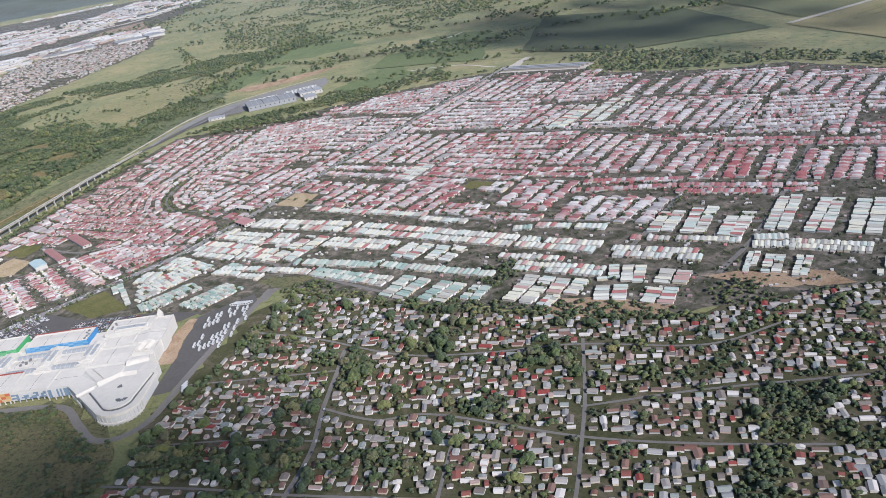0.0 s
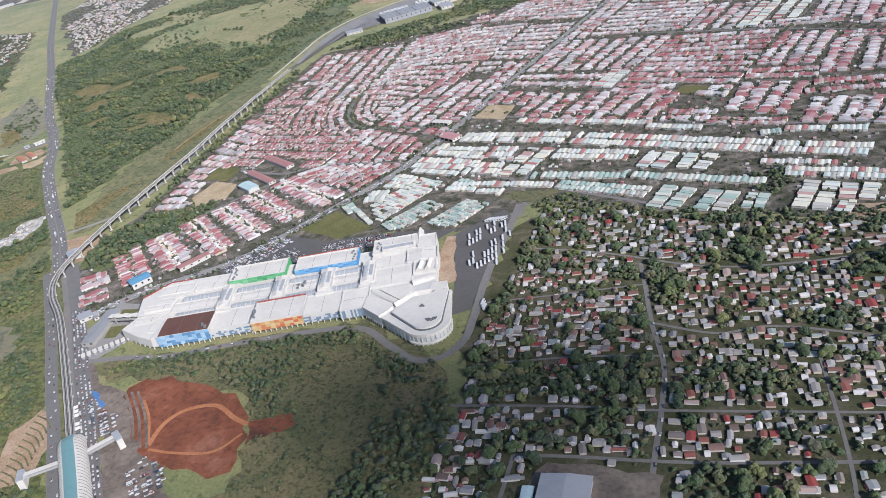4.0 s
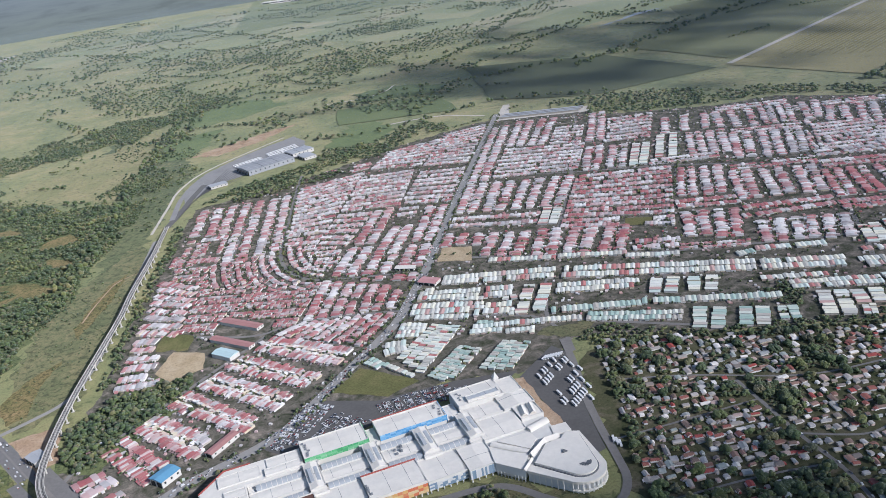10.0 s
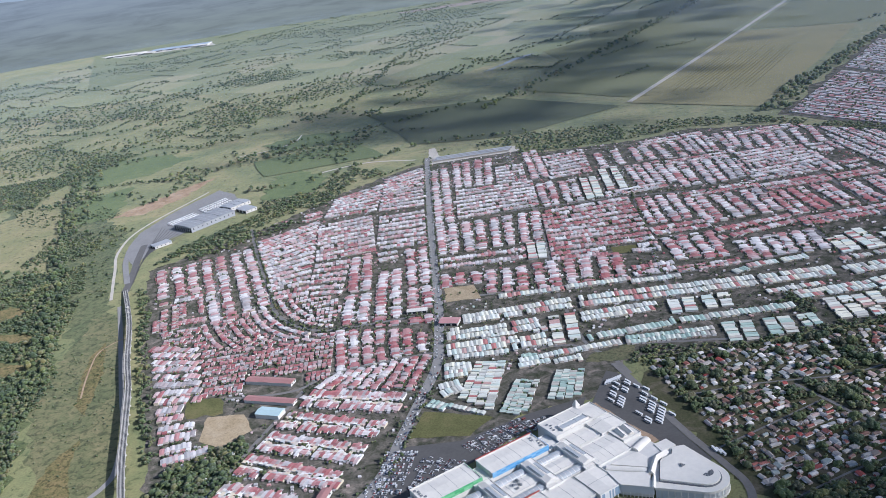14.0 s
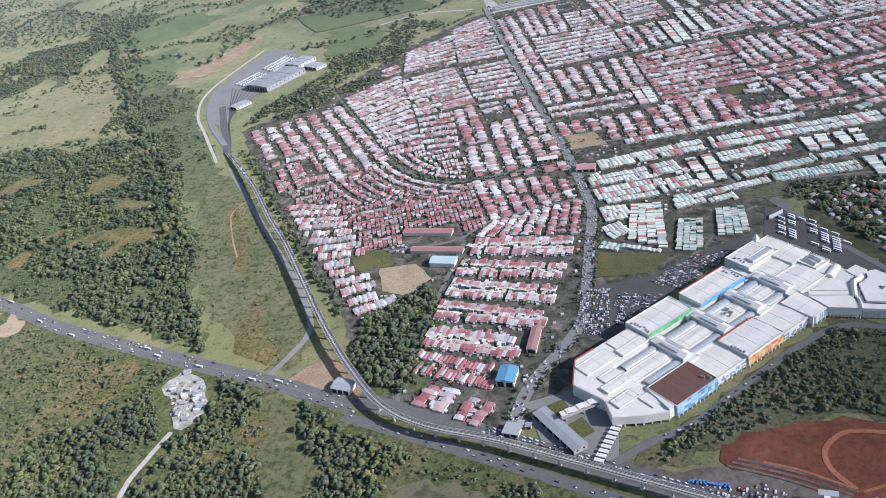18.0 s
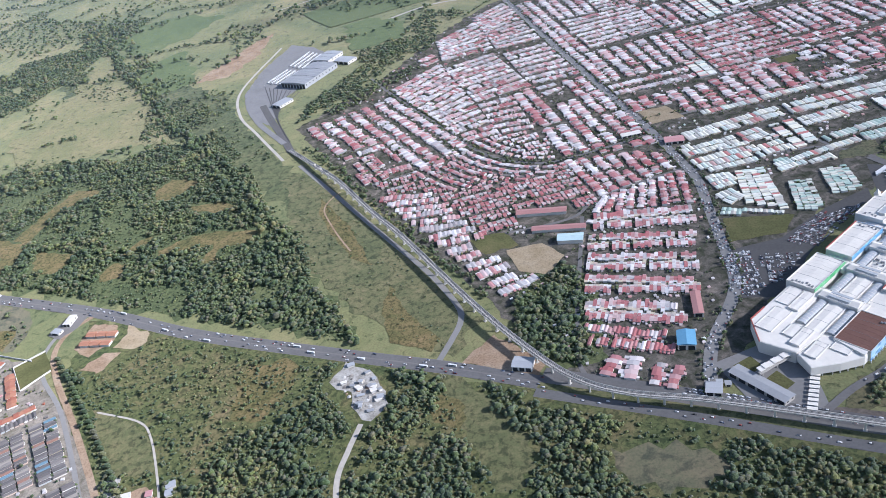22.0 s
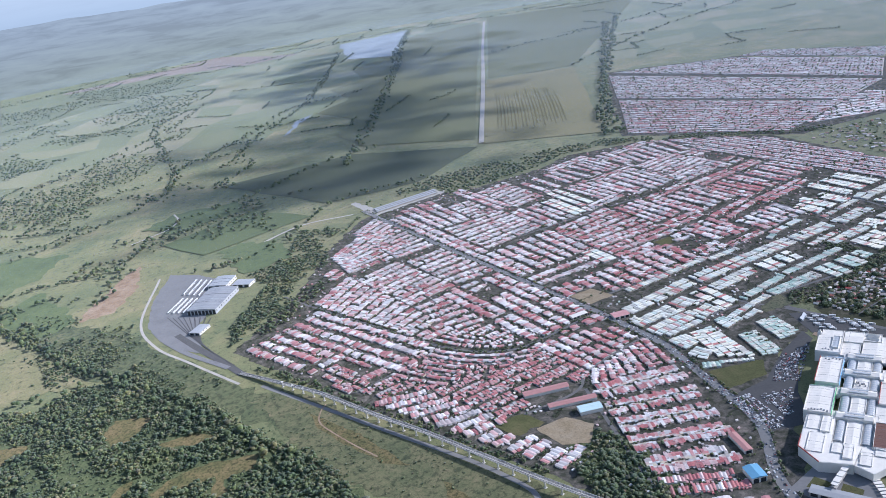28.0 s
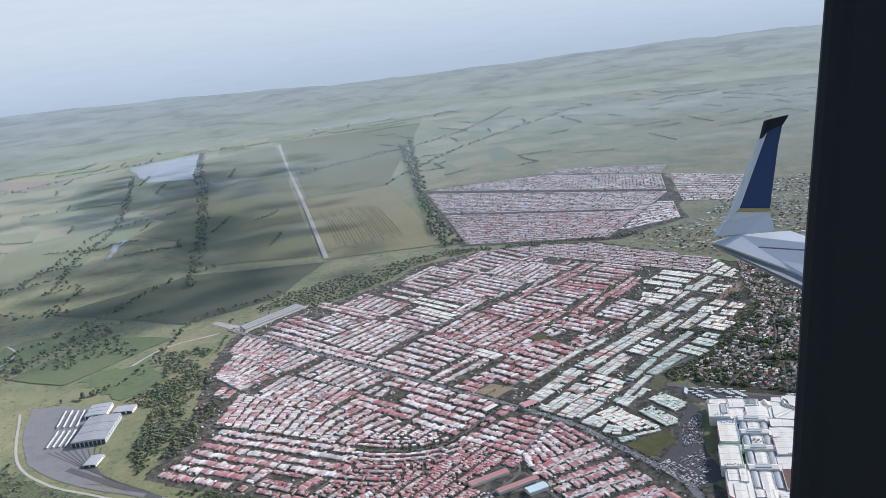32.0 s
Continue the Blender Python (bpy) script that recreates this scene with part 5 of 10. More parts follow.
# white and teal rows
block((-4.9, 430.2), (79.0, 427.1), (81.5, 448.6), (-4.5, 444.3), "x", 1, "white")
block((89.6, 425.8), (219.9, 417.8), (222.1, 438.1), (93.4, 447.9), "x", 1, "white")
block((84.2, 401.7), (140.0, 402.7), (141.8, 418.2), (86.3, 418.7), "x", 1, "white")
block((-16.9, 404.3), (26.2, 403.4), (27.5, 419.2), (-16.7, 419.2), "x", 1, "white")
block((-18.4, 380.1), (21.9, 379.6), (24.1, 397.6), (-18.2, 399.2), "x", 1, "white")
block((33.6, 376.2), (51.1, 375.4), (53.3, 393.4), (35.3, 393.3), "x", 1, "white")
block((31.4, 400.9), (51.6, 403.2), (51.6, 421.6), (33.1, 420.4), "x", 1, "white")
block((55.7, 374.0), (76.7, 373.9), (81.9, 418.1), (59.0, 419.3), "y", 1, "white")
block((81.4, 370.8), (138.8, 374.8), (141.1, 383.2), (83.0, 380.0), "x", 1, "teal", half=1)
block((139.3, 376.4), (227.4, 373.1), (230.1, 381.8), (141.5, 384.9), "x", 1, "teal", half=1)
block((50.6, 356.3), (99.6, 359.5), (101.0, 365.9), (51.6, 364.2), "x", 1, "white", half=1)
block((105.1, 357.8), (163.3, 350.8), (166.0, 365.6), (107.4, 368.3), "x", 1, "teal")
block((27.1, 347.8), (48.5, 348.8), (49.4, 362.3), (29.9, 361.3), "x", 1, "white")
block((51.3, 346.5), (66.7, 347.7), (67.5, 353.1), (52.1, 352.6), "x", 1, "white", half=1)
block((147.1, 393.6), (166.2, 392.4), (170.9, 415.0), (149.4, 414.7), "y", 1, "white")
block((172.7, 393.3), (193.2, 391.6), (197.7, 413.5), (174.8, 413.7), "y", 1, "white")
block((228.2, 418.2), (279.1, 415.1), (283.4, 434.1), (228.8, 434.7), "x", 1, "white")
block((214.5, 444.2), (226.3, 447.1), (228.1, 454.8), (215.8, 452.0), "x", 1, "teal", half=1)
block((229.0, 450.9), (276.2, 452.2), (278.3, 460.1), (230.9, 459.9), "x", 1, "white", half=1)
block((169.6, 340.6), (189.0, 336.6), (195.1, 363.8), (172.5, 367.2), "y", 1, "teal")
block((197.8, 338.9), (216.2, 338.4), (220.3, 362.4), (201.0, 363.8), "y", 1, "teal")
block((223.1, 344.8), (235.6, 344.4), (235.9, 362.1), (224.1, 361.2), "y", 1, "teal")
block((306.1, 452.4), (321.5, 455.8), (323.4, 488.4), (307.6, 484.2), "y", 1, "white")
block((327.8, 452.8), (341.4, 454.1), (343.3, 498.9), (326.6, 490.7), "y", 1, "white")
block((350.7, 449.8), (363.6, 452.0), (367.3, 492.7), (350.9, 478.0), "y", 1, "white")
block((375.1, 463.7), (389.5, 465.1), (391.9, 520.3), (378.1, 516.4), "y", 1, "white")
block((397.7, 461.5), (412.8, 463.0), (417.1, 516.6), (403.9, 515.9), "y", 1, "white")
block((420.7, 462.1), (439.9, 461.6), (442.7, 518.1), (425.3, 515.1), "y", 1, "white")
block((301.0, 437.5), (363.8, 441.0), (364.0, 447.8), (298.9, 445.3), "x", 1, "white", half=1)
block((297.5, 411.5), (346.7, 412.3), (346.0, 429.0), (290.8, 428.4), "x", 1, "white")
block((372.7, 434.6), (392.4, 436.1), (390.0, 457.3), (372.3, 452.9), "x", 1, "white")
block((394.0, 435.5), (434.8, 434.3), (435.7, 449.1), (392.5, 449.2), "x", 1, "white")
block((372.7, 402.3), (378.4, 403.9), (378.2, 428.9), (371.8, 428.1), "y", 1, "white")
block((381.9, 402.2), (391.9, 404.4), (392.2, 426.7), (381.8, 425.4), "y", 1, "white")
block((398.2, 399.6), (405.1, 401.3), (407.0, 427.1), (398.3, 425.9), "y", 1, "white")
block((223.0, 401.1), (265.1, 400.8), (266.1, 408.4), (225.1, 407.5), "x", 1, "white", half=1)
block((241.2, 385.3), (294.8, 383.7), (295.1, 398.4), (240.1, 397.4), "x", 1, "white")
block((249.1, 347.3), (268.5, 345.7), (270.9, 379.4), (252.0, 378.9), "y", 1, "white")
block((271.5, 359.5), (290.0, 359.7), (292.2, 378.8), (271.7, 378.0), "y", 1, "white")
block((271.8, 344.2), (279.8, 344.2), (281.1, 357.5), (273.4, 356.3), "y", 1, "white")
block((296.5, 380.2), (321.4, 381.0), (318.8, 402.4), (289.2, 398.3), "y", 2, "white")
block((327.7, 381.3), (346.2, 382.7), (346.1, 397.8), (328.2, 399.1), "y", 1, "white")
block((326.1, 356.9), (343.9, 358.6), (343.0, 375.9), (327.8, 373.5), "y", 1, "white")
block((300.8, 355.9), (318.4, 358.9), (315.0, 375.7), (297.5, 371.6), "y", 1, "white")
# terraces beside the mall avenue
block((-120.9, 341.9), (-58.0, 315.2), (-51.5, 339.5), (-112.5, 361.3), "x", 1, "red", near="terrace", width=2.4)
block((-135.1, 318.5), (-73.1, 291.9), (-63.2, 306.8), (-125.6, 337.4), "x", 1, "red", near="terrace", width=2.4)
block((-145.0, 296.2), (-82.3, 266.5), (-77.3, 283.8), (-135.7, 314.4), "x", 1, "red", near="terrace", width=2.4)
block((-154.8, 273.1), (-93.3, 244.0), (-89.8, 258.5), (-146.9, 292.9), "x", 1, "red", near="terrace", width=2.4)
block((-164.3, 248.9), (-115.7, 218.1), (-106.9, 239.4), (-157.7, 266.7), "x", 1, "red", near="terrace", width=2.4)
block((-171.8, 223.0), (-126.5, 191.4), (-132.6, 222.2), (-167.9, 247.3), "x", 1, "red", near="terrace", width=2.4)
block((-179.1, 200.4), (-159.8, 185.5), (-149.7, 201.7), (-167.4, 212.4), "y", 1, "red", free=True)
block((-156.7, 181.4), (-144.1, 169.6), (-132.5, 184.4), (-147.2, 196.1), "y", 1, "red", free=True)
block((-204, 297), (-177, 304), (-216, 459), (-255, 474), "x", 8, "pink")
block((-99, 385), (-25, 398), (-24, 428), (-102, 452), "y", 4, "red")
block((-123, 353), (-43, 325), (-25, 388), (-98, 381), "y", 5, "red")
# teal and white rows between the avenue and the bus yard
block((-40, 317), (-1, 290), (2, 298), (-34, 324), "x", 1, "teal", near="terrace", tight=True)
block((-27, 324), (-12, 331), (-15, 344), (-29, 344), "x", 1, "white", near="terrace", tight=True)
block((-17, 322), (3, 299), (20, 361), (0, 366), "y", 2, "white", near="terrace", tight=True, width=2.8)
block((-24, 348), (-4, 348), (-4, 367), (-23, 370), "x", 2, "white", tight=True)
block((7, 297), (22, 287), (38, 328), (23, 334), "y", 2, "teal", near="terrace", tight=True, width=2.6)
block((38, 303), (59, 299), (69, 334), (51, 338), "y", 2, "teal", near="terrace", tight=True, width=2.6)
block((29, 346), (51, 345), (50, 365), (31, 366), "x", 2, "teal", tight=True)
block((53, 345), (71, 345), (71, 354), (54, 355), "x", 1, "white", tight=True)
block((54, 356), (101, 360), (100, 368), (55, 365), "x", 1, "teal", tight=True)
block((-15, 374), (25, 371), (23, 385), (-15, 387), "x", 1, "white", tight=True)
block((27, 374), (56, 372), (56, 382), (27, 384), "x", 1, "white", tight=True)
block((-16, 388), (56, 383), (54, 394), (-16, 399), "x", 1, "white", tight=True)
block((-14, 402), (33, 398), (28, 421), (-15, 424), "x", 2, "white", tight=True)
block((34, 399), (57, 397), (53, 420), (33, 422), "y", 2, "white", tight=True)
block((60, 372), (82, 374), (80, 421), (57, 421), "y", 2, "white", tight=True)
# the second town
block((471, 913), (589, 691), (780, 725), (650, 1120), "x", 16, "pink", key="far", width=8)
block((662, 1136), (792, 728), (943, 755), (828, 1334), "x", 14, "mixed", key="far", width=8)
block((854, 1352), (964, 768), (1116, 859), (1064, 1177), "x", 14, "mixed", key="far", width=8)
block((609, 705), (746, 637), (865, 709), (848, 767), "x", 9, "mixed", key="far", width=8)
block((866, 690), (900, 600), (1130, 640), (1128, 850), "x", 12, "mixed", key="far", width=8)
block((1080, 1180), (1130, 870), (1230, 900), (1150, 1160), "x", 9, "mixed", key="far", width=8)
# the estate: pairs of orange rows, then pairs of slate rows
def pair(b, t, palette, off, depth, width):
    d = (Vector(t) - Vector(b)).normalized()
    n = Vector((-d.y, d.x)) * off
    for k in (-1, 1):
        row((b[0] + n.x * k, b[1] + n.y * k), (t[0] + n.x * k, t[1] + n.y * k), depth, palette, "estate", width, -k)


for b, t in (((-587.5, 303), (-621, 421)), ((-565.5, 312), (-589.5, 396)), ((-543.5, 322), (-557.5, 377))):
    pair(b, t, "orange", 4.8, 8.4, 3.4)
for k in range(4):
    pair((-609.5 - 22 * k, 295 - 5 * k), (-633.5 - 22 * k, 378 - 2 * k), "orange", 4.8, 8.4, 3.4)
    pair((-636 - 22 * k, 385 - 2 * k), (-657 - 22 * k, 446 + 15 * k), "orange", 4.8, 8.4, 3.4)
row((-524, 328), (-533, 366), 6.5, "orange", "estate", 3.4)
row((-646, 456), (-541, 380), 7, "orange", "estate", 3.4)
row((-740, 526), (-652, 461), 7, "orange", "estate", 3.4)
row((-660, 270), (-508, 321), 5, "orange", "estate", 3.4)
row((-660, 263), (-506, 313), 5, "slate", "estate", 2.8)
for k in range(9):
    yb, yt = (247, 246, 238, 232, 236, 240, 244, 246, 248)[k], (303, 297, 289, 282, 275, 268, 263, 260, 258)[k]
    pair((-486 - 19.4 * k, yb), (-501 - 19.4 * k, yt), "slate", 4.2, 7.2, 2.7)
    pair((-470 - 19.4 * k, 200 - k), (-481 - 19.4 * k, yb - 8), "slate", 4.2, 7.2, 2.7)

# curved rows that follow the boulevard
for off, lo, hi in ((8, 0.30, 0.86), (17, 0.30, 0.80), (29, 0.30, 0.76), (38, 0.30, 0.74), (50, 0.30, 0.70), (59, 0.30, 0.68), (-8, 0.42, 0.97), (-17, 0.44, 0.72)):
    line = offset_line(BOULEVARD, off)
    line = line[int(lo * len(line)):int(hi * len(line))]
    seg = [line[0]]
    for p in line[1:]:
        if (p - seg[-1]).length >= 3.6:
            row(tuple(seg[-1]), tuple(p), 6.0, "red" if off > 20 else "pink", "town", 3.6, 1 if off % 2 else -1)
            seg.append(p)
    if off == 17:
        ribbon("road_street", smooth_line([tuple(p) for p in offset_line(BOULEVARD, 23)[int(0.30 * len(BOULEVARD)):int(0.78 * len(BOULEVARD))]]), 3.2, 0.2, M_STREET, "curved residential street", keep=False)
    if off == 38:
        ribbon("road_street", smooth_line([tuple(p) for p in offset_line(BOULEVARD, 44)[int(0.30 * len(BOULEVARD)):int(0.72 * len(BOULEVARD))]]), 3.2, 0.2, M_STREET, "curved residential street", keep=False)

# what room is left in the town
fill([(-255, 505), (-168, 528), (-150, 480), (-120, 452), (-102, 446), (-100, 372), (-178, 372), (-218, 392)], "red", "x", 2)
fill([(-208, 460), (-228, 380), (-206, 302), (-176, 306), (-185, 365)], "pink", "x", 3)
fill([(-276, 640), (-250, 640), (-240, 505), (-262, 505)], "red", "y", 21, turn=radians(12))
fill([(-150, 535), (-128, 533), (-104, 522), (-100, 468), (-130, 476), (-146, 500)], "pink", "x", 22)
fill([(440, 862), (510, 780), (545, 700), (520, 480), (455, 460), (450, 620)], "pink", "y", 14)
fill([(455, 480), (520, 480), (470, 420), (440, 410)], "white", "x", 16)

# yard trees, sheds and parked cars' carports in what is left between the rows
TOWN = [(-300, 660), (-212, 735), (-114, 848), (-24, 920), (112, 935), (265, 885), (338, 900), (440, 855), (540, 700), (505, 480), (430, 405), (345, 365), (240, 352), (100, 360), (-30, 330), (-110, 200), (-185, 200), (-205, 300), (-250, 470)]
ESTATE = [(-735, 520), (-645, 465), (-525, 370), (-496, 318), (-456, 194), (-560, 176), (-690, 238), (-740, 510)]
ry = random.Random(77)
for k in range(60000):
    new_town = k % 4 == 0
    x, y = (ry.uniform(-740, -455), ry.uniform(176, 520)) if new_town else (ry.uniform(-300, 545), ry.uniform(195, 935))
    if not inside(ESTATE if new_town else TOWN, x, y) or (new_town and ry.random() < 0.55) or any((int((x + i) // 3), int((y + j) // 3)) in BUILT for i in (-1.2, 1.2) for j in (-1.2, 1.2)) or taken_by_plots(x, y):
        continue
    t = ry.random()
    if t < 0.30:
        YARD_TREES.add(x, y, ry.uniform(0.5, 1.2) * (1.5 if ry.random() < 0.12 else 1.0))
    elif t < 0.40:
        v, f = slab(-ry.uniform(0.6, 1.2), -ry.uniform(0.5, 1.0), ry.uniform(0.6, 1.2), ry.uniform(0.5, 1.0), ry.uniform(0.7, 0.95), ry.uniform(0.8, 1.1))
        heap(("estate", ry.choice(("orange", "slate"))) if new_town and ry.random() < 0.3 else ("town", ry.choice(("mixed", "grey", "pink", "white" if y < 470 else "red")))).add(moved(v, x, y, ry.uniform(-0.2, 0.2)), f, 1)

# ---- scattered quarters ----
SCATTER = [(112, 332), (104, 296), (122, 214), (143, 150), (156, 70), (240, 40), (420, 90), (520, 220), (520, 440), (430, 396), (345, 340), (240, 328)]
WOODS_IN = [(396, 190), (414, 200), (417, 254), (432, 295), (427, 314), (408, 302), (395, 287), (401, 255), (399, 228)]
BELTS = ([(134, 171), (164, 186), (217, 200), (223, 187), (236, 179), (152, 154)], [(230, 196), (257, 211), (276, 209), (277, 192), (258, 184), (238, 181)], [(90, 286), (124, 296), (138, 273), (175, 269), (140, 262), (100, 271)], [(171, 274), (194, 279), (221, 265), (214, 256), (190, 255)], [(265, 244), (292, 254), (297, 242), (273, 234)])
rnd = random.Random(5)
for i in range(-2, 121):
    for j in range(0, 121):
        x, y = 100 + i * 3.6 + rnd.uniform(-1.9, 1.9), 30 + j * 3.6 + rnd.uniform(-1.9, 1.9)
        if not inside(SCATTER, x, y) or taken(x, y, 1.4):
            continue
        thin = noise.noise((x * 0.036, y * 0.036, 3.0)) + 0.35 * noise.noise((x * 0.07, y * 0.07, 5.0))
        if inside(WOODS_IN, x, y) or (any(inside(b, x, y) for b in BELTS) and rnd.random() < 0.85) or thin < -0.30 or (x < 150 and y > 255 and rnd.random() < 0.6):
            continue
        if rnd.random() < 0.90:
            a = radians(17) + rnd.uniform(-0.16, 0.16) + (math.pi / 2 if rnd.random() < 0.45 else 0)
            w, d = rnd.choice((rnd.uniform(1.5, 2.6), rnd.uniform(2.4, 4.0), rnd.uniform(3.4, 6.0))), rnd.uniform(1.6, 3.4)
            mark(x, y, 1.3)
            if y < 252 and x < 330 and len(NEAR_HOUSES.setdefault("scattered", [])) < 270:
                NEAR_HOUSES["scattered"].append((x, y, a, w, d, "shanty"))
            else:
                put_house(x, y, a, w, d, "shanty", "scattered", rnd.uniform(0.9, 1.25), rnd.uniform(0.25, 0.5), rnd.uniform(0.8, 1.8) if rnd.random() < 0.5 else 0)

for poly, gap, dens in (([(-1128, 885), (-745, 528), (-665, 262), (-900, 255), (-1500, 900)], 8.5, 0.62), ([(-1174, 990), (-818, 735), (-1016, 1320), (-1150, 1480), (-1420, 1410)], 8.5, 0.8), ([(530, 440), (560, 640), (620, 640), (760, 600), (1000, 640), (1150, 560), (900, 300), (530, 220)], 9.5, 0.5)):
    xs, ys = [p[0] for p in poly], [p[1] for p in poly]
    x0 = min(xs)
    while x0 < max(xs):
        y0 = min(ys)
        while y0 < max(ys):
            x, y = x0 + rnd.uniform(-2.4, 2.4), y0 + rnd.uniform(-2.4, 2.4)
            if inside(poly, x, y) and not taken(x, y, 2) and rnd.random() < dens and noise.noise((x * 0.01, y * 0.01, 8.0)) > -0.25:
                mark(x, y, 2)
                put_house(x, y, radians(-40) + rnd.uniform(-0.3, 0.3) + (math.pi / 2 if rnd.random() < 0.5 else 0), rnd.uniform(3.6, 6), rnd.uniform(3.2, 5), rnd.choice(("shanty", "grey", "shanty")), "hillside", rnd.uniform(1.2, 1.6), rnd.uniform(0.3, 0.5))
            y0 += gap
        x0 += gap

STUFF_LABELS = {"town": "rows of small joined houses with {} roofs", "scattered": "scattered small houses with {} roofs among trees", "hillside": "hillside houses with {} roofs", "estate": "new estate of joined houses with {} roofs", "far": "far rows of small houses with {} roofs", "cityside": "crowded far houses with {} roofs"}
ROOF_WORDS = {"red": "faded red sheet", "pink": "pale pinkish sheet", "crimson": "bright red sheet", "white": "white and cream sheet", "grey": "weathered grey sheet", "teal": "pale teal sheet", "orange": "orange-red tiled", "slate": "dark slate-grey", "shanty": "mixed zinc and rusty", "mixed": "mixed pale and rusty"}
def house_proto(palette, seed, terrace):
    """One house with its parts, on a plot of unit width and depth scaled when it is copied."""
    r = random.Random(seed)
    root = empty("terrace_house" if terrace else "house", Matrix(), ("joined terrace house with {} roof and plastered walls" if terrace else "small plastered house with {} roof").format(ROOF_WORDS[palette]), "house", "terrace houses" if terrace else "scattered houses")
    w, d, h, rise = 4.3, 6.0 if terrace else 3.8, 1.25 if terrace else 1.1, r.uniform(0.26, 0.36) if terrace else r.uniform(0.35, 0.5)
    wv, wf, rv, rf = house_mesh(w, d, h, rise)
    bm = bmesh.new()
    vs = [bm.verts.new(v) for v in wv]
    for f in wf:
        bm.faces.new([vs[i] for i in f])
    bm.faces.new([vs[i] for i in (4, 5, 6, 7)])
    part("wall", bm, M_WALL_ONE, root)
    bm = bmesh.new()
    n, A = 12, w / 2 + 0.02
    back = -d / 2 + (d * r.uniform(0.36, 0.50) if terrace else 0)
    mid, B0, B1 = (back + d / 2) / 2, back - 0.2, d / 2 + 0.35
    e, t = h - rise * 0.35 / (d / 2), h + rise
    cols = []
    for i in range(n + 1):                   # one ribbed sheet over the ridge
        x, lift = -A + 2 * A * i / n, 0.05 * (i % 2)
        cols.append([bm.verts.new((x, y, z + lift)) for y, z in ((B0, e), (mid, t), (B1, e))] + [bm.verts.new((x, y, z - 0.1)) for y, z in ((B1, e), (mid, t), (B0, e))])
    for p, q in zip(cols, cols[1:]):
        for k in range(6):
            bm.faces.new((p[k], q[k], q[(k + 1) % 6], p[(k + 1) % 6]))
    bm.faces.new(cols[0])
    bm.faces.new(cols[-1][::-1])
    bmesh.ops.recalc_face_normals(bm, faces=bm.faces[:])
    part("roof", bm, ROOFS_ONE[palette], root)
    bm = bmesh.new()
    box(bm, -0.35, d / 2, 0, 0.35, d / 2 + 0.04, 0.9)
    part("door", bm, M_DARK, root, "dark front door")
    if terrace:
        bm = bmesh.new()
        x0, x1 = -w / 2 + r.uniform(0, 1.2), w / 2 - r.uniform(0, 0.8)
        y0 = -d / 2 + r.choice((-0.2, 0.3, 0.9)) * d / 6
        q = [(x0, y0, h - 0.12), (x1, y0, h - 0.12), (x1, back - 0.22, h + 0.12), (x0, back - 0.22, h + 0.12)]
        vs = [bm.verts.new(v) for v in q] + [bm.verts.new((v[0], v[1], v[2] - 0.1)) for v in q]
        for f in ((0, 1, 2, 3), (7, 6, 5, 4), (0, 4, 5, 1), (1, 5, 6, 2), (2, 6, 7, 3), (3, 7, 4, 0)):
            bm.faces.new([vs[i] for i in f])
        part("rear_roof", bm, ROOFS_ONE[r.choice(("red", "red", "pink", "crimson", "grey"))], root, "low sheet roof over the rear room")
    for x in (-1.4,) if terrace else (-1.4, 1.4):
        bm = bmesh.new()
        box(bm, x - 0.4, d / 2, 0.4, x + 0.4, d / 2 + 0.04, 0.85)
        part("window", bm, M_DARK, root, "dark barred window")
    for side in (() if terrace else ((-1,), (1,), (-1, 1), ())[seed % 4]):       # rooms built on later
        bm = bmesh.new()
        v, f = slab(-r.uniform(0.9, 1.4), 0, r.uniform(0.4, 1.3), r.uniform(1.1, 1.9), h * 0.92, h * 0.68)
        vs = [bm.verts.new((side * (q[1] + w / 2 - 0.05), q[0], q[2])) for q in v]
        for q in f:
            bm.faces.new([vs[i] for i in q])
        bmesh.ops.recalc_face_normals(bm, faces=bm.faces[:])
        part("annex", bm, ROOFS_ONE[r.choice(("grey", "mixed", "shanty"))], root, "low sheet-metal annex")
    if r.random() < 0.7:
        bm = bmesh.new()
        lv, lf = lean_mesh(w * r.uniform(0.5, 0.9), 1.3, 1.25)
        o = r.uniform(-0.4, 0.4)
        vs = [bm.verts.new((p[0] + o, p[1] + d / 2 + 0.05, (p[2] - 0.3) if p[2] > 0.5 else 0.86 if p[1] == 0 else 0.52)) for p in lv]
        for f in lf:
            bm.faces.new([vs[i] for i in f])
        bm.faces.new([vs[i] for i in (3, 2, 1, 0)])
        part("porch_roof", bm, ROOFS_ONE["grey"], root, "grey sheet-metal porch roof")
    return root, w, d


for near, houses in NEAR_HOUSES.items():
    protos = {}
    for i, (x, y, a, w, d, pal) in enumerate(houses):
        k = (pal, i % 4)
        m = Matrix.Translation((x, y, 0.12)) @ Matrix.Rotation(a, 4, "Z")
        if k not in protos:
            protos[k] = house_proto(pal, i, near != "scattered")
            root, pw, pd = protos[k]
            root.matrix_world = m @ Matrix.Diagonal((w / pw, d / pd, 1, 1))
            continue
        root, pw, pd = protos[k]
        c = copy_thing(root, m)
        c.matrix_basis = m @ Matrix.Diagonal((w / pw, d / pd, random.uniform(0.9, 1.15), 1))

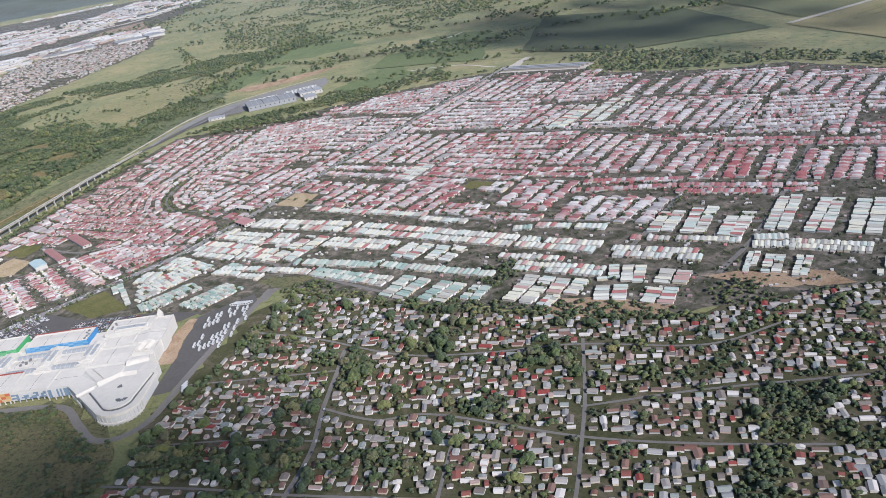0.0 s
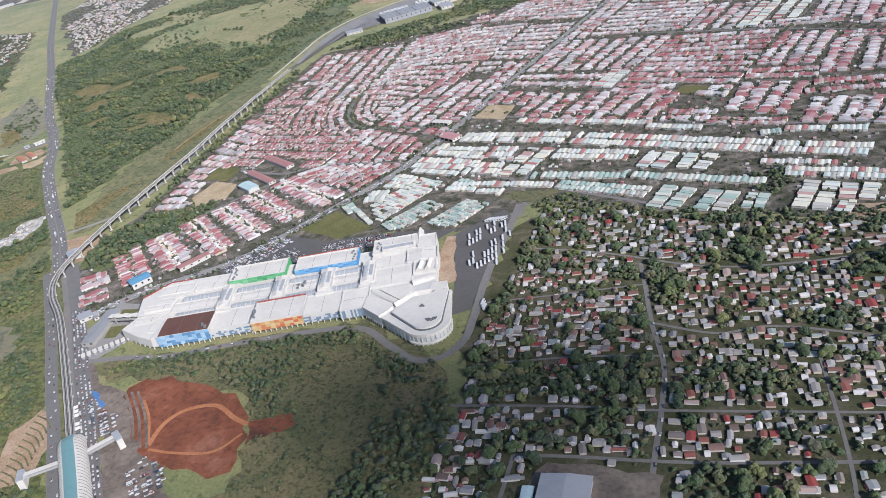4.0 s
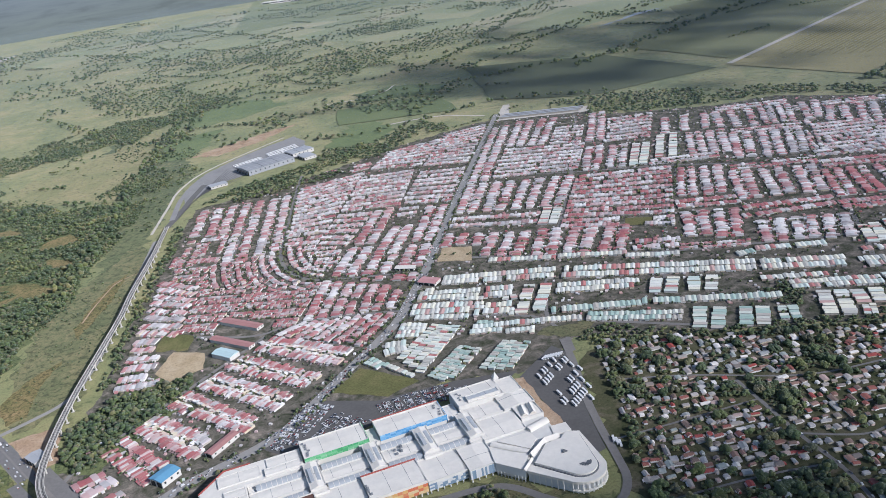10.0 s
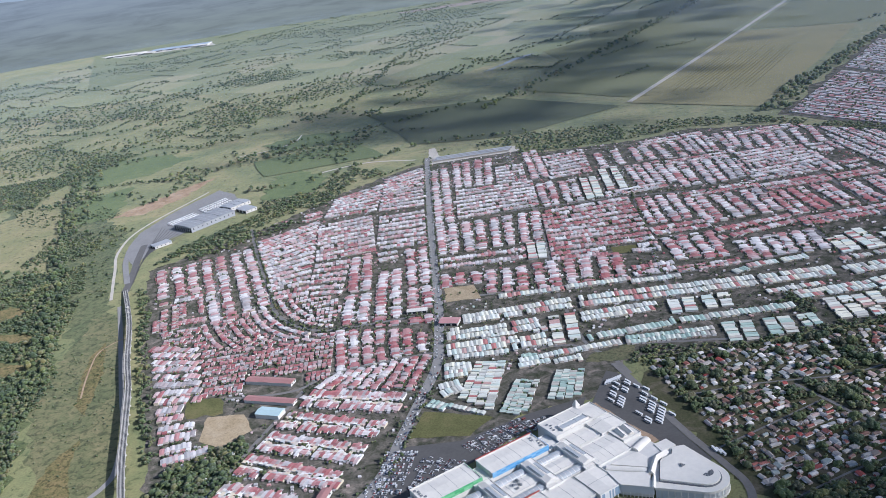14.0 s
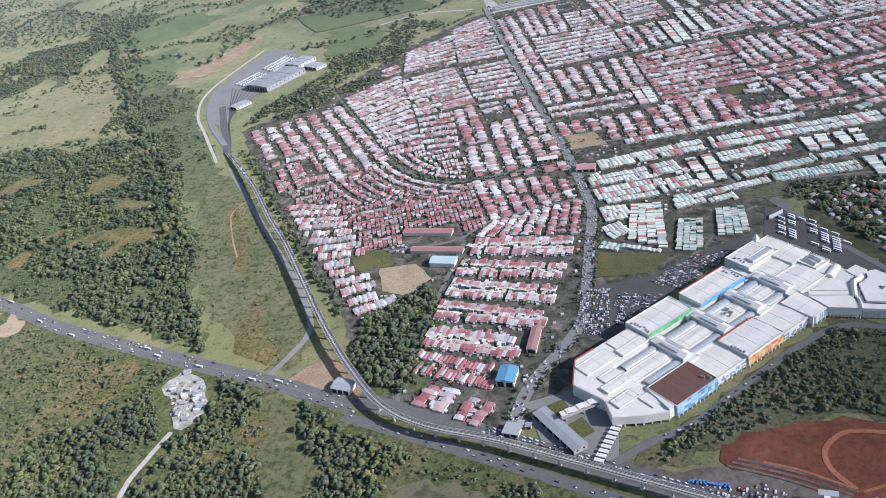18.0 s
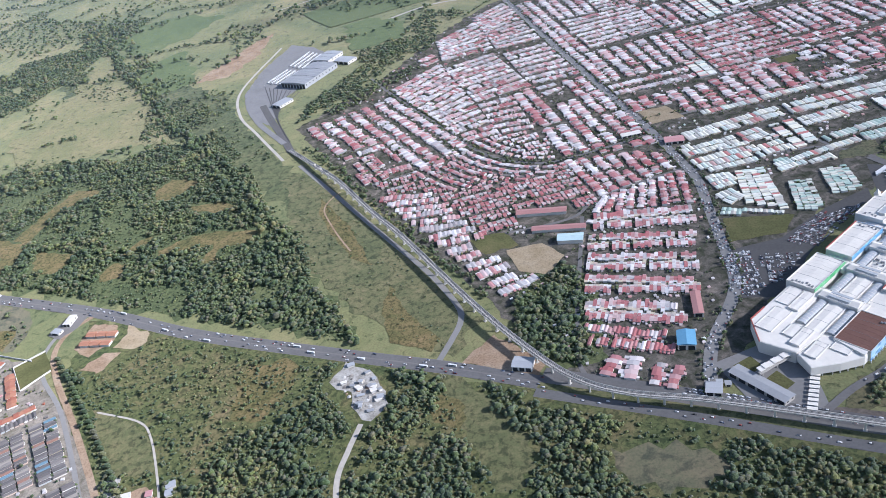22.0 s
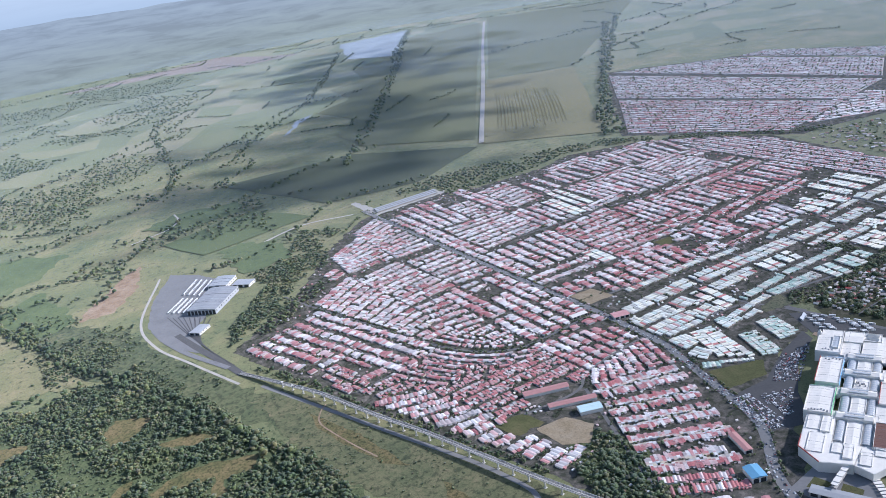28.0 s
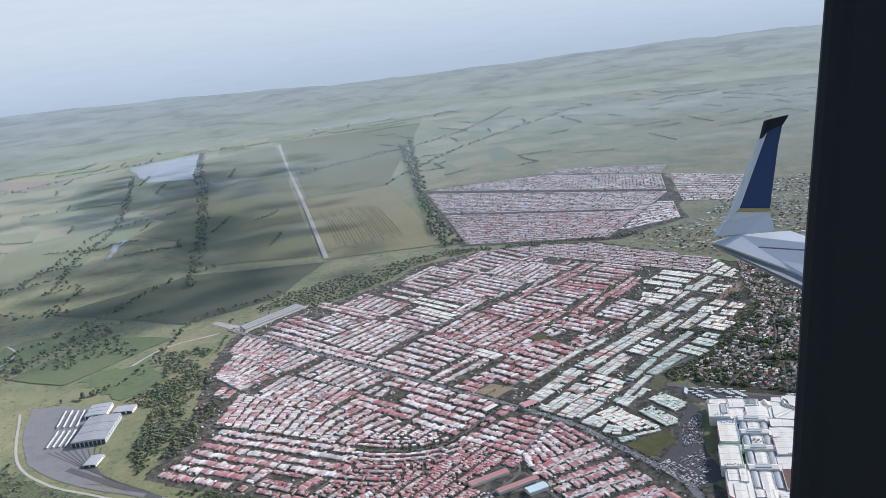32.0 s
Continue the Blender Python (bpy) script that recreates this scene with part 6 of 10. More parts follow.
# ---- mall ----
M_WHITE_ROOF = plain("white roof membrane", (0.768, 0.724, 0.642), 0.6, grain=0.35, amount=0.14, stain=0.22)
M_CREAM_WALL = plain("white mall wall", (0.68, 0.655, 0.60), 0.8, grain=0.5, amount=0.1, stain=0.15)
M_BROWN_ROOF = plain("brown rusted roof sheeting", (0.17, 0.088, 0.066), 0.7, grain=0.8, amount=0.3, stain=0.3)
M_GREEN_WALL = plain("bright green wall", (0.10, 0.42, 0.16), 0.7, grain=0.5, amount=0.12)
M_BLUE_WALL = plain("bright blue wall", (0.08, 0.28, 0.56), 0.7, grain=0.5, amount=0.12)
M_RED_TRIM = plain("red parapet", (0.36, 0.10, 0.08), 0.7)
M_GUTTER = plain("dark roof gutter", (0.17, 0.175, 0.18), 0.6)
M_SKYLIGHT = plain("grey skylight sheet", (0.46, 0.48, 0.49), 0.3, grain=0.5)
M_GREENS = varied("green facade panels", [(0.14, 0.44, 0.20), (0.20, 0.50, 0.26), (0.10, 0.38, 0.16), (0.28, 0.54, 0.32)], 0.6, single=True, stain=0.12)
M_SKIES = varied("blue hall panels", [(0.14, 0.36, 0.60), (0.20, 0.42, 0.64), (0.28, 0.48, 0.66), (0.12, 0.32, 0.56)], 0.6, single=True, stain=0.12)
M_BLUES = varied("blue facade panels", [(0.36, 0.52, 0.66), (0.16, 0.32, 0.52), (0.42, 0.57, 0.70), (0.32, 0.50, 0.66), (0.14, 0.28, 0.46), (0.46, 0.60, 0.70)], 0.6, single=True, stain=0.12)
M_ORANGES = varied("orange and yellow facade panels", [(0.64, 0.40, 0.16), (0.58, 0.18, 0.09), (0.66, 0.48, 0.24), (0.64, 0.44, 0.20), (0.60, 0.25, 0.12), (0.66, 0.52, 0.30)], 0.6, single=True, stain=0.12)
M_CHECKS = varied("blue-grey and white facade panels", [(0.20, 0.28, 0.36), (0.60, 0.61, 0.60), (0.24, 0.32, 0.40), (0.64, 0.64, 0.62)], 0.6, single=True, stain=0.12)
M_METAL = plain("grey metal plant", (0.30, 0.31, 0.32), 0.5, 0.3)

MALL_POSE = Matrix.Translation((-48, 148, 0.24)) @ Matrix.Rotation(math.atan2(0.466, 0.885), 4, "Z")
MALL = empty("shopping_mall", MALL_POSE, "long white shopping mall with coloured facades and stepped roofs", "mall")


def hall(u0, v0, u1, v1, h, roof=M_WHITE_ROOF, wall=M_CREAM_WALL, rise=0.5, parapet=0.35, base=0.0, along_u=True):
    """A hall of the mall: walls with a parapet, and a low gabled roof inside it."""
    bm = bmesh.new()
    box(bm, u0, v0, base, u1, v1, h - 0.25)
    t = 0.3
    for a, b, c, d in ((u0, v0, u1, v0 + t), (u0, v1 - t, u1, v1), (u0, v0 + t, u0 + t, v1 - t), (u1 - t, v0 + t, u1, v1 - t)):
        box(bm, a, b, h - 0.249, c, d, h + parapet)
    part("wall", bm, wall, MALL)
    bm = bmesh.new()
    a, b, c, d = u0 + t, v0 + t, u1 - t, v1 - t
    zl, zh = h - 0.2, h - 0.2 + rise
    if along_u:
        q = [(a, b, zl), (c, b, zl), (c, (b + d) / 2, zh), (a, (b + d) / 2, zh), (c, d, zl), (a, d, zl)]
    else:
        q = [(c, b, zl), (c, d, zl), ((a + c) / 2, d, zh), ((a + c) / 2, b, zh), (a, d, zl), (a, b, zl)]
    vs = [bm.verts.new(p) for p in q]
    for f in ((0, 1, 2, 3), (3, 2, 4, 5), (0, 3, 5), (1, 4, 2), (0, 5, 4, 1)):
        bm.faces.new([vs[i] for i in f])
    bmesh.ops.recalc_face_normals(bm, faces=bm.faces[:])
    r = part("roof", bm, roof, MALL)
    n = max(2, int(((u1 - u0) if along_u else (v1 - v0)) / 3.4))
    for i in range(1, n):                    # standing seams over the sheets
        bm = bmesh.new()
        s = i / n
        for k in (0, 1):
            if along_u:
                x = a + (c - a) * s
                y0, y1 = (b, (b + d) / 2) if k == 0 else (d, (b + d) / 2)
                w = [(x - 0.07, y0, zl + 0.05), (x + 0.07, y0, zl + 0.05), (x + 0.07, y1, zh + 0.05), (x - 0.07, y1, zh + 0.05)]
            else:
                y = b + (d - b) * s
                x0, x1 = (a, (a + c) / 2) if k == 0 else (c, (a + c) / 2)
                w = [(x0, y - 0.07, zl + 0.05), (x0, y + 0.07, zl + 0.05), (x1, y + 0.07, zh + 0.05), (x1, y - 0.07, zh + 0.05)]
            vv = [bm.verts.new(p) for p in w] + [bm.verts.new((p[0], p[1], p[2] - 0.2)) for p in w]
            for f in ((0, 1, 2, 3), (4, 7, 6, 5), (0, 4, 5, 1), (1, 5, 6, 2), (2, 6, 7, 3), (3, 7, 4, 0)):
                bm.faces.new([vv[j] for j in f])
        bmesh.ops.recalc_face_normals(bm, faces=bm.faces[:])
        part("roof_seam", bm, M_GUTTER if i % 3 == 0 else roof, r)
    return r


panel_cache = {}


def panels(u0, u1, v, z0, z1, nu, nz, mat):
    """A facade of flat panels, each a piece of its own, on the wall's south face."""
    wu, wz = (u1 - u0) / nu, (z1 - z0) / nz
    key = (round(wu, 2), round(wz, 2), mat.name)
    for i in range(nu):
        for j in range(nz):
            if key not in panel_cache:
                bm = bmesh.new()
                box(bm, -wu / 2 + 0.04, -0.12, -wz / 2 + 0.04, wu / 2 - 0.04, 0.12, wz / 2 - 0.04)
                ob = part("facade_panel", bm, mat, MALL)
                panel_cache[key] = ob.data
            else:
                ob = new("facade_panel", panel_cache[key])
                ob.parent = MALL
            ob.location = (u0 + wu * (i + 0.5), v - 0.13, z0 + wz * (j + 0.5))


def columns(pts, z1, r=0.35, name="column"):
    for u, v in pts:
        if "column" not in panel_cache:
            bm = bmesh.new()
            bmesh.ops.create_cone(bm, cap_ends=True, segments=8, radius1=1, radius2=1, depth=1, matrix=Matrix.Translation((0, 0, 0.5)))
            ob = part(name, bm, M_CREAM_WALL, MALL)
            panel_cache["column"] = ob.data
        else:
            ob = new(name, panel_cache["column"])
            ob.parent = MALL
        ob.location, ob.scale = (u, v, 0), (r, r, z1)


# front halls
hall(0, 0, 30, 20, 7.9, M_BROWN_ROOF, M_CREAM_WALL, 0.4, base=1.6)
panels(0, 30, 0, 1.6, 8.2, 12, 4, M_BLUES)
columns([(1 + 3.1 * i, -0.2) for i in range(10)], 1.7)
hall(30.3, 1, 53.7, 21, 6.3, base=1.4)
panels(30.3, 53.7, 1, 1.4, 5.2, 16, 4, M_CHECKS)
columns([(31 + 3.7 * i, 0.9) for i in range(7)], 1.5)
hall(54, 0, 83, 20, 7.8, base=1.6)
panels(54, 83, 0, 1.6, 6.6, 11, 3, M_ORANGES)
columns([(55 + 3.0 * i, -0.2) for i in range(10)], 1.7)
bm = bmesh.new()
box(bm, 54, 19.6, 7.8, 83, 20, 8.5)
part("parapet", bm, M_RED_TRIM, MALL, "red roof parapet")
hall(83.4, 0, 104, 20, 6.3, base=1.4)
panels(83.4, 104, 0, 1.4, 5.2, 15, 4, M_CHECKS)
columns([(84 + 3.4 * i, -0.1) for i in range(7)], 1.5)
hall(104.4, -2.5, 120, 18, 6.8, base=1.6, along_u=False)
panels(104.4, 120, -2.5, 1.6, 6.4, 16, 1, M_CHECKS)
columns([(105 + 3.6 * i, -2.6) for i in range(5)], 1.7)
# west end
bm = bmesh.new()
solid(bm, ccw([(-0.3, 1), (-4, 1), (-15, 7.9), (-26.9, 17.6), (-21, 28.7), (-0.3, 26)]), 1.6, 6.6)
part("wall", bm, M_CREAM_WALL, MALL)
bm = bmesh.new()
solid(bm, ccw([(-0.6, 1.4), (-4.2, 1.5), (-14.8, 8.4), (-26.3, 17.8), (-20.8, 28.2), (-0.6, 25.7)]), 6.6, 6.8)
part("roof", bm, M_WHITE_ROOF, MALL)
bm = bmesh.new()
solid(bm, ccw([(-0.3, 20.3), (-0.3, 1.4), (-3.8, 1.4)]), 6.81, 8.0)
part("roof_fold", bm, M_CREAM_WALL, MALL, "folded white roof edge")
columns([(-4 - 3.6 * i, 1.4 + 2.3 * i) for i in range(4)] + [(-18, 10.6), (-22, 14), (-26, 17.4)], 1.7)
bm = bmesh.new()
solid(bm, ccw([(-21.2, 29), (-24.2, 48.8), (-9.9, 62.8), (30.4, 62.6), (30.4, 44.2), (-0.3, 44.2), (-0.3, 26.2)]), 0, 7.4)
part("wall", bm, M_CREAM_WALL, MALL)
bm = bmesh.new()
solid(bm, ccw([(-20.8, 29.3), (-23.7, 48.6), (-9.7, 62.3), (30.1, 62.1), (30.1, 44.5), (-0.6, 44.5), (-0.6, 26.6)]), 7.4, 7.6)
part("roof", bm, M_WHITE_ROOF, MALL)
bm = bmesh.new()
solid(bm, ccw([(-24.3, 49.0), (-10.0, 63.0), (4, 63.0), (4, 62.5), (-9.8, 62.5), (-23.9, 48.7)]), 7.4, 8.1)
part("parapet", bm, M_RED_TRIM, MALL, "red roof parapet")
for u0, v0, u1, v1, h in ((-17, 30, -1, 36, 8.7), (-12, 36.6, -1, 43, 8.3), (-20, 19, -6, 26, 7.6), (-8, 8, -1, 18, 7.4), (-14, 48, 8, 58, 8.2), (10, 46, 29, 52, 8.6), (12, 53, 29, 61, 8.1)):
    hall(u0, v0, u1, v1, h, rise=0.3, parapet=0.1, base=7.0)
# spine of galleries with glazed barrel roofs and cross lanterns
hall(0, 20.6, 118, 27, 5.6, rise=0.3, along_u=True)
hall(0, 27.3, 118, 37, 6.8, rise=0.6)
hall(0, 37.3, 118, 44, 5.8, rise=0.3)


def barrel(u0, u1, v0, v1, z, height, mat=M_SKYLIGHT, seg=10):
    bm = bmesh.new()
    rings = []
    for u in (u0, u1):
        rings.append([bm.verts.new((u, (v0 + v1) / 2 - math.cos(math.pi * i / seg) * (v1 - v0) / 2, z + math.sin(math.pi * i / seg) * height)) for i in range(seg + 1)])
    for i in range(seg):
        bm.faces.new((rings[0][i], rings[1][i], rings[1][i + 1], rings[0][i + 1]))
    bm.faces.new(rings[0][::-1])
    bm.faces.new(rings[1])
    bmesh.ops.recalc_face_normals(bm, faces=bm.faces[:])
    b = part("barrel_roof", bm, mat, MALL, "curved translucent gallery roof")
    n = int((u1 - u0) / 2.6)
    for k in range(1, n):
        bm = bmesh.new()
        u = u0 + (u1 - u0) * k / n
        pr = []
        for s in (-0.12, 0.12):
            pr.append([bm.verts.new((u + s, (v0 + v1) / 2 - math.cos(math.pi * i / seg) * (v1 - v0) / 2 * 1.02, z + math.sin(math.pi * i / seg) * height * 1.04)) for i in range(seg + 1)])
        for i in range(seg):
            bm.faces.new((pr[0][i], pr[1][i], pr[1][i + 1], pr[0][i + 1]))
        part("roof_rib", bm, M_WHITE_ROOF, b)


for u0, u1 in ((4, 28), (38, 60), (70, 88), (97, 114)):
    barrel(u0, u1, 38, 43.4, 5.9, 1.6)
    barrel(u0, u1, 21.2, 26.6, 5.7, 1.4)
for u in (33, 65, 93, 118):
    hall(u - 4, 21.5, u + 4, 44.5, 8.6, rise=1.2, parapet=0.2, base=5.0, along_u=False)
    bm = bmesh.new()
    for k in (-1, 1):
        box(bm, u + k * 1.7 - 0.9, 27, 8.9, u + k * 1.7 + 0.9, 39, 9.6)
    part("skylight", bm, M_SKYLIGHT, MALL, "grey ridge skylights")
    hall(u - 5, 18.5, u + 5, 21.3, 7.4, rise=0.2, parapet=0.15, base=5.0)
    hall(u - 5, 44.7, u + 5, 47.2, 7.6, rise=0.2, parapet=0.15, base=5.0)
# back halls
hall(31, 47.6, 66, 65, 9.4, M_WHITE_ROOF, M_CREAM_WALL, 0.5, 0.5)
panels(31, 66, 47.6, 6.6, 9.8, 12, 3, M_GREENS)
bm = bmesh.new()
box(bm, 66.01, 47.4, 5.0, 66.25, 65, 9.9)
part("side_panel", bm, M_GREEN_WALL, MALL, "bright green side wall")
hall(72, 46.5, 110, 62.5, 9.4, M_WHITE_ROOF, M_CREAM_WALL, 0.5, 0.5)
panels(72, 110, 46.5, 6.6, 9.8, 13, 3, M_SKIES)
bm = bmesh.new()
box(bm, 110.01, 46.3, 5.0, 110.25, 62.5, 9.9)
part("side_panel", bm, M_BLUE_WALL, MALL, "bright blue side wall")
bm = bmesh.new()
box(bm, 72, 62.6, 8.4, 110, 63, 10.3)
part("parapet", bm, M_RED_TRIM, MALL, "red roof parapet")
hall(66.3, 46, 71.7, 60, 7.0)
hall(110.3, 46, 118, 60, 6.4)
# east block, tower and drum
hall(118.5, 37, 152, 50, 7.4)
hall(119, 50.3, 146, 68, 9.2, rise=0.7)
hall(125, 52, 144, 57, 10.4, M_SKYLIGHT, rise=0.2, base=9.2)
hall(146.3, 50.3, 157, 66, 8.6, M_WHITE_ROOF, M_CREAM_WALL, 0.4)
hall(140, 36, 158, 49.7, 8.2, rise=1.0, along_u=False)
bm = bmesh.new()
box(bm, 146.5, 66.2, 0, 149.5, 69.2, 9.8)
vs = [bm.verts.new(p) for p in ((146.3, 66, 9.81), (149.7, 66, 9.81), (149.7, 69.4, 9.81), (146.3, 69.4, 9.81), (148, 67.7, 13.5))]
for f in ((0, 1, 4), (1, 2, 4), (2, 3, 4), (3, 0, 4), (3, 2, 1, 0)):
    bm.faces.new([vs[i] for i in f])
part("tower", bm, M_CREAM_WALL, MALL, "white corner tower with a pointed cap")
bm = bmesh.new()
solid(bm, ccw([(118.4, -2), (128.4, -14.6), (135.6, -6), (146, -0.8), (154, 2.4), (163.2, 3), (163.4, 10.4), (156.4, 12), (157, 35.6), (118.4, 36.6)]), 0, 6.3)
part("wall", bm, M_CREAM_WALL, MALL)
hall(120, 16, 143.6, 35.6, 7.3, rise=0.8)
hall(144.2, 23, 157.2, 36, 8.0, rise=0.3)
bm = bmesh.new()
solid(bm, ccw([(125.4, 13.0), (143.4, 12.2), (144.2, 5.2), (138, -1.8)]), 6.31, 7.2)
part("roof_triangle", bm, M_WHITE_ROOF, MALL, "white three-cornered roof")
bm = bmesh.new()
solid(bm, ccw([(117.7, -3.1), (119.7, 8), (134.6, -4.9), (128.4, -16.0)]), 2.6, 7.0)
part("front_block", bm, M_CHECKS, MALL, "facade block of blue-grey and white panels")
bm = bmesh.new()
solid(bm, ccw([(117.4, -3.2), (119.5, 8.4), (134.9, -4.9), (128.4, -16.4)]), 7.01, 7.35)
part("front_roof", bm, M_WHITE_ROOF, MALL, "flat white roof over the facade block")
columns([(118.2 + 9.6 * q / 8, -3.9 - 11.8 * q / 8) for q in range(9)], 2.7, 0.22)


def ridge(name, a, b, wide, z0, z1, label, round_top=False):
    """A long roof ridge or barrel from a to b, rising from z0 to z1."""
    bm = bmesh.new()
    a, b = Vector(a), Vector(b)
    n = Vector((a.y - b.y, b.x - a.x)).normalized() * wide / 2
    steps = 8 if round_top else 2
    ends = []
    for p in (a, b):
        ring = []
        for q in range(steps + 1):
            w = -math.cos(math.pi * q / steps)
            up = math.sin(math.pi * q / steps)
            ring.append(bm.verts.new((p.x + n.x * w, p.y + n.y * w, z0 + (z1 - z0) * up)))
        ends.append(ring)
    for q in range(steps):
        bm.faces.new((ends[0][q], ends[0][q + 1], ends[1][q + 1], ends[1][q]))
    bm.faces.new(ends[0][::-1])
    bm.faces.new(ends[1])
    bm.faces.new((ends[0][0], ends[1][0], ends[1][-1], ends[0][-1]))
    bmesh.ops.recalc_face_normals(bm, faces=bm.faces[:])
    return part(name, bm, M_WHITE_ROOF, MALL, label)


ridge("roof_barrel", (122.4, 12.8), (136.2, -2.9), 4.0, 6.32, 7.7, "white barrel roof over a gallery", True)
ridge("roof_barrel", (143.9, 14.4), (156.2, 17.6), 5.0, 6.32, 8.2, "white barrel roof over a gallery", True)
ridge("roof_fold", (135.2, -7.0), (147.0, 1.2), 3.6, 6.91, 9.0, "white folded roof ridge")
ridge("roof_fold", (146.6, 1.2), (155.0, 1.2), 3.6, 6.92, 8.9, "white folded roof ridge")
ridge("roof_fold", (127.4, -16.6), (134.6, -9.8), 1.8, 7.36, 8.6, "white folded roof ridge")
for q in range(2):
    ridge("roof_skylight", (147.2 + 5 * q, 25), (148.8 + 5 * q, 34), 3.4, 8.35, 9.8, "white pitched skylight")
bm = bmesh.new()
solid(bm, ccw([(153.2, 2.6), (163.2, 3.1), (163.6, 10.6), (155.1, 11.2)]), 6.31, 6.8)
part("wing_roof", bm, M_WHITE_ROOF, MALL, "flat white roof of the side wing")


def drop(r, tail, n=36):
    """The teardrop outline of the drum: a round nose of radius r and straight flanks to the tail's corners."""
    return [(153 + math.cos(a) * r, -26.4 + math.sin(a) * r) for a in (radians(222 + 140 * q / n) for q in range(n + 1))] + tail


bm = bmesh.new()
solid(bm, ccw(drop(11.4, [(165.0, -0.6), (154, 0.6), (138.3, -5.6), (129.6, -15.8)])), 0, 5.4)
part("drum_wall", bm, M_CHECKS, MALL, "curved wall with dark window bands")
bm = bmesh.new()
solid(bm, ccw(drop(12.3, [(166.1, -0.1), (160.3, 2.9), (154, 0.9), (138.1, -4.9), (128.6, -16.2)])), 5.4, 6.9)
part("drum_roof", bm, M_WHITE_ROOF, MALL, "white curved canopy roof")
bm = bmesh.new()
solid(bm, ccw(drop(8.6, [(164.7, -1.9), (158.3, 1.2), (154.4, -2.2), (145.5, -2.2), (133.4, -14.4)])), 6.91, 7.4)
part("drum_gutter", bm, M_GUTTER, MALL, "dark gutter ring")
bm = bmesh.new()
solid(bm, ccw(drop(7.9, [(164.2, -2.5), (158.2, 0.6), (154.4, -2.8), (145.8, -2.8), (134.2, -14.4)])), 7.0, 8.3)
part("drum_top", bm, M_WHITE_ROOF, MALL, "raised white teardrop roof")
bm = bmesh.new()
solid(bm, ccw(drop(12.6, [(165.4, -20), (152, -20), (140, -24)])), 1.2, 1.9)
part("drum_canopy", bm, M_WHITE_ROOF, MALL, "low white entrance canopy")
columns([(153 + math.cos(radians(222 + 140 * q / 12)) * 12, -26.4 + math.sin(radians(222 + 140 * q / 12)) * 12) for q in range(13)] + [(131 + 12 * q / 6, -18.4 - 15 * q / 6) for q in range(6)], 5.5, 0.3)
for i in range(7):                           # fan-shaped vent
    bm = bmesh.new()
    a0, a1 = math.pi * (1.02 + i / 7), math.pi * (1.02 + (i + 0.72) / 7)
    solid(bm, [(155.5 + 0.9 * math.cos(a0), -26 + 0.9 * math.sin(a0)), (155.5 + 3.2 * math.cos(a0), -26 + 3.2 * math.sin(a0)), (155.5 + 3.2 * math.cos(a1), -26 + 3.2 * math.sin(a1)), (155.5 + 0.9 * math.cos(a1), -26 + 0.9 * math.sin(a1))], 8.31, 8.55)
    part("vent_blade", bm, M_GUTTER, MALL, "dark fan-shaped roof vent blade")
bm = bmesh.new()
solid(bm, [(149.2, -14.6), (152.0, -14.6), (150.6, -12)], 8.31, 8.9)
part("vent", bm, M_GUTTER, MALL, "small dark roof vent")
# plant on the roofs
rnd = random.Random(11)
for u0, v0, u1, v1, z, n in ((32, 49, 35, 63, 9.3, 7), (106, 48, 109, 60, 9.3, 5), (76, 29, 80, 36, 7.3, 6), (25, 2, 29, 7, 7.9, 4), (54.5, 3, 56.5, 12, 7.8, 5), (120, 55, 124, 64, 9.2, 4)):
    for i in range(n):
        u, v = rnd.uniform(u0, u1), v0 + (v1 - v0) * (i + 0.5) / n
        bm = bmesh.new()
        box(bm, u - 0.6, v - 0.5, z - 0.1, u + 0.6, v + 0.5, z + 0.8)
        bmesh.ops.create_cone(bm, cap_ends=True, segments=10, radius1=0.35, radius2=0.35, depth=0.2, matrix=Matrix.Translation((u, v, z + 0.9)))
        part("air_unit", bm, M_METAL, MALL, "grey rooftop air conditioner")
for x in np.arange(-35, 172, 1.2):
    for y in np.arange(-38, 70, 1.2):
        if -6 < y < 66 and x < 160 or (x - 151) ** 2 + (y + 18) ** 2 < 330:
            q = MALL_POSE @ Vector((x, y, 0))
            OCC.add((int(q.x // CELL), int(q.y // CELL)))

# ---- viaduct ----
def along(line, start, gap):
    """Places and directions every gap metres along a line."""
    out, need = [], start
    for p, q in zip(line, line[1:]):
        L = (q - p).length
        while need < L:
            d = (q - p) / L
            out.append((p + d * need, math.atan2(d.y, d.x)))
            need += gap
        need -= L
    return out


def swept(line, profile, mat, name, parent, zs=None):
    """A closed section carried along a line; zs gives the height at each point."""
    bm = bmesh.new()
    rings = []
    for i, p in enumerate(line):
        d = line[min(i + 1, len(line) - 1)] - line[max(i - 1, 0)]
        d = d / d.length
        z = zs[i] if zs else 0
        rings.append([bm.verts.new((p.x + d.y * a, p.y - d.x * a, z + b)) for a, b in profile])
    n = len(profile)
    for r0, r1 in zip(rings, rings[1:]):
        for k in range(n):
            bm.faces.new((r0[k], r0[(k + 1) % n], r1[(k + 1) % n], r1[k]))
    bm.faces.new(rings[0])
    bm.faces.new(rings[-1][::-1])
    bmesh.ops.recalc_face_normals(bm, faces=bm.faces[:])
    return part(name, bm, mat, parent)


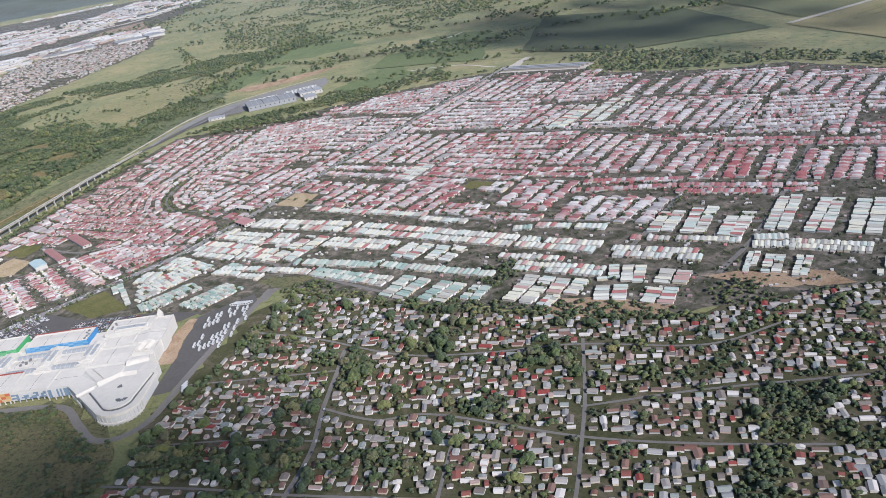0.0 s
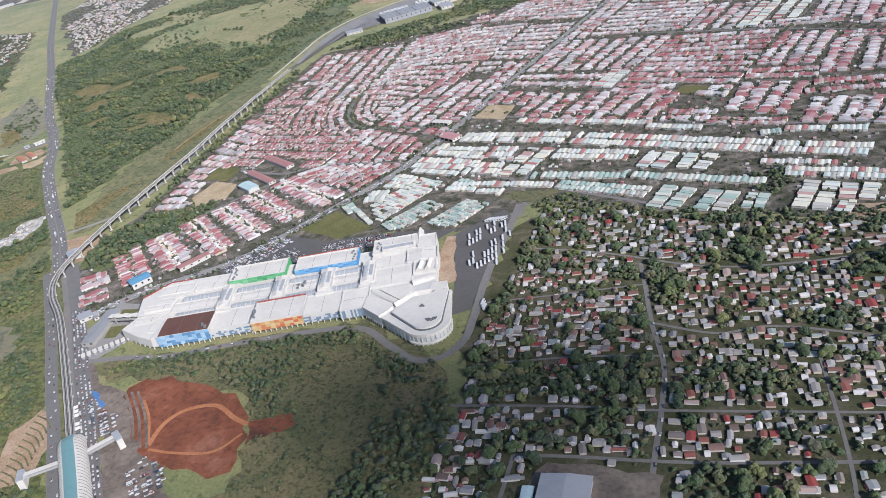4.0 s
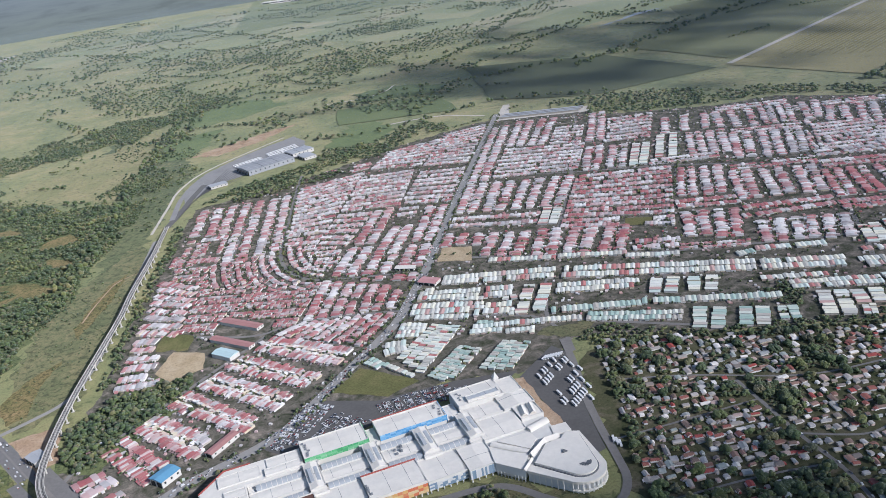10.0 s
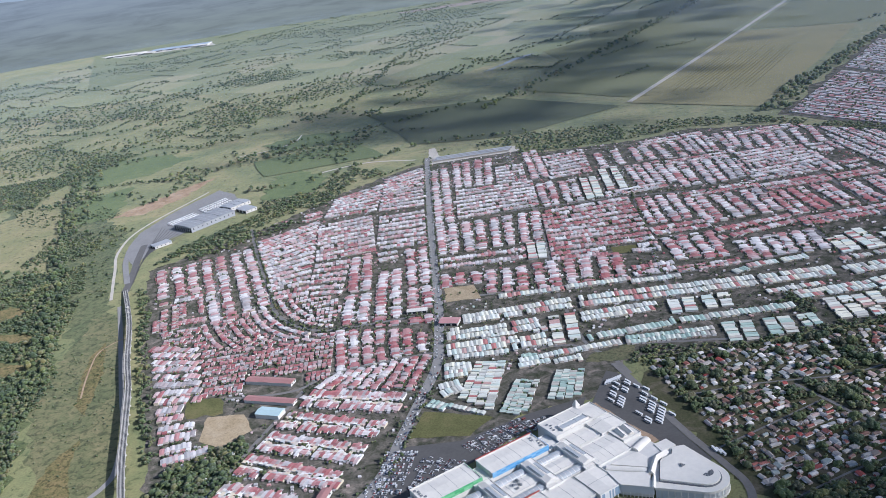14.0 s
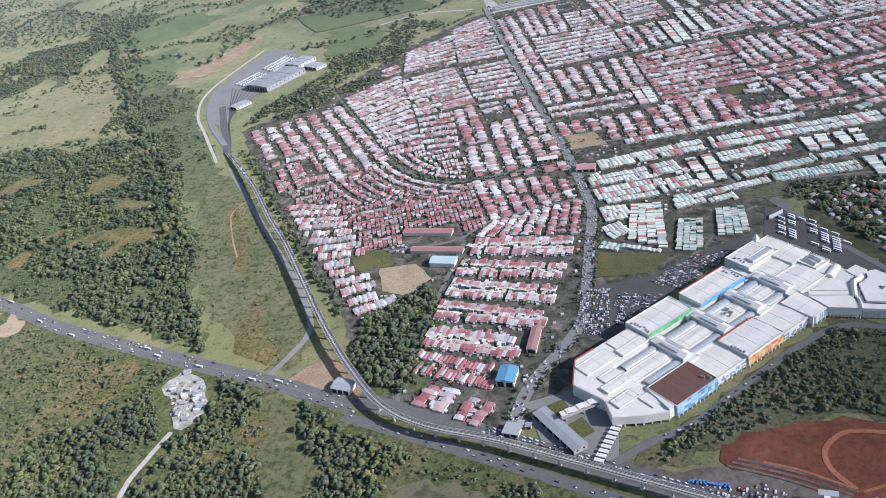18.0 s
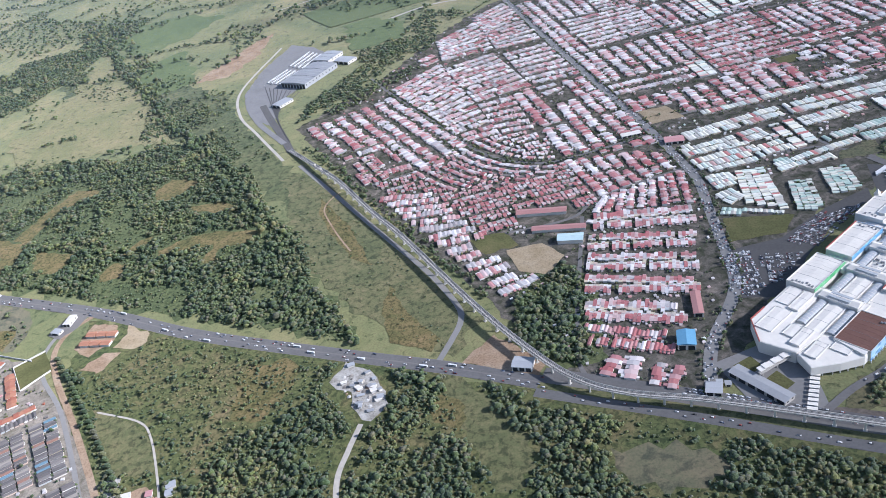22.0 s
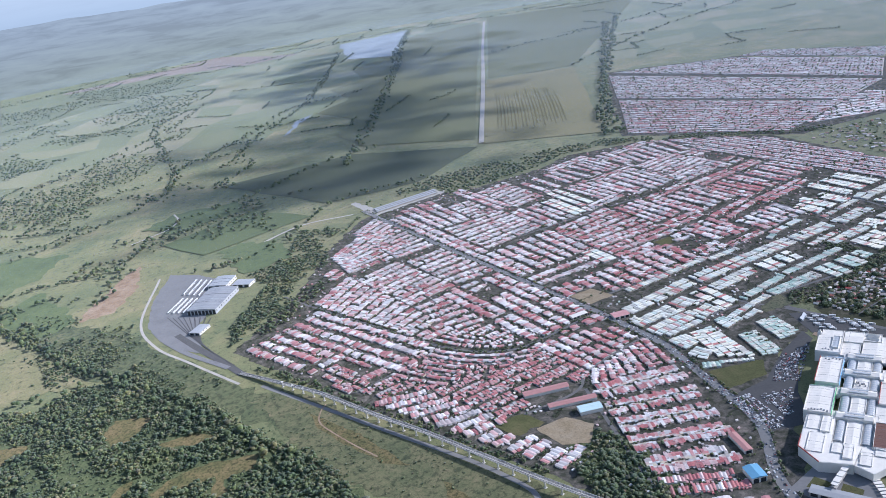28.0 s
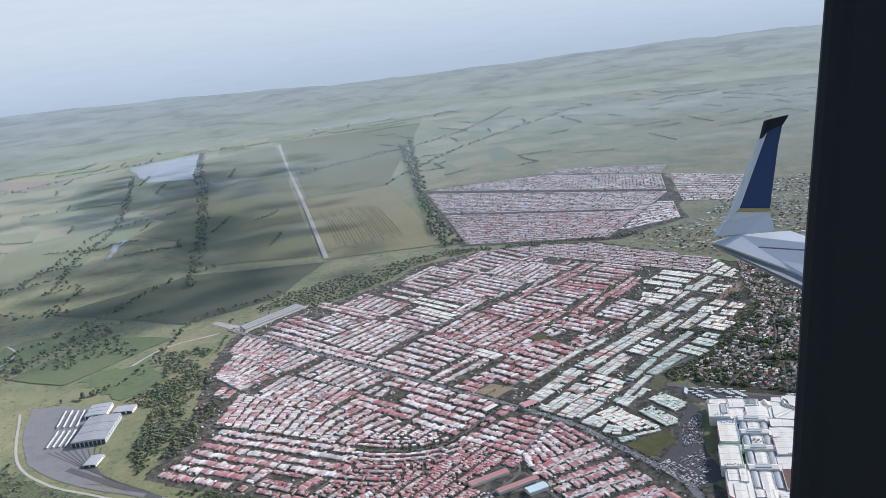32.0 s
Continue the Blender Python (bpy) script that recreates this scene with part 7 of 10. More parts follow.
M_DECK = plain("viaduct concrete", (0.60, 0.57, 0.51), 0.8, grain=0.6, amount=0.15, stain=0.25)
M_RAIL = plain("steel rail on dark track bed", (0.10, 0.095, 0.09), 0.6, grain=1.0)
run = [0.0]
for p, q in zip(VIADUCT, VIADUCT[1:]):
    run.append(run[-1] + (q - p).length)
deck_z = [min(6.2, 0.5 + 5.7 * s / 110) for s in run]
VIA = empty("railway_viaduct", Matrix(), "long concrete railway viaduct on single piers", "viaduct")
swept(VIADUCT, [(-2.2, 0), (-2.2, 0.6), (-2.0, 0.6), (-2.0, 0.15), (2.0, 0.15), (2.0, 0.6), (2.2, 0.6), (2.2, 0), (1.0, -0.9), (-1.0, -0.9)], M_DECK, "deck", VIA, deck_z)
for o in (-1.05, 1.05):
    swept(offset_line(VIADUCT, o), [(-0.75, 0), (-0.75, 0.08), (0.75, 0.08), (0.75, 0)], M_RAIL, "track_bed", VIA, [z + 0.15 for z in deck_z])
    for g in (-0.42, 0.42):
        swept(offset_line(VIADUCT, o + g), [(-0.07, 0), (-0.07, 0.1), (0.07, 0.1), (0.07, 0)], M_DECK, "rail", VIA, [z + 0.23 for z in deck_z])
pier_mesh = None
for p, a in along(VIADUCT, 60, 13.5):
    if pier_mesh is None:
        bm = bmesh.new()
        bmesh.ops.create_cone(bm, cap_ends=True, segments=12, radius1=0.62, radius2=0.62, depth=4.6, matrix=Matrix.Translation((0, 0, 2.3)))
        solid(bm, [(-0.6, -1.1), (0.6, -1.1), (0.6, 1.1), (-0.6, 1.1)], 4.4, 5.35)
        solid(bm, [(-1.0, -1.0), (1.0, -1.0), (1.0, 1.0), (-1.0, 1.0)], 0, 0.25)
        ob = part("pier", bm, M_DECK, VIA)
        pier_mesh = ob.data
    else:
        ob = new("pier", pier_mesh)
        ob.parent = VIA
    ob.matrix_world = Matrix.Translation((p.x, p.y, 0.05)) @ Matrix.Rotation(a, 4, "Z")

# ---- woods ----
def woods(poly, gap, r0, r1, heap_of, thresh=-1.0, freq=0.012, seed=1.0, prob=1.0, skip=()):
    xs, ys = [p[0] for p in poly], [p[1] for p in poly]
    for i in range(int((max(xs) - min(xs)) / gap) + 1):
        for j in range(int((max(ys) - min(ys)) / gap) + 1):
            x, y = min(xs) + (i + random.uniform(-0.45, 0.45)) * gap, min(ys) + (j + random.uniform(-0.45, 0.45)) * gap
            if any(inside(k, x, y) for k in skip) and random.random() < 0.88 or (heap_of is W_FAR or gap > 5) and any(inside(k, x, y) for k in (STRAW, *LUSH)) and random.random() < 0.9:
                continue
            if inside(poly, x, y) and random.random() < prob and not taken(x, y, 0.9) and noise.noise((x * freq, y * freq, seed)) + 0.5 * noise.noise((x * freq * 3, y * freq * 3, seed)) + 0.3 * noise.noise((x * freq * 7, y * freq * 7, seed)) > thresh:
                r = r0 + (r1 - r0) * random.random() ** 1.9 * (1.0 if random.random() < 0.9 else 1.3)
                heap_of.add(x, y, r, r * random.uniform(0.62, 0.95))


def tree_line(pts, gap, r0, r1, heap_of, width=4, prob=0.9, free=False):
    for p, a in along(smooth_line(pts), 0.5, gap):
        if random.random() < prob:
            x, y = p.x + random.uniform(-width, width), p.y + random.uniform(-width, width)
            if free or not taken(x, y, 0.5):
                heap_of.add(x, y, random.uniform(r0, r1))


W_NEAR, W_WEST, W_FAR, W_TOWN, W_SCAT = Crowns(POOL), Crowns(POOL), Crowns(POOL_FAR), Crowns(POOL), Crowns(POOL)
# between highway and viaduct
woods(WEST_WOOD, 3.4, 1.1, 4.2, W_WEST, -0.24, 0.02, 2.0, 1.0, CLEARINGS)
woods([(x * 1.03 + 14, y * 1.05 - 20) for x, y in WEST_WOOD], 4.6, 0.7, 2.4, W_WEST, 0.0, 0.02, 21.0, 0.55, CLEARINGS)
woods(WEST_WOOD, 3.6, 0.6, 1.6, W_WEST, -0.6, 0.02, 4.0, 0.7)
woods([(-846, 841), (-800, 1000), (-720, 1110), (-600, 1245), (-560, 1245), (-600, 1040), (-690, 900), (-715, 800), (-800, 760)], 5.0, 1.8, 3.8, W_WEST, -0.22, 0.014, 6.0)
for shift in (-2.5, 2.5):                    # hedge between the meadows, wood behind them
    tree_line([(-556 + shift, 1222), (-506 + shift, 1014), (-463 + shift, 871), (-436 + shift, 778), (-416 + shift, 723), (-387 + shift, 652), (-360 + shift, 558), (-338 + shift, 461)], 3.0, 1.6, 3.4, W_WEST, 2.5, 0.95)
woods([(-692, 1106), (-663, 1190), (-619, 1183), (-594, 1239), (-560, 1309), (-484, 1293), (-504, 1225), (-544, 1136), (-566, 1073), (-616, 980), (-652, 946), (-700, 1000)], 5.0, 1.8, 4.2, W_WEST, -0.4, 0.014, 6.0)
woods([(-324, 679), (-295, 683), (-257, 725), (-203, 761), (-154, 830), (-156, 868), (-220, 861), (-252, 798), (-306, 707)], 4.6, 1.6, 3.8, W_WEST, -0.35, 0.02, 16.0)
woods([(-466, 822), (-427, 847), (-396, 815), (-387, 719), (-357, 615), (-348, 533), (-372, 560), (-420, 660), (-470, 740)], 4.4, 1.2, 3.4, W_WEST, -0.1, 0.02, 26.0)
for pts in ([(-494, 1068), (-446, 1070), (-381, 1058), (-317, 1061)], [(-450, 846), (-405, 834), (-365, 825)], [(-580, 800), (-560, 805), (-540, 800)]):
    tree_line(pts, 3.4, 1.4, 3.6, W_WEST, 5, 0.85)
W_VERGE = Crowns(POOL_FAR)
woods([(-330, 560), (-300, 560), (-250, 390), (-228, 285), (-250, 256), (-300, 330), (-330, 424)], 4.2, 0.5, 1.3, W_VERGE, -0.1, 0.03, 6.0, 0.6)
woods([(-600, 1040), (-400, 640), (-330, 600), (-350, 700), (-370, 860), (-480, 1010)], 5, 0.7, 2.6, W_VERGE, -0.05, 0.02, 9.0, 0.75)
woods([(-640, 900), (-430, 740), (-360, 800), (-420, 1020), (-620, 1080)], 5.5, 1.4, 3.8, W_WEST, 0.12, 0.012, 19.0, 0.9)
# south of the highway
woods([(-482, 405), (-256, 234), (-170, 165), (-85, 98), (-48, 70), (0, 30), (-60, -40), (-200, 20), (-340, 80), (-436, 150), (-470, 270), (-495, 340)], 3.3, 1.1, 3.8, W_NEAR, -0.14, 0.02, 5.0, 1.0, ([(-445, 372), (-359, 312), (-323, 284), (-345, 242), (-383, 236), (-416, 197), (-440, 200), (-478, 304), (-482, 360)],))
woods([(-482, 405), (-256, 234), (-170, 165), (-85, 98), (-48, 70), (0, 30), (-60, -40), (-200, 20), (-340, 80), (-436, 150), (-470, 270), (-495, 340)], 3.2, 0.6, 1.7, W_NEAR, -0.6, 0.02, 7.0, 0.7)
woods([(-640, 520), (-495, 420), (-512, 400), (-640, 470)], 6, 1.5, 3.2, W_NEAR, 0.0, 0.02)
woods([(-690, 550), (-591, 495), (-539, 450), (-530, 420), (-535, 398), (-655, 482)], 4.2, 0.8, 2.0, W_NEAR, -0.1, 0.03, 3.0, 0.7)
# hill south of the mall
woods([(-72, 124), (-25, 150), (59, 192), (112, 176), (138, 148), (152, 90), (170, 20), (60, 0), (66, 84), (48, 112), (36, 130), (0, 135)], 4.6, 1.2, 2.8, W_NEAR, 0.20, 0.02, 9.0)
woods([(-76, 122), (-60, 120), (-22, 142), (40, 170), (66, 180), (110, 150), (116, 176), (84, 176), (58, 190), (-25, 150)], 4.0, 1.4, 3.0, W_NEAR, -0.35, 0.03, 9.0)
woods([(36, 128), (46, 116), (58, 126), (50, 140), (20, 142)], 4.0, 1.2, 2.8, W_NEAR, -0.2, 0.03, 9.0)
woods([(90, 175), (116, 176), (140, 148), (154, 90), (150, 40), (120, 60), (112, 120)], 4.6, 2.0, 3.6, W_NEAR, -0.3, 0.016, 9.0)
woods([(-72, 124), (-25, 150), (59, 192), (112, 176), (138, 148), (152, 90), (170, 20), (60, 0), (66, 84), (48, 112), (36, 130), (0, 135)], 3.4, 0.5, 1.3, W_NEAR, -0.3, 0.03, 4.0, 0.5)
woods([(-70, 127), (-38, 141), (3, 161), (53, 187), (80, 178), (66, 150), (51, 134), (-6, 134), (-36, 127)], 3.3, 0.9, 2.2, W_VERGE, -0.35, 0.04, 12.0, 0.8)
# wood by the junction and trees along the viaduct
woods([(-196, 299), (-160, 334), (-148, 280), (-170, 214), (-194, 213), (-208, 250)], 3.6, 1.6, 4.2, W_NEAR)
tree_line([(-300, 610), (-283, 560), (-262, 470), (-240, 395), (-228, 350), (-212, 300)], 1.7, 1.1, 2.9, W_WEST, 4.5)
# between the scattered houses
woods(SCATTER, 3.8, 1.4, 3.5, W_SCAT, -0.9, 0.02, 3.0, 0.95)
woods(SCATTER, 3.2, 0.6, 1.2, W_SCAT, -0.6, 0.02, 3.0, 0.45)
for belt in BELTS:
    woods(belt, 3.6, 1.4, 2.9, W_SCAT)
woods(WOODS_IN, 4.2, 1.4, 3.0, W_SCAT)
woods([(357, 385), (383, 392), (396, 373), (382, 359), (365, 361)], 4.4, 1.4, 3.0, W_SCAT, -0.4)
woods([(100, 335), (240, 334), (345, 348), (350, 338), (240, 322), (115, 318)], 4.6, 1.6, 3.2, W_SCAT, -0.2)
woods([(232, 348), (254, 390), (238, 400), (222, 385)], 4.5, 2, 3.2, W_SCAT)
woods([(345, 345), (400, 375), (440, 380), (440, 350), (380, 335)], 4.5, 2, 3.6, W_SCAT, -0.2)
woods([(-1128, 885), (-745, 528), (-665, 262), (-900, 255), (-1500, 900)], 7.5, 2.0, 3.8, W_FAR, -0.25, 0.01, 3.0, 0.7)
woods([(-1174, 990), (-818, 735), (-1016, 1320), (-1150, 1480), (-1420, 1410)], 11, 2.0, 3.4, W_FAR, -0.2, 0.01, 3.0, 0.6)
woods([(-745, 528), (-665, 262), (-690, 235), (-900, 255), (-1000, 700), (-900, 680)], 6.2, 2.2, 4.0, W_FAR, -0.5, 0.02, 5.0, 0.85)
woods([(100, 338), (112, 352), (165, 340), (232, 344), (345, 360), (350, 340), (240, 330), (115, 326)], 4.2, 1.6, 3.0, W_SCAT, -0.5)
# belts north of the town and round the train yard
woods([(-300, 640), (-228, 700), (-163, 745), (-110, 856), (-60, 920), (-100, 960), (-190, 850), (-225, 800), (-290, 720)], 6, 2.4, 4.2, W_WEST, -0.2)
woods([(-110, 856), (-24, 935), (0, 985), (146, 1010), (281, 985), (433, 924), (520, 800), (505, 770), (436, 868), (338, 915), (265, 898), (120, 905), (112, 950), (-24, 940)], 7, 2.6, 4.4, W_FAR, -0.3)
woods([(433, 914), (520, 800), (600, 690), (640, 660), (620, 640), (560, 700), (505, 790), (420, 900)], 7, 2.6, 4.4, W_FAR, -0.4)
for pts in ([(455, 940), (599, 1110), (945, 1455), (1600, 2100)], [(470, 930), (620, 1120), (960, 1480), (1500, 2050)]):
    tree_line(pts, 7, 4, 7, W_FAR, 10)
for pts in ([(-260, 930), (-150, 930), (-15, 1040), (146, 1020)], [(-633, 1151), (-477, 1214), (-350, 1264), (-234, 1333), (-122, 1478), (-7, 2053), (156, 2270)], [(-436, 700), (-448, 855), (-544, 1250), (-707, 1470)], [(-334, 430), (-380, 590), (-435, 757), (-490, 960), (-555, 1203)], [(-816, 936), (-698, 977), (-611, 1078), (-568, 1248)], [(-802, 824), (-708, 740), (-577, 690), (-490, 722), (-398, 690)], [(-380, 930), (-300, 1090), (-200, 1180), (-60, 1220), (100, 1290), (200, 1300)], [(-100, 1330), (0, 1420), (60, 1600), (400, 2000), (880, 2790)], [(-250, 1100), (-130, 1160), (0, 1150)], [(-420, 1000), (-560, 1010), (-700, 1130), (-900, 1300)], [(-300, 1400), (-420, 1700), (-700, 2100), (-900, 2300)], [(-150, 1500), (100, 1700), (300, 1900), (500, 1900)], [(-600, 1500), (-300, 1750), (0, 2000), (200, 2300)], [(-1000, 1500), (-700, 1700), (-300, 2200)]):
    tree_line(pts, 6.5, 2.6, 5.0, W_FAR, 9, 0.8)
woods([(-560, 1000), (-250, 930), (-120, 1000), (-60, 1250), (0, 1500), (-250, 1500), (-600, 1350)], 12, 3.0, 5.5, W_FAR, 0.12, 0.006, 6.0)
woods([(-900, 1100), (-560, 1250), (-200, 1500), (200, 2200), (-300, 2300), (-900, 1800)], 11, 2.4, 5.0, W_FAR, 0.10, 0.004, 2.0)
woods([(-900, 760), (-500, 640), (-400, 760), (-480, 1000), (-800, 1000)], 12, 2.0, 3.6, W_FAR, 0.15, 0.01, 8.0)
woods([(-900, 1300), (-300, 1450), (150, 2300), (500, 3000), (300, 3700), (-700, 3300), (-1400, 2400)], 17, 2.6, 6.0, W_FAR, 0.12, 0.0035, 12.0)
woods([(-2200, 1700), (-900, 1500), (-1000, 2600), (-1700, 3200)], 20, 3, 7, W_FAR, 0.1, 0.004, 14.0)
for p, q in HEDGES:
    far = min(1.0, p.length / 3600)
    tree_line([tuple(p), tuple((p + q) / 2 + Vector((random.uniform(-8, 8), random.uniform(-8, 8)))), tuple(q)], 4 + 5 * far, 1.8 + 1.2 * far, 3.2 + 2.4 * far, W_FAR, 2.5, 0.92)
woods([(530, 440), (560, 640), (620, 640), (760, 600), (1000, 640), (1150, 560), (900, 300), (530, 220)], 10, 2.2, 4.0, W_FAR, -0.3, 0.01, 3.0, 0.7)
woods([(-560, 760), (-340, 560), (-330, 440), (-380, 440), (-480, 640)], 7, 1.0, 2.0, W_WEST, 0.0, 0.02, 3.0, 0.5)
for pts in ([(900, 1540), (1500, 1750), (2400, 1900)], [(1000, 2000), (1700, 2000), (2500, 2300)], [(-1600, 2400), (-600, 2900), (500, 3050), (1400, 3100)], [(-1200, 2900), (0, 3400), (900, 3500)], [(1300, 3050), (2000, 2700), (2900, 2500)], [(-700, 1700), (-1300, 2200), (-1900, 2500)], [(880, 2390), (1330, 3040)], [(99, 1227), (432, 1688), (880, 2360), (1318, 3005)], [(108, 1222), (440, 1682), (890, 2350)]):
    tree_line(pts, 11, 3, 6, W_FAR, 8, 0.8)
for o in (-4.6, 4.6):
    tree_line([tuple(p) for p in offset_line(AVENUE, o)], 3.6, 0.7, 2.1, W_TOWN, 0.8, 0.6, True)
tree_line([tuple(p) for p in offset_line(BOULEVARD, 2.4)], 3.2, 0.7, 2.0, W_TOWN, 0.7, 0.65, True)
tree_line([tuple(p) for p in offset_line(BOULEVARD, -2.4)], 3.2, 0.7, 2.0, W_TOWN, 0.7, 0.65, True)
for pts in ([(-20, 488), (72, 478), (163, 468), (257, 472), (389, 482)], [(315, 900), (321, 640), (317, 540), (309, 455)], [(-20, 699), (95, 685), (200, 676), (320, 649)], [(98, 905), (92, 690), (82, 530)], [(-258, 500), (-215, 503), (-167, 530)], [(222, 880), (200, 690), (166, 480)]):
    tree_line([(x, y + 2.4) for x, y in pts], 3.6, 0.7, 2.0, W_TOWN, 0.8, 0.6, True)
W_TOWN.make("street_trees", "small dark trees lining the streets")
W_VERGE.make("shrubs", "low green shrubs in the yellowed grass beside the viaduct", "shrubs")
W_NEAR.make("woods", "dense dark green woods and scrub beside the highway")
W_WEST.make("woods", "broad green woods between highway and viaduct")
W_FAR.make("woods", "far tree belts and scattered trees in the pasture")
W_SCAT.make("trees", "dark leafy trees between the scattered houses")
YARD_TREES.make("trees", "small garden and street trees among the rows of houses")

# ---- far industrial city ----
rc = random.Random(15)
CITY = Heap()
run = Vector((0.23, 0.973))
for poly, n, big in (([(-1640, 1416), (-1608, 1672), (-1800, 2217), (-1731, 2270), (-2208, 2454), (-2001, 2018), (-2279, 1891)], 260, 1.0), ([(-1268, 1140), (-1346, 1355), (-1318, 1490), (-1191, 1550), (-1325, 1666), (-1429, 1592), (-1478, 1394), (-1496, 1309)], 120, 0.7), ([(-2560, 2177), (-2480, 2304), (-2440, 2520), (-2380, 2520), (-2440, 2280)], 60, 0.5), ([(-2300, 1500), (-1900, 1500), (-1650, 1200), (-1500, 1150), (-2000, 1000)], 120, 0.8)):
    xs, ys = [p[0] for p in poly], [p[1] for p in poly]
    for k in range(n * 4):
        x, y = rc.uniform(min(xs), max(xs)), rc.uniform(min(ys), max(ys))
        if n and inside(poly, x, y) and not taken(x, y, 6 * big):
            n -= 1
            w, d = rc.uniform(14, 60) * big, rc.uniform(9, 22) * big
            mark(x, y, min(w, d) * 0.5)
            wv, wf, rv, rf = house_mesh(w, d, rc.uniform(3, 6), rc.uniform(0.6, 1.6), 0.5)
            a = math.atan2(run.y, run.x) + rc.uniform(-0.12, 0.12)
            CITY.add(moved(wv, x, y, a), wf, 0)
            CITY.add(moved(rv, x, y, a), rf, 1)
CITY.make("warehouses", [M_WALL, varied("pale far roofs", [(0.74, 0.73, 0.70), (0.62, 0.62, 0.60), (0.80, 0.78, 0.74), (0.50, 0.50, 0.50), (0.70, 0.66, 0.60), (0.56, 0.40, 0.36)])], "far city of pale warehouses and works", "warehouses")
ribbon("road_city", smooth_line([(-1560, 1180), (-1748, 1497), (-1713, 1660), (-1603, 1865), (-1714, 2251), (-1760, 2500)], 30), 26, 1.2, M_PALE, "broad pale road through the far city")
sheet("ground_city", [(-1500, 1180), (-1300, 1500), (-1600, 2270), (-2300, 2560), (-2700, 2100), (-2100, 1000)], 0.3, M_YARD, "dusty ground of the far city", "ground", "structure", 12.0, 40.0)
for poly in ([(-920, 881), (-989, 1045), (-1054, 1171), (-994, 1231), (-1157, 1486), (-1248, 1425), (-1278, 1298), (-1226, 1108)],):
    for k in range(1500):
        x, y = rc.uniform(-1280, -900), rc.uniform(880, 1490)
        if inside(poly, x, y) and not taken(x, y, 2.4):
            mark(x, y, 2.4)
            put_house(x, y, rc.choice((0.2, 1.77)) + rc.uniform(-0.2, 0.2), rc.uniform(4, 8), rc.uniform(3.6, 6), rc.choice(("mixed", "white", "pink", "grey")), "cityside", rc.uniform(1.4, 2.4), rc.uniform(0.3, 0.6))

for (key, pal), H in HEAPS.items():
    H.make("houses", [M_WALL, ROOFS[pal]], STUFF_LABELS[key].format(ROOF_WORDS[pal]), "houses")

# ---- single buildings ----
def shed(name, sw, se, depth, h, rise, roof, wall, label, category="building", ridge_x=True, doors=0, windows=0):
    """A hall from its south-west to its south-east corner: walls, roof, doors and windows as parts."""
    w = math.dist(sw, se)
    a = math.atan2(se[1] - sw[1], se[0] - sw[0])
    root = empty(name, Matrix.Translation((sw[0], sw[1], 0.26)) @ Matrix.Rotation(a, 4, "Z"), label, category)
    bm = bmesh.new()
    box(bm, 0, 0, 0, w, depth, h)
    part("wall", bm, wall, root)
    bm = bmesh.new()
    o = 0.4
    if ridge_x:
        q = [(-o, -o, h), (w + o, -o, h), (w + o, depth + o, h), (-o, depth + o, h), (-o, depth / 2, h + rise), (w + o, depth / 2, h + rise)]
    else:
        q = [(w + o, -o, h), (w + o, depth + o, h), (-o, depth + o, h), (-o, -o, h), (w / 2, -o, h + rise), (w / 2, depth + o, h + rise)]
    vs = [bm.verts.new((p[0], p[1], p[2] + 0.02)) for p in q]
    for f in ((0, 1, 5, 4), (2, 3, 4, 5), (0, 4, 3), (1, 2, 5), (3, 2, 1, 0)):
        bm.faces.new([vs[i] for i in f])
    bmesh.ops.recalc_face_normals(bm, faces=bm.faces[:])
    part("roof", bm, roof, root)
    if w * depth > 400 and not ridge_x:
        for i in range(1, 9):
            bm = bmesh.new()
            y = depth * i / 9
            for x0, z0, x1, z1 in ((0.3, h, w / 2, h + rise), (w / 2, h + rise, w - 0.3, h)):
                vs = [bm.verts.new(v) for v in ((x0, y - 0.25, z0 + 0.09), (x1, y - 0.25, z1 + 0.09), (x1, y + 0.25, z1 + 0.09), (x0, y + 0.25, z0 + 0.09))]
                bm.faces.new(vs)
            part("roof_strip", bm, M_DARK if i % 3 == 0 else M_SKYLIGHT, root)
    for i in range(doors):
        bm = bmesh.new()
        x = w * (i + 0.5) / doors
        box(bm, x - w / doors * 0.36, -0.08, 0, x + w / doors * 0.36, 0.0, h * 0.8)
        part("door", bm, M_DARK, root, "dark hall door")
    for i in range(windows):
        bm = bmesh.new()
        y = depth * (i + 0.5) / windows
        box(bm, w, y - 0.6, h * 0.45, w + 0.06, y + 0.6, h * 0.75)
        part("window", bm, M_DARK, root, "dark window")
    xs = [sw, se]
    for s in np.arange(0, w, 1.4):
        for d in np.arange(0, depth, 1.4):
            q = root.matrix_world @ Vector((s, d, 0))
            OCC.add((int(q.x // CELL), int(q.y // CELL)))
    return root


def flat_paint(name, colour, rough=0.6):
    return plain(name, colour, rough, grain=0.8, amount=0.15, stain=0.2)


M_BLUE_ROOF = flat_paint("blue sheet roof", (0.16, 0.36, 0.52))
M_CYAN_ROOF = flat_paint("cyan sheet roof", (0.52, 0.66, 0.66))
M_SCHOOL_ROOF = flat_paint("dull red school roof", (0.44, 0.23, 0.21))
M_ZINC = flat_paint("zinc roof", (0.42, 0.43, 0.44))
M_ROOF_GREY = flat_paint("weathered grey roof", (0.36, 0.355, 0.35))
M_HALL_BLUE = flat_paint("pale blue hall roof", (0.38, 0.46, 0.56))
M_ROOF_PALE = flat_paint("pale grey roof", (0.34, 0.345, 0.35))
M_PINK_ROOF = flat_paint("pink sheet roof", (0.56, 0.30, 0.29))
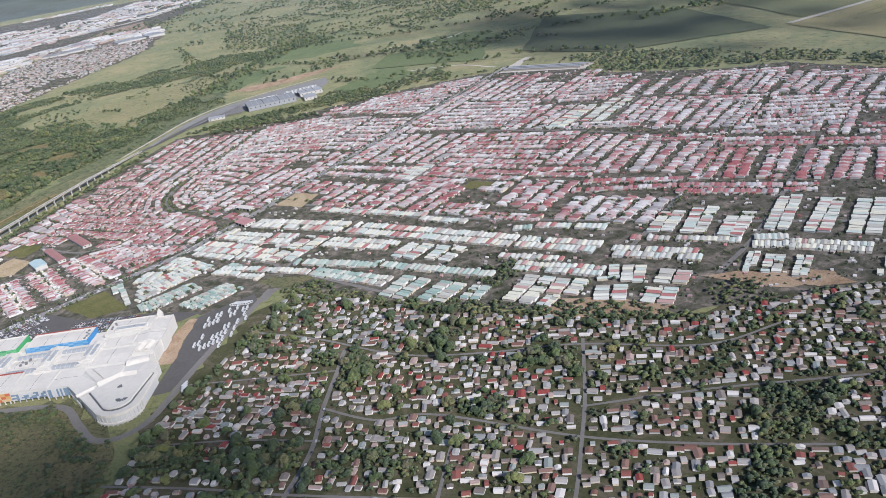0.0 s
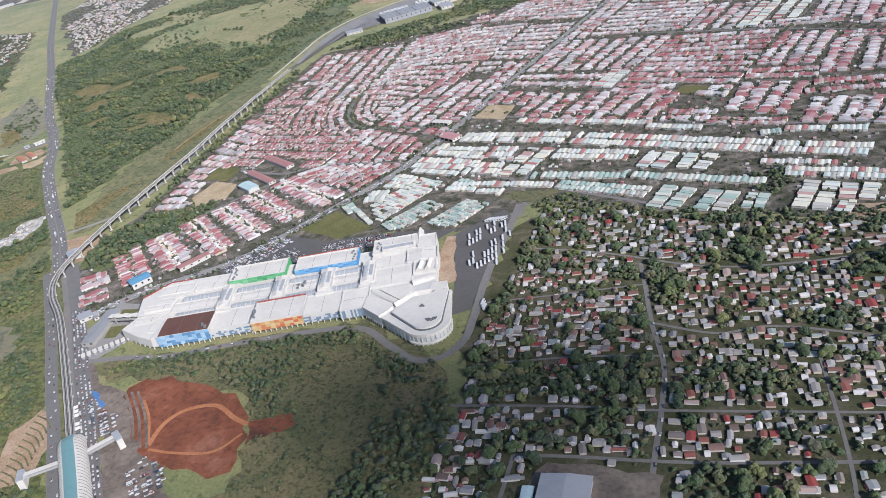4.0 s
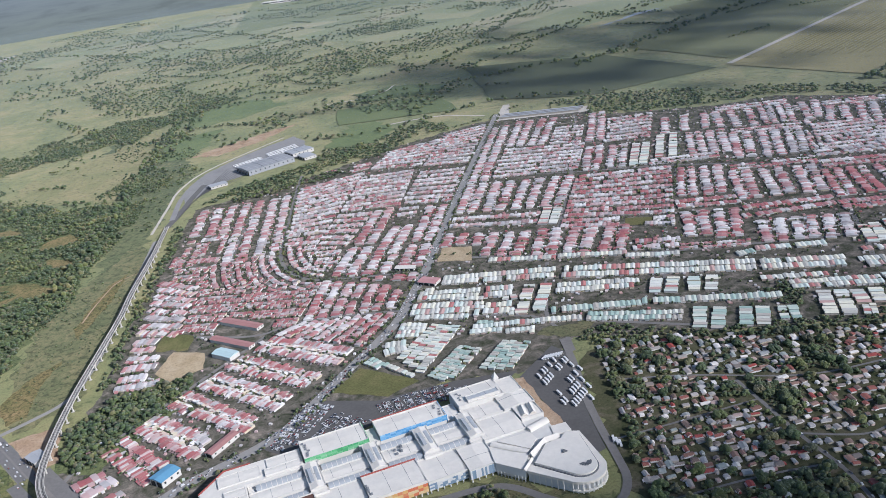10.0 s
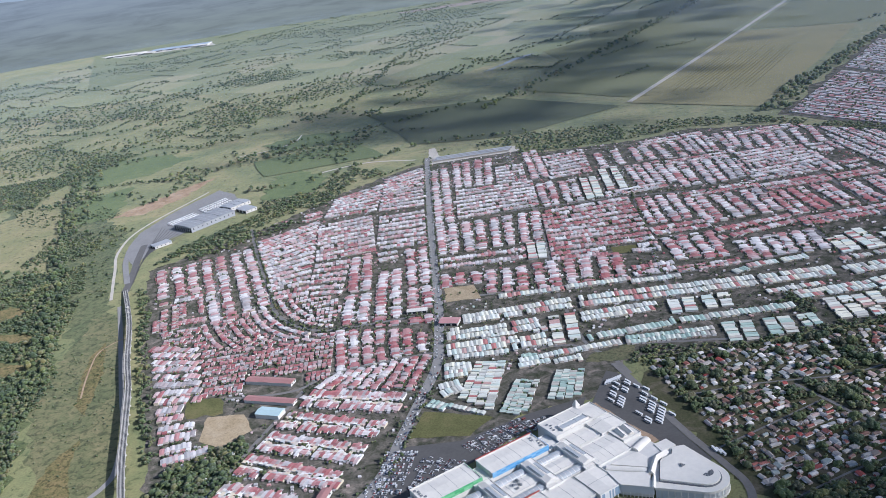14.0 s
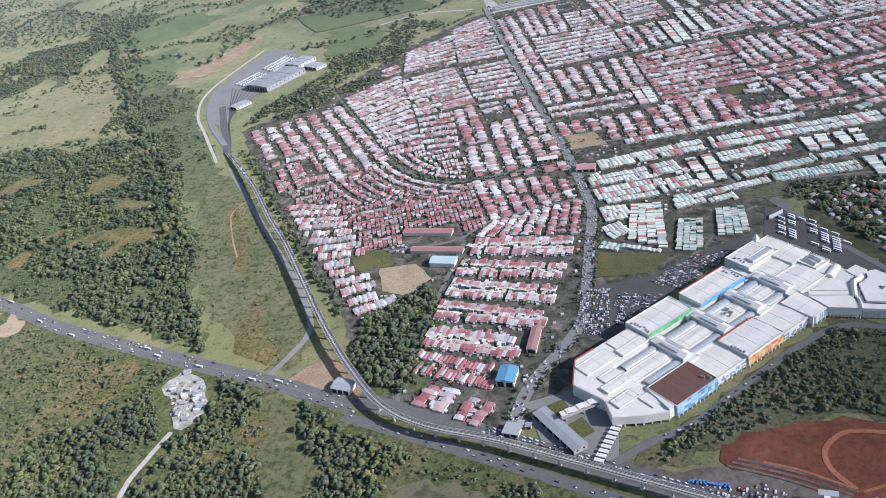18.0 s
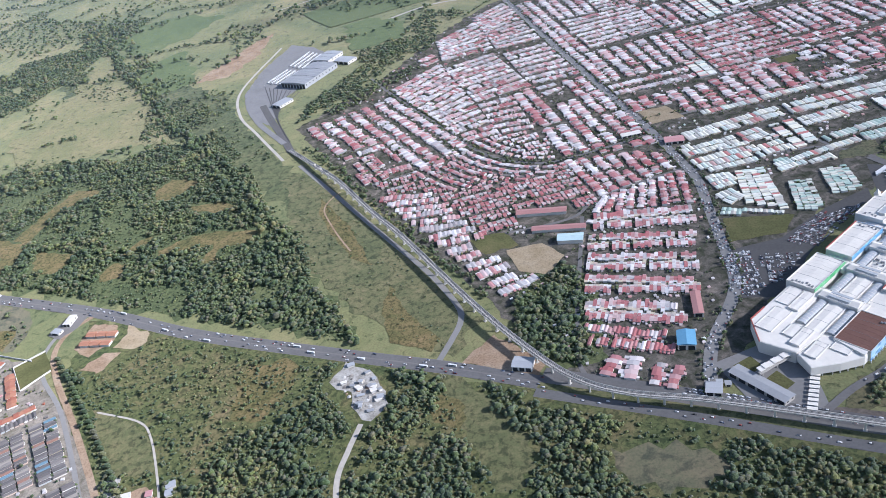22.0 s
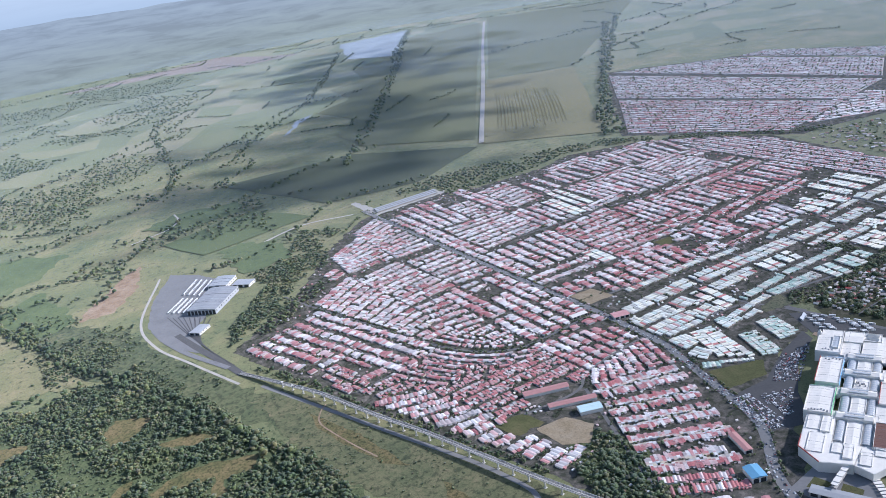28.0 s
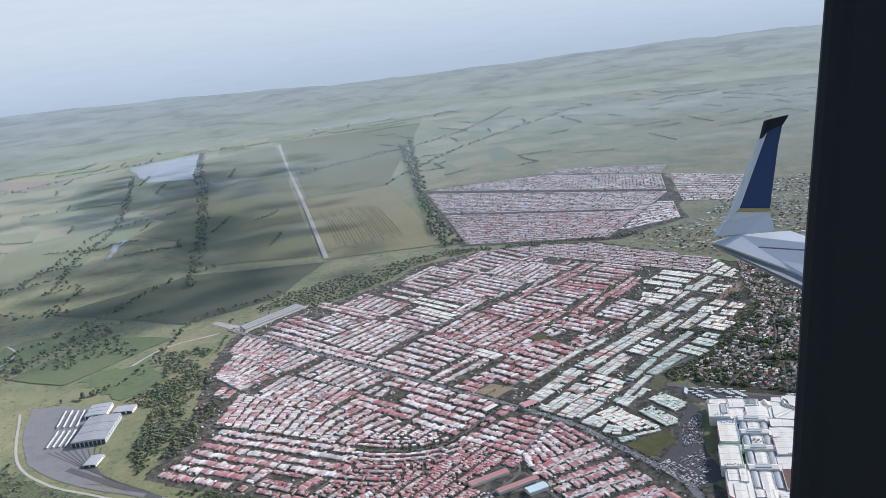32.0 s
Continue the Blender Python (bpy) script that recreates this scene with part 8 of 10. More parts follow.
shed("school_wing", (-165, 387), (-131, 373), 7, 2.6, 0.9, M_SCHOOL_ROOF, M_CREAM_WALL, "long school wing with a dull red roof", "school", windows=2)
shed("school_wing", (-162, 360), (-127, 345), 6, 2.4, 0.8, M_SCHOOL_ROOF, M_CREAM_WALL, "low school wing with a faded red roof", "school", windows=2)
shed("sports_hall", (-151, 337), (-135, 330), 9, 3.2, 1.0, M_CYAN_ROOF, M_CREAM_WALL, "sports hall with a pale cyan roof", "hall")
shed("warehouse", (-130, 200), (-121, 196), 13, 4.0, 1.0, M_BLUE_ROOF, M_CREAM_WALL, "warehouse with a blue sheet roof", "warehouse", False, 2, 3)
shed("shop_row", (-108, 223), (-103, 221), 22, 2.8, 0.6, M_SCHOOL_ROOF, M_CREAM_WALL, "long roadside shop with a bright red roof", "shop", False, 1, 4)
shed("market_hall", (-22, 434), (-8, 429), 10, 2.4, 0.8, M_PINK_ROOF, M_CREAM_WALL, "hall with a pink-red roof at the avenue corner", "hall", True, 3, 3)
shed("supermarket", (-46, 464), (-30, 462), 6, 2.0, 0.4, M_WHITE_ROOF, M_CREAM_WALL, "white supermarket with a grey roof", "shop", True, 4, 2)
shed("roadside_canopy", (-221, 224), (-211, 218), 9, 3.2, 0.8, M_ZINC, M_CREAM_WALL, "white roadside canopy hall beside the viaduct", "canopy", True, 3)
shed("kiosk", (-134, 161), (-127, 157), 8, 2.6, 0.2, M_ZINC, M_CREAM_WALL, "small white roadside office", "office", True, 2, 2)
shed("bus_terminal", (-116, 170), (-103, 138), 8.0, 2.8, 0.5, M_ROOF_PALE, M_CONCRETE, "grey-roofed bus terminal beside the mall", "terminal", True, 6, 2)
for i in range(9):
    p = Vector((-95 + i * 1.95, 131 + i * 2.6))
    shed("parking_shade", (p.x, p.y), (p.x + 3.4, p.y - 2.4), 1.5, 1.5, 0.1, M_WHITE_ROOF, M_ZINC, "narrow white parking shade", "shade")
for i in range(4):
    shed("kiosk", (-132 + i * 3.4, 163 + i * 1.2 - 4 * (i % 2)), (-129.4 + i * 3.4, 162 + i * 1.2 - 4 * (i % 2)), 3, 1.8, 0.2, (M_ZINC, M_ROOF_PALE)[i % 2], M_CREAM_WALL, "small pale-roofed kiosk beside the terminal", "kiosk", True, 1, 1)
# covered bridge between terminal and mall
bridge = empty("footbridge", Matrix.Translation((-103, 162, 0)), "covered white footbridge into the mall", "footbridge")
bm = bmesh.new()
solid(bm, [(0, -1.6), (25, 4.8), (24.2, 8.0), (-0.8, 1.6)], 3.4, 3.8)
part("deck", bm, M_CONCRETE, bridge)
bm = bmesh.new()
for i in range(8):
    s0, s1 = i / 8, (i + 1) / 8
    solid(bm, [(25 * s0, -1.8 + 6.4 * s0), (25 * s1, -1.8 + 6.4 * s1), (25 * s1 - 0.8, 1.8 + 6.4 * s1), (25 * s0 - 0.8, 1.8 + 6.4 * s0)], 5.6 + 0.4 * (i % 2), 5.9 + 0.4 * (i % 2))
part("canopy", bm, M_WHITE_ROOF, bridge, "zigzag white canopy")
for s in (0.1, 0.5, 0.9):
    bm = bmesh.new()
    box(bm, 25 * s - 0.4, 6.4 * s - 0.4, 0.2, 25 * s + 0.4, 6.4 * s + 0.4, 5.6)
    part("post", bm, M_CONCRETE, bridge)
sheet("ground_forecourt", [(-118, 182), (-84, 186), (-74, 160), (-84, 128), (-106, 136), (-116, 150)], 0.25, M_SERVICE, "worn pale forecourt of the bus terminal", "forecourt", "structure")
sheet("ground_forecourt_lawn", [(-102, 159), (-92, 163), (-89, 151), (-96, 148)], 0.33, M_MOWN, "small mown lawn beside the terminal", "lawn", "structure")
sheet("ground_forecourt_lawn", [(-110, 176), (-98, 179), (-96, 167), (-105, 167)], 0.3, M_MOWN, "small mown lawn of the forecourt", "lawn", "structure")
ribbon("road_mall_front", smooth_line([(-86, 128), (-66, 136), (-40, 143), (-10, 160), (30, 181), (60, 191), (84, 181), (104, 173), (117, 179), (121, 194), (117, 212), (109, 240), (102, 270), (96, 305), (89, 336)]), 4.4, 0.34, M_STREET, "service road along the mall's front")

# ---- train yard ----
depot = shed("train_depot", (-311, 803), (-286, 779), 62, 6.0, 1.0, M_ROOF_PALE, M_ZINC, "train depot hall with a pale grey roof and dark doors", "depot", False, 8, 10)
shed("depot_workshop", (-268, 860), (-251, 844), 30, 4.5, 0.5, M_ZINC, M_CREAM_WALL, "white workshop hall of the depot", "workshop", False, 3, 5)
shed("depot_office", (-245, 841), (-230, 824), 16, 3.5, 0.4, M_ZINC, M_CREAM_WALL, "small grey-roofed office of the depot", "office", True, 3, 3)
shed("wash_hall", (-326, 748), (-318, 738), 20, 2.8, 0.4, M_ZINC, M_CREAM_WALL, "long white train washing hall", "hall", False, 2, 4)
M_TRAIN = flat_paint("white train paint", (0.72, 0.72, 0.70), 0.4)


def train(p, q, cars):
    a = math.atan2(q[1] - p[1], q[0] - p[0])
    L = math.dist(p, q) / cars
    root = empty("train", Matrix.Translation((p[0], p[1], 0.3)) @ Matrix.Rotation(a, 4, "Z"), "white metro train standing on a siding", "train", "trains in the yard")
    for i in range(cars):
        bm = bmesh.new()
        x0, x1 = i * L + 0.2, (i + 1) * L - 0.2
        sec = [(-0.85, 0.4), (0.85, 0.4), (0.9, 1.4), (0.6, 1.8), (-0.6, 1.8), (-0.9, 1.4)]
        e = [[bm.verts.new((x, y, z)) for y, z in sec] for x in (x0, x1)]
        for k in range(6):
            bm.faces.new((e[0][k], e[0][(k + 1) % 6], e[1][(k + 1) % 6], e[1][k]))
        bm.faces.new(e[0][::-1])
        bm.faces.new(e[1])
        bmesh.ops.recalc_face_normals(bm, faces=bm.faces[:])
        c = part("carriage", bm, M_TRAIN, root)
        bm = bmesh.new()
        for s in (-1, 1):
            box(bm, x0 + 0.5, s * 0.9 - 0.02, 0.9, x1 - 0.5, s * 0.9 + 0.02, 1.35)
        part("window_band", bm, M_DARK, c, "dark window band")
        bm = bmesh.new()
        box(bm, x0 + 0.6, -0.9, 0, x1 - 0.6, 0.9, 0.42)
        part("bogie", bm, M_GUTTER, c)


for k in range(4):
    train((-296 + k * 4.2, 869 - k * 6.5), (-268 + k * 4.2, 905 - k * 6.5), 4)
    train((-326 + k * 4.2, 828 - k * 5.0), (-300 + k * 4.2, 857 - k * 5.0), 4)
for k in range(9):                           # fanned tracks
    e = Vector((-330 + k * 4.6, 818 - k * 5.4))
    ribbon("rail_track", smooth_line([(-316, 640), (-322, 690), (-326 + k * 0.8, 740 - k), (e.x, e.y)]), 1.1, 0.3 + 0.004 * k, M_RAIL, "dark railway track of the yard", "railway", False)
ribbon("road_yard", smooth_line([(-322, 640), (-345, 720), (-348, 790), (-310, 880), (-275, 940)]), 6, 0.28, M_BALLAST, "grey asphalt apron of the train yard")

# ---- station ----
M_CANOPY_TOP = flat_paint("teal glass canopy crown", (0.20, 0.36, 0.36), 0.3)
start = next(i for i, p in enumerate(VIADUCT) if p.x > -27)
LINE = VIADUCT[start:start + 22]
station = empty("metro_station", Matrix(), "elevated metro station with a ribbed white barrel canopy", "station")
rings = [(k / 14) for k in range(15)]


def arch(s0, s1, name, mat, r, lift, thick=0.25, label=""):
    """A strip of the barrel canopy between two shares of the arch."""
    bm = bmesh.new()
    prev = None
    for i, p in enumerate(LINE):
        d = LINE[min(i + 1, len(LINE) - 1)] - LINE[max(i - 1, 0)]
        d = d / d.length
        end = 1 - 0.35 * max(0, 1 - i / 2.5)
        cur = []
        for k in range(7):
            a = math.pi * (s0 + (s1 - s0) * k / 6)
            o, z = math.cos(a) * r, 5.2 + math.sin(a) * (8.0 + lift) * end
            cur.append((bm.verts.new((p.x + d.y * o, p.y - d.x * o, z)), bm.verts.new((p.x + d.y * o * 0.96, p.y - d.x * o * 0.96, z - thick))))
        if prev:
            for k in range(6):
                bm.faces.new((prev[k][0], prev[k + 1][0], cur[k + 1][0], cur[k][0]))
                bm.faces.new((prev[k][1], cur[k][1], cur[k + 1][1], prev[k + 1][1]))
        prev = cur
    return part(name, bm, mat, station, label)


arch(0.0, 0.36, "canopy_side", M_WHITE_ROOF, 6.6, 0, label="white ribbed canopy side")
arch(0.36, 0.64, "canopy_crown", M_CANOPY_TOP, 6.6, -0.05, label="teal glazed canopy crown")
arch(0.64, 1.0, "canopy_side", M_WHITE_ROOF, 6.6, 0, label="white ribbed canopy side")
for p, a in along(LINE, 1.2, 2.4):
    bm = bmesh.new()
    for k in range(12):
        a0, a1 = math.pi * k / 12, math.pi * (k + 1) / 12
        if 4 <= k < 8:
            continue
        vs = []
        for x in (-0.16, 0.16):
            for an in (a0, a1):
                vs.append(bm.verts.new((x, math.cos(an) * 6.75, 5.2 + math.sin(an) * 8.2)))
        bm.faces.new((vs[0], vs[1], vs[3], vs[2]))
    rib = part("canopy_rib", bm, M_GUTTER, station)
    rib.matrix_world = Matrix.Translation((p.x, p.y, 0)) @ Matrix.Rotation(a, 4, "Z")
swept(LINE, [(-6.2, 4.6), (-6.2, 5.4), (-2.3, 5.4), (-2.3, 4.6)], M_CONCRETE, "platform", station)
swept(LINE, [(2.3, 4.6), (2.3, 5.4), (6.2, 5.4), (6.2, 4.6)], M_CONCRETE, "platform", station)
for p, a in along(LINE, 5, 9):
    bm = bmesh.new()
    box(bm, -0.6, -5.5, 0.2, 0.6, -4.4, 4.7)
    box(bm, -0.6, 4.4, 0.2, 0.6, 5.5, 4.7)
    box(bm, -0.6, -5.5, 3.9, 0.6, 5.5, 4.6)
    portal = part("portal", bm, M_DECK, station)
    portal.matrix_world = Matrix.Translation((p.x, p.y, 0)) @ Matrix.Rotation(a, 4, "Z")


def foot_bridge(p, q, label):
    a = math.atan2(q[1] - p[1], q[0] - p[0])
    L = math.dist(p, q)
    root = empty("footbridge", Matrix.Translation((p[0], p[1], 0)) @ Matrix.Rotation(a, 4, "Z"), label, "footbridge")
    bm = bmesh.new()
    box(bm, 0, -1.1, 4.2, L, 1.1, 4.6)
    part("deck", bm, M_CONCRETE, root)
    bm = bmesh.new()
    box(bm, 0, -1.25, 6.0, L, 1.25, 6.25)
    part("roof", bm, M_WHITE_ROOF, root)
    for s in (-1.1, 1.05):
        bm = bmesh.new()
        box(bm, 0, s, 4.61, L, s + 0.06, 5.4)
        part("railing", bm, M_ZINC, root)
    bm = bmesh.new()
    box(bm, L - 0.5, -4.5, 0.2, L + 2.4, 3.2, 5.9)
    part("stair_tower", bm, M_CREAM_WALL, root, "white stair tower")
    bm = bmesh.new()
    box(bm, L - 0.7, -4.7, 5.91, L + 2.6, 3.4, 6.3)
    part("tower_roof", bm, M_ZINC, root)


mid = LINE[4]
foot_bridge((mid.x + 4, mid.y + 5), (-8, 80), "covered footbridge to the car park side")
foot_bridge((mid.x - 4, mid.y - 5), (-33, 46), "covered footbridge to the south side")

# ---- yard by the station ----
M_DRUM = flat_paint("blue drum paint", (0.12, 0.25, 0.48))
drum = empty("drum_stack", Matrix.Translation((-57, 107, 0.3)), "stack of blue drums in the dusty yard", "drums", "drum stacks")
for i in range(3):
    bm = bmesh.new()
    bmesh.ops.create_cone(bm, cap_ends=True, segments=8, radius1=0.5, radius2=0.5, depth=1.1, matrix=Matrix.Translation((i * 0.95 - 0.9, 0.2 * (i % 2), 0.55)))
    part("drum", bm, M_DRUM, drum)
for k in range(1, 12):
    copy_thing(drum, Matrix.Translation((-57 + k * 1.35, 107 - k * 0.66 + 0.5 * (k % 2), 0.3)) @ Matrix.Rotation(0.4 * k, 4, "Z"))
M_CLOTH = flat_paint("white tent cloth", (0.74, 0.73, 0.70), 0.9)
tent = empty("market_tent", Matrix.Translation((-56, 94, 0.3)) @ Matrix.Rotation(-0.7, 4, "Z"), "white pyramid tent of a roadside stall", "tent", "roadside tents")
bm = bmesh.new()
ring = [bm.verts.new(v) for v in ((-1.4, -1.4, 1.3), (1.4, -1.4, 1.3), (1.4, 1.4, 1.3), (-1.4, 1.4, 1.3))]
top = bm.verts.new((0, 0, 2.2))
for i in range(4):
    bm.faces.new((ring[i], ring[(i + 1) % 4], top))
bm.faces.new(ring[::-1])
part("canopy", bm, M_CLOTH, tent)
for x, y in ((-1.3, -1.3), (1.3, -1.3), (1.3, 1.3), (-1.3, 1.3)):
    bm = bmesh.new()
    box(bm, x - 0.05, y - 0.05, 0, x + 0.05, y + 0.05, 1.29)
    part("leg", bm, M_ZINC, tent)
for k in (1, 2, 4, 5):
    copy_thing(tent, Matrix.Translation((-56 + k * 3.2, 94 - k * 2.4, 0.3)) @ Matrix.Rotation(-0.7, 4, "Z"))

# ---- far sheds ----
for k in range(3):
    shed("market_shed", (4 + k * 2, 931 + k * 7), (104 + k * 3, 931 + k * 7), 4, 2.4, 0.4, M_ZINC, M_PALE, "long low pale shed at the edge of the town", "shed")
sheet("ground_strip", [(-8, 915), (2, 1010), (10, 1010), (14, 955), (116, 955), (114, 926), (4, 924)], 0.28, M_PALE, "pale dusty plot at the town's end", "ground", "structure", 1.5)
sheet("ground_factory", [(-1190, 3330), (-740, 3300), (-690, 3160), (-1080, 3200)], 1.6, M_PALE, "pale yards round the far factory", "ground", "structure", 10.0, 40.0)
for i, (x, y, L, w) in enumerate(((-1140, 3250, 150, 50), (-960, 3230, 220, 80), (-1000, 3190, 60, 40), (-790, 3190, 60, 30))):
    shed("factory_hall", (x, y), (x + L, y - L * 0.12), w, 5, 2, M_HALL_BLUE if i == 1 else M_WHITE_ROOF, M_CREAM_WALL, "far white factory hall in the plain", "factory", True, 4)
for sw, se, d, roof in (((-1288, 1489), (-1221, 1579), 70, M_WHITE_ROOF), ((-1217, 1433), (-1160, 1533), 60, M_ZINC), ((-1305, 1357), (-1266, 1404), 50, M_ZINC), ((-1417, 1439), (-1369, 1470), 50, M_ROOF_PALE), ((-1340, 1307), (-1297, 1346), 45, M_ROOF_GREY)):
    shed("warehouse", (sw[0] * 0.35 + se[0] * 0.65 + 0, sw[1] * 0.35 + se[1] * 0.65), se, d, 5, 1.2, roof, M_CREAM_WALL, "long far warehouse with a pale roof", "warehouse", False)
    shed("warehouse", sw, (sw[0] * 0.42 + se[0] * 0.58, sw[1] * 0.42 + se[1] * 0.58), d * 0.9, 4.4, 1.2, roof, M_CREAM_WALL, "long far warehouse with a weathered roof", "warehouse", False)
for i in range(8):
    u = i / 7
    shed("industrial_shed", (-1660 - 50 * u, 1900 + 360 * u), (-1640 - 50 * u, 1945 + 360 * u), 26 + 8 * (i % 3), 4, 1.0, (M_WHITE_ROOF, M_ZINC, M_ROOF_PALE)[i % 3], M_CREAM_WALL, "far white industrial shed", "shed")
sheet("ground_industry", [(-1440, 1440), (-1290, 1510), (-1120, 1500), (-1180, 1390), (-1300, 1270)], 1.0, M_GREYDIRT, "pale ground of an industrial strip", "ground", "structure", 8.0, 30.0)
# buildings by the estate road
shed("roadside_shop", (-503, 410), (-498, 408), 11, 2.4, 0.2, M_WHITE_ROOF, M_CREAM_WALL, "white roadside shop by the highway", "shop", False, 2, 2)
shed("roadside_shop", (-511, 404), (-505, 400), 5, 1.8, 0.2, M_ZINC, M_CREAM_WALL, "low annexe of the roadside shop", "shop", False, 1, 1)
for k in range(6):
    x, y = -487 + (k % 3) * 7.4 + (k // 3) * 3.4, 376 - (k % 3) * 3.0 + (k // 3) * 9.4
    shed("villa", (x, y), (x + 6, y - 2.4), 5.2, 2.0, 0.8, ROOFS["orange"], M_CREAM_WALL, "small house with an orange-red roof on a dusty lot", "house")
sheet("ground_estate_lot", [(-532, 374), (-512, 384), (-504, 358), (-522, 344)], 0.3, M_MOWN, "fenced green lot with red earth", "lawn", "structure", 0.6)
bm = bmesh.new()
for p, q in (((-532, 374), (-512, 384)), ((-522, 344), (-532, 374)), ((-504, 358), (-522, 344))):
    d = (Vector(q) - Vector(p)).normalized()
    n = Vector((-d.y, d.x)) * 0.15
    solid(bm, [(p[0] - n.x, p[1] - n.y), (q[0] - n.x, q[1] - n.y), (q[0] + n.x, q[1] + n.y), (p[0] + n.x, p[1] + n.y)], 0.1, 1.4)
tagged(part("lot_wall", bm, M_CREAM_WALL), "white wall round the green lot", "wall", "", "structure")
bm = bmesh.new()
for p, q in (((-738, 532), (-640, 464)), ((-745, 530), (-698, 270)), ((-640, 464), (-520, 376))):
    d = (Vector(q) - Vector(p)).normalized()
    n = Vector((-d.y, d.x)) * 0.2
    solid(bm, [(p[0] - n.x, p[1] - n.y), (q[0] - n.x, q[1] - n.y), (q[0] + n.x, q[1] + n.y), (p[0] + n.x, p[1] + n.y)], 0.1, 1.3)
tagged(part("estate_wall", bm, M_CREAM_WALL), "pale boundary wall of the estate", "wall", "", "structure")
# works on the white gravel site
rnd = random.Random(21)
for i in range(22):
    x, y = rnd.uniform(-322, -296), rnd.uniform(222, 270)
    if inside([(-312, 276), (-298, 260), (-294, 240), (-300, 228), (-314, 216), (-323, 256)], x, y):
        shed("work_shed", (x, y), (x + rnd.uniform(1.5, 4), y + rnd.uniform(-1, 1)), rnd.uniform(1.2, 3), rnd.uniform(0.8, 1.8), 0.2, (M_WHITE_ROOF, M_ZINC, M_ROOF_PALE)[i % 3], M_CREAM_WALL, "small shed among the gravel works", "shed")
gravel = Heap()
for i in range(70):
    x, y = rnd.uniform(-321, -296), rnd.uniform(222, 272)
    if inside([(-311, 270), (-301, 258), (-298, 242), (-303, 231), (-312, 225), (-319, 257)], x, y):
        k, r0, hh = rnd.uniform(0, 6), rnd.uniform(0.5, 1.8), rnd.uniform(0.3, 1.0)
        ring = [(x + math.cos(k + j) * r0 * rnd.uniform(0.7, 1.2), y + math.sin(k + j) * r0 * rnd.uniform(0.7, 1.2), 0.31) for j in range(6)]
        gravel.add(ring + [(x, y, 0.31 + hh)], [(j, (j + 1) % 6, 6) for j in range(6)])
GRAVEL_TINTS = varied("gravel heaps", [(0.55, 0.53, 0.49), (0.32, 0.29, 0.25), (0.22, 0.20, 0.18), (0.46, 0.42, 0.36), (0.38, 0.26, 0.18)], 0.95)
gravel.make("gravel", [GRAVEL_TINTS], "heaps of pale gravel and brown rubble on the works site", "gravel")
for i in range(14):
    x, y = rnd.uniform(-448, -420), rnd.uniform(180, 214)
    shed("hut", (x, y), (x + rnd.uniform(3, 6), y + rnd.uniform(-1, 1)), rnd.uniform(3, 5), 1.6, 0.3, (M_ZINC, M_PINK_ROOF, M_WHITE_ROOF)[i % 3], M_CREAM_WALL, "small hut in a dusty clearing", "hut")

# ---- sports court in the scattered quarter ----
sheet("ground_court", [(192, 126), (238, 132), (240, 96), (186, 90)], 0.3, M_GREYDIRT, "bare earth round the sports court", "bare soil", "structure", 1.5)
shed("covered_court", (199, 97), (218, 101), 20, 3.2, 0.8, M_ZINC, M_CONCRETE, "covered sports court with a grey roof", "court", False)
shed("court_annexe", (193, 96), (197, 97), 14, 1.8, 0.2, M_CYAN_ROOF, M_CREAM_WALL, "low annexe with a light blue roof", "annexe", False)

# ---- vehicles ----
PAINT = varied("car paint", [(0.62, 0.62, 0.61), (0.10, 0.10, 0.11), (0.42, 0.43, 0.44), (0.68, 0.67, 0.65), (0.24, 0.07, 0.06), (0.22, 0.23, 0.24), (0.60, 0.60, 0.60), (0.08, 0.10, 0.15), (0.55, 0.55, 0.54)], 0.35, single=True, stain=0.1)
M_TYRE = plain("tyre rubber", (0.03, 0.03, 0.03), 0.9)
M_GLASS_CAR = plain("tinted car glass", (0.03, 0.035, 0.04), 0.15)


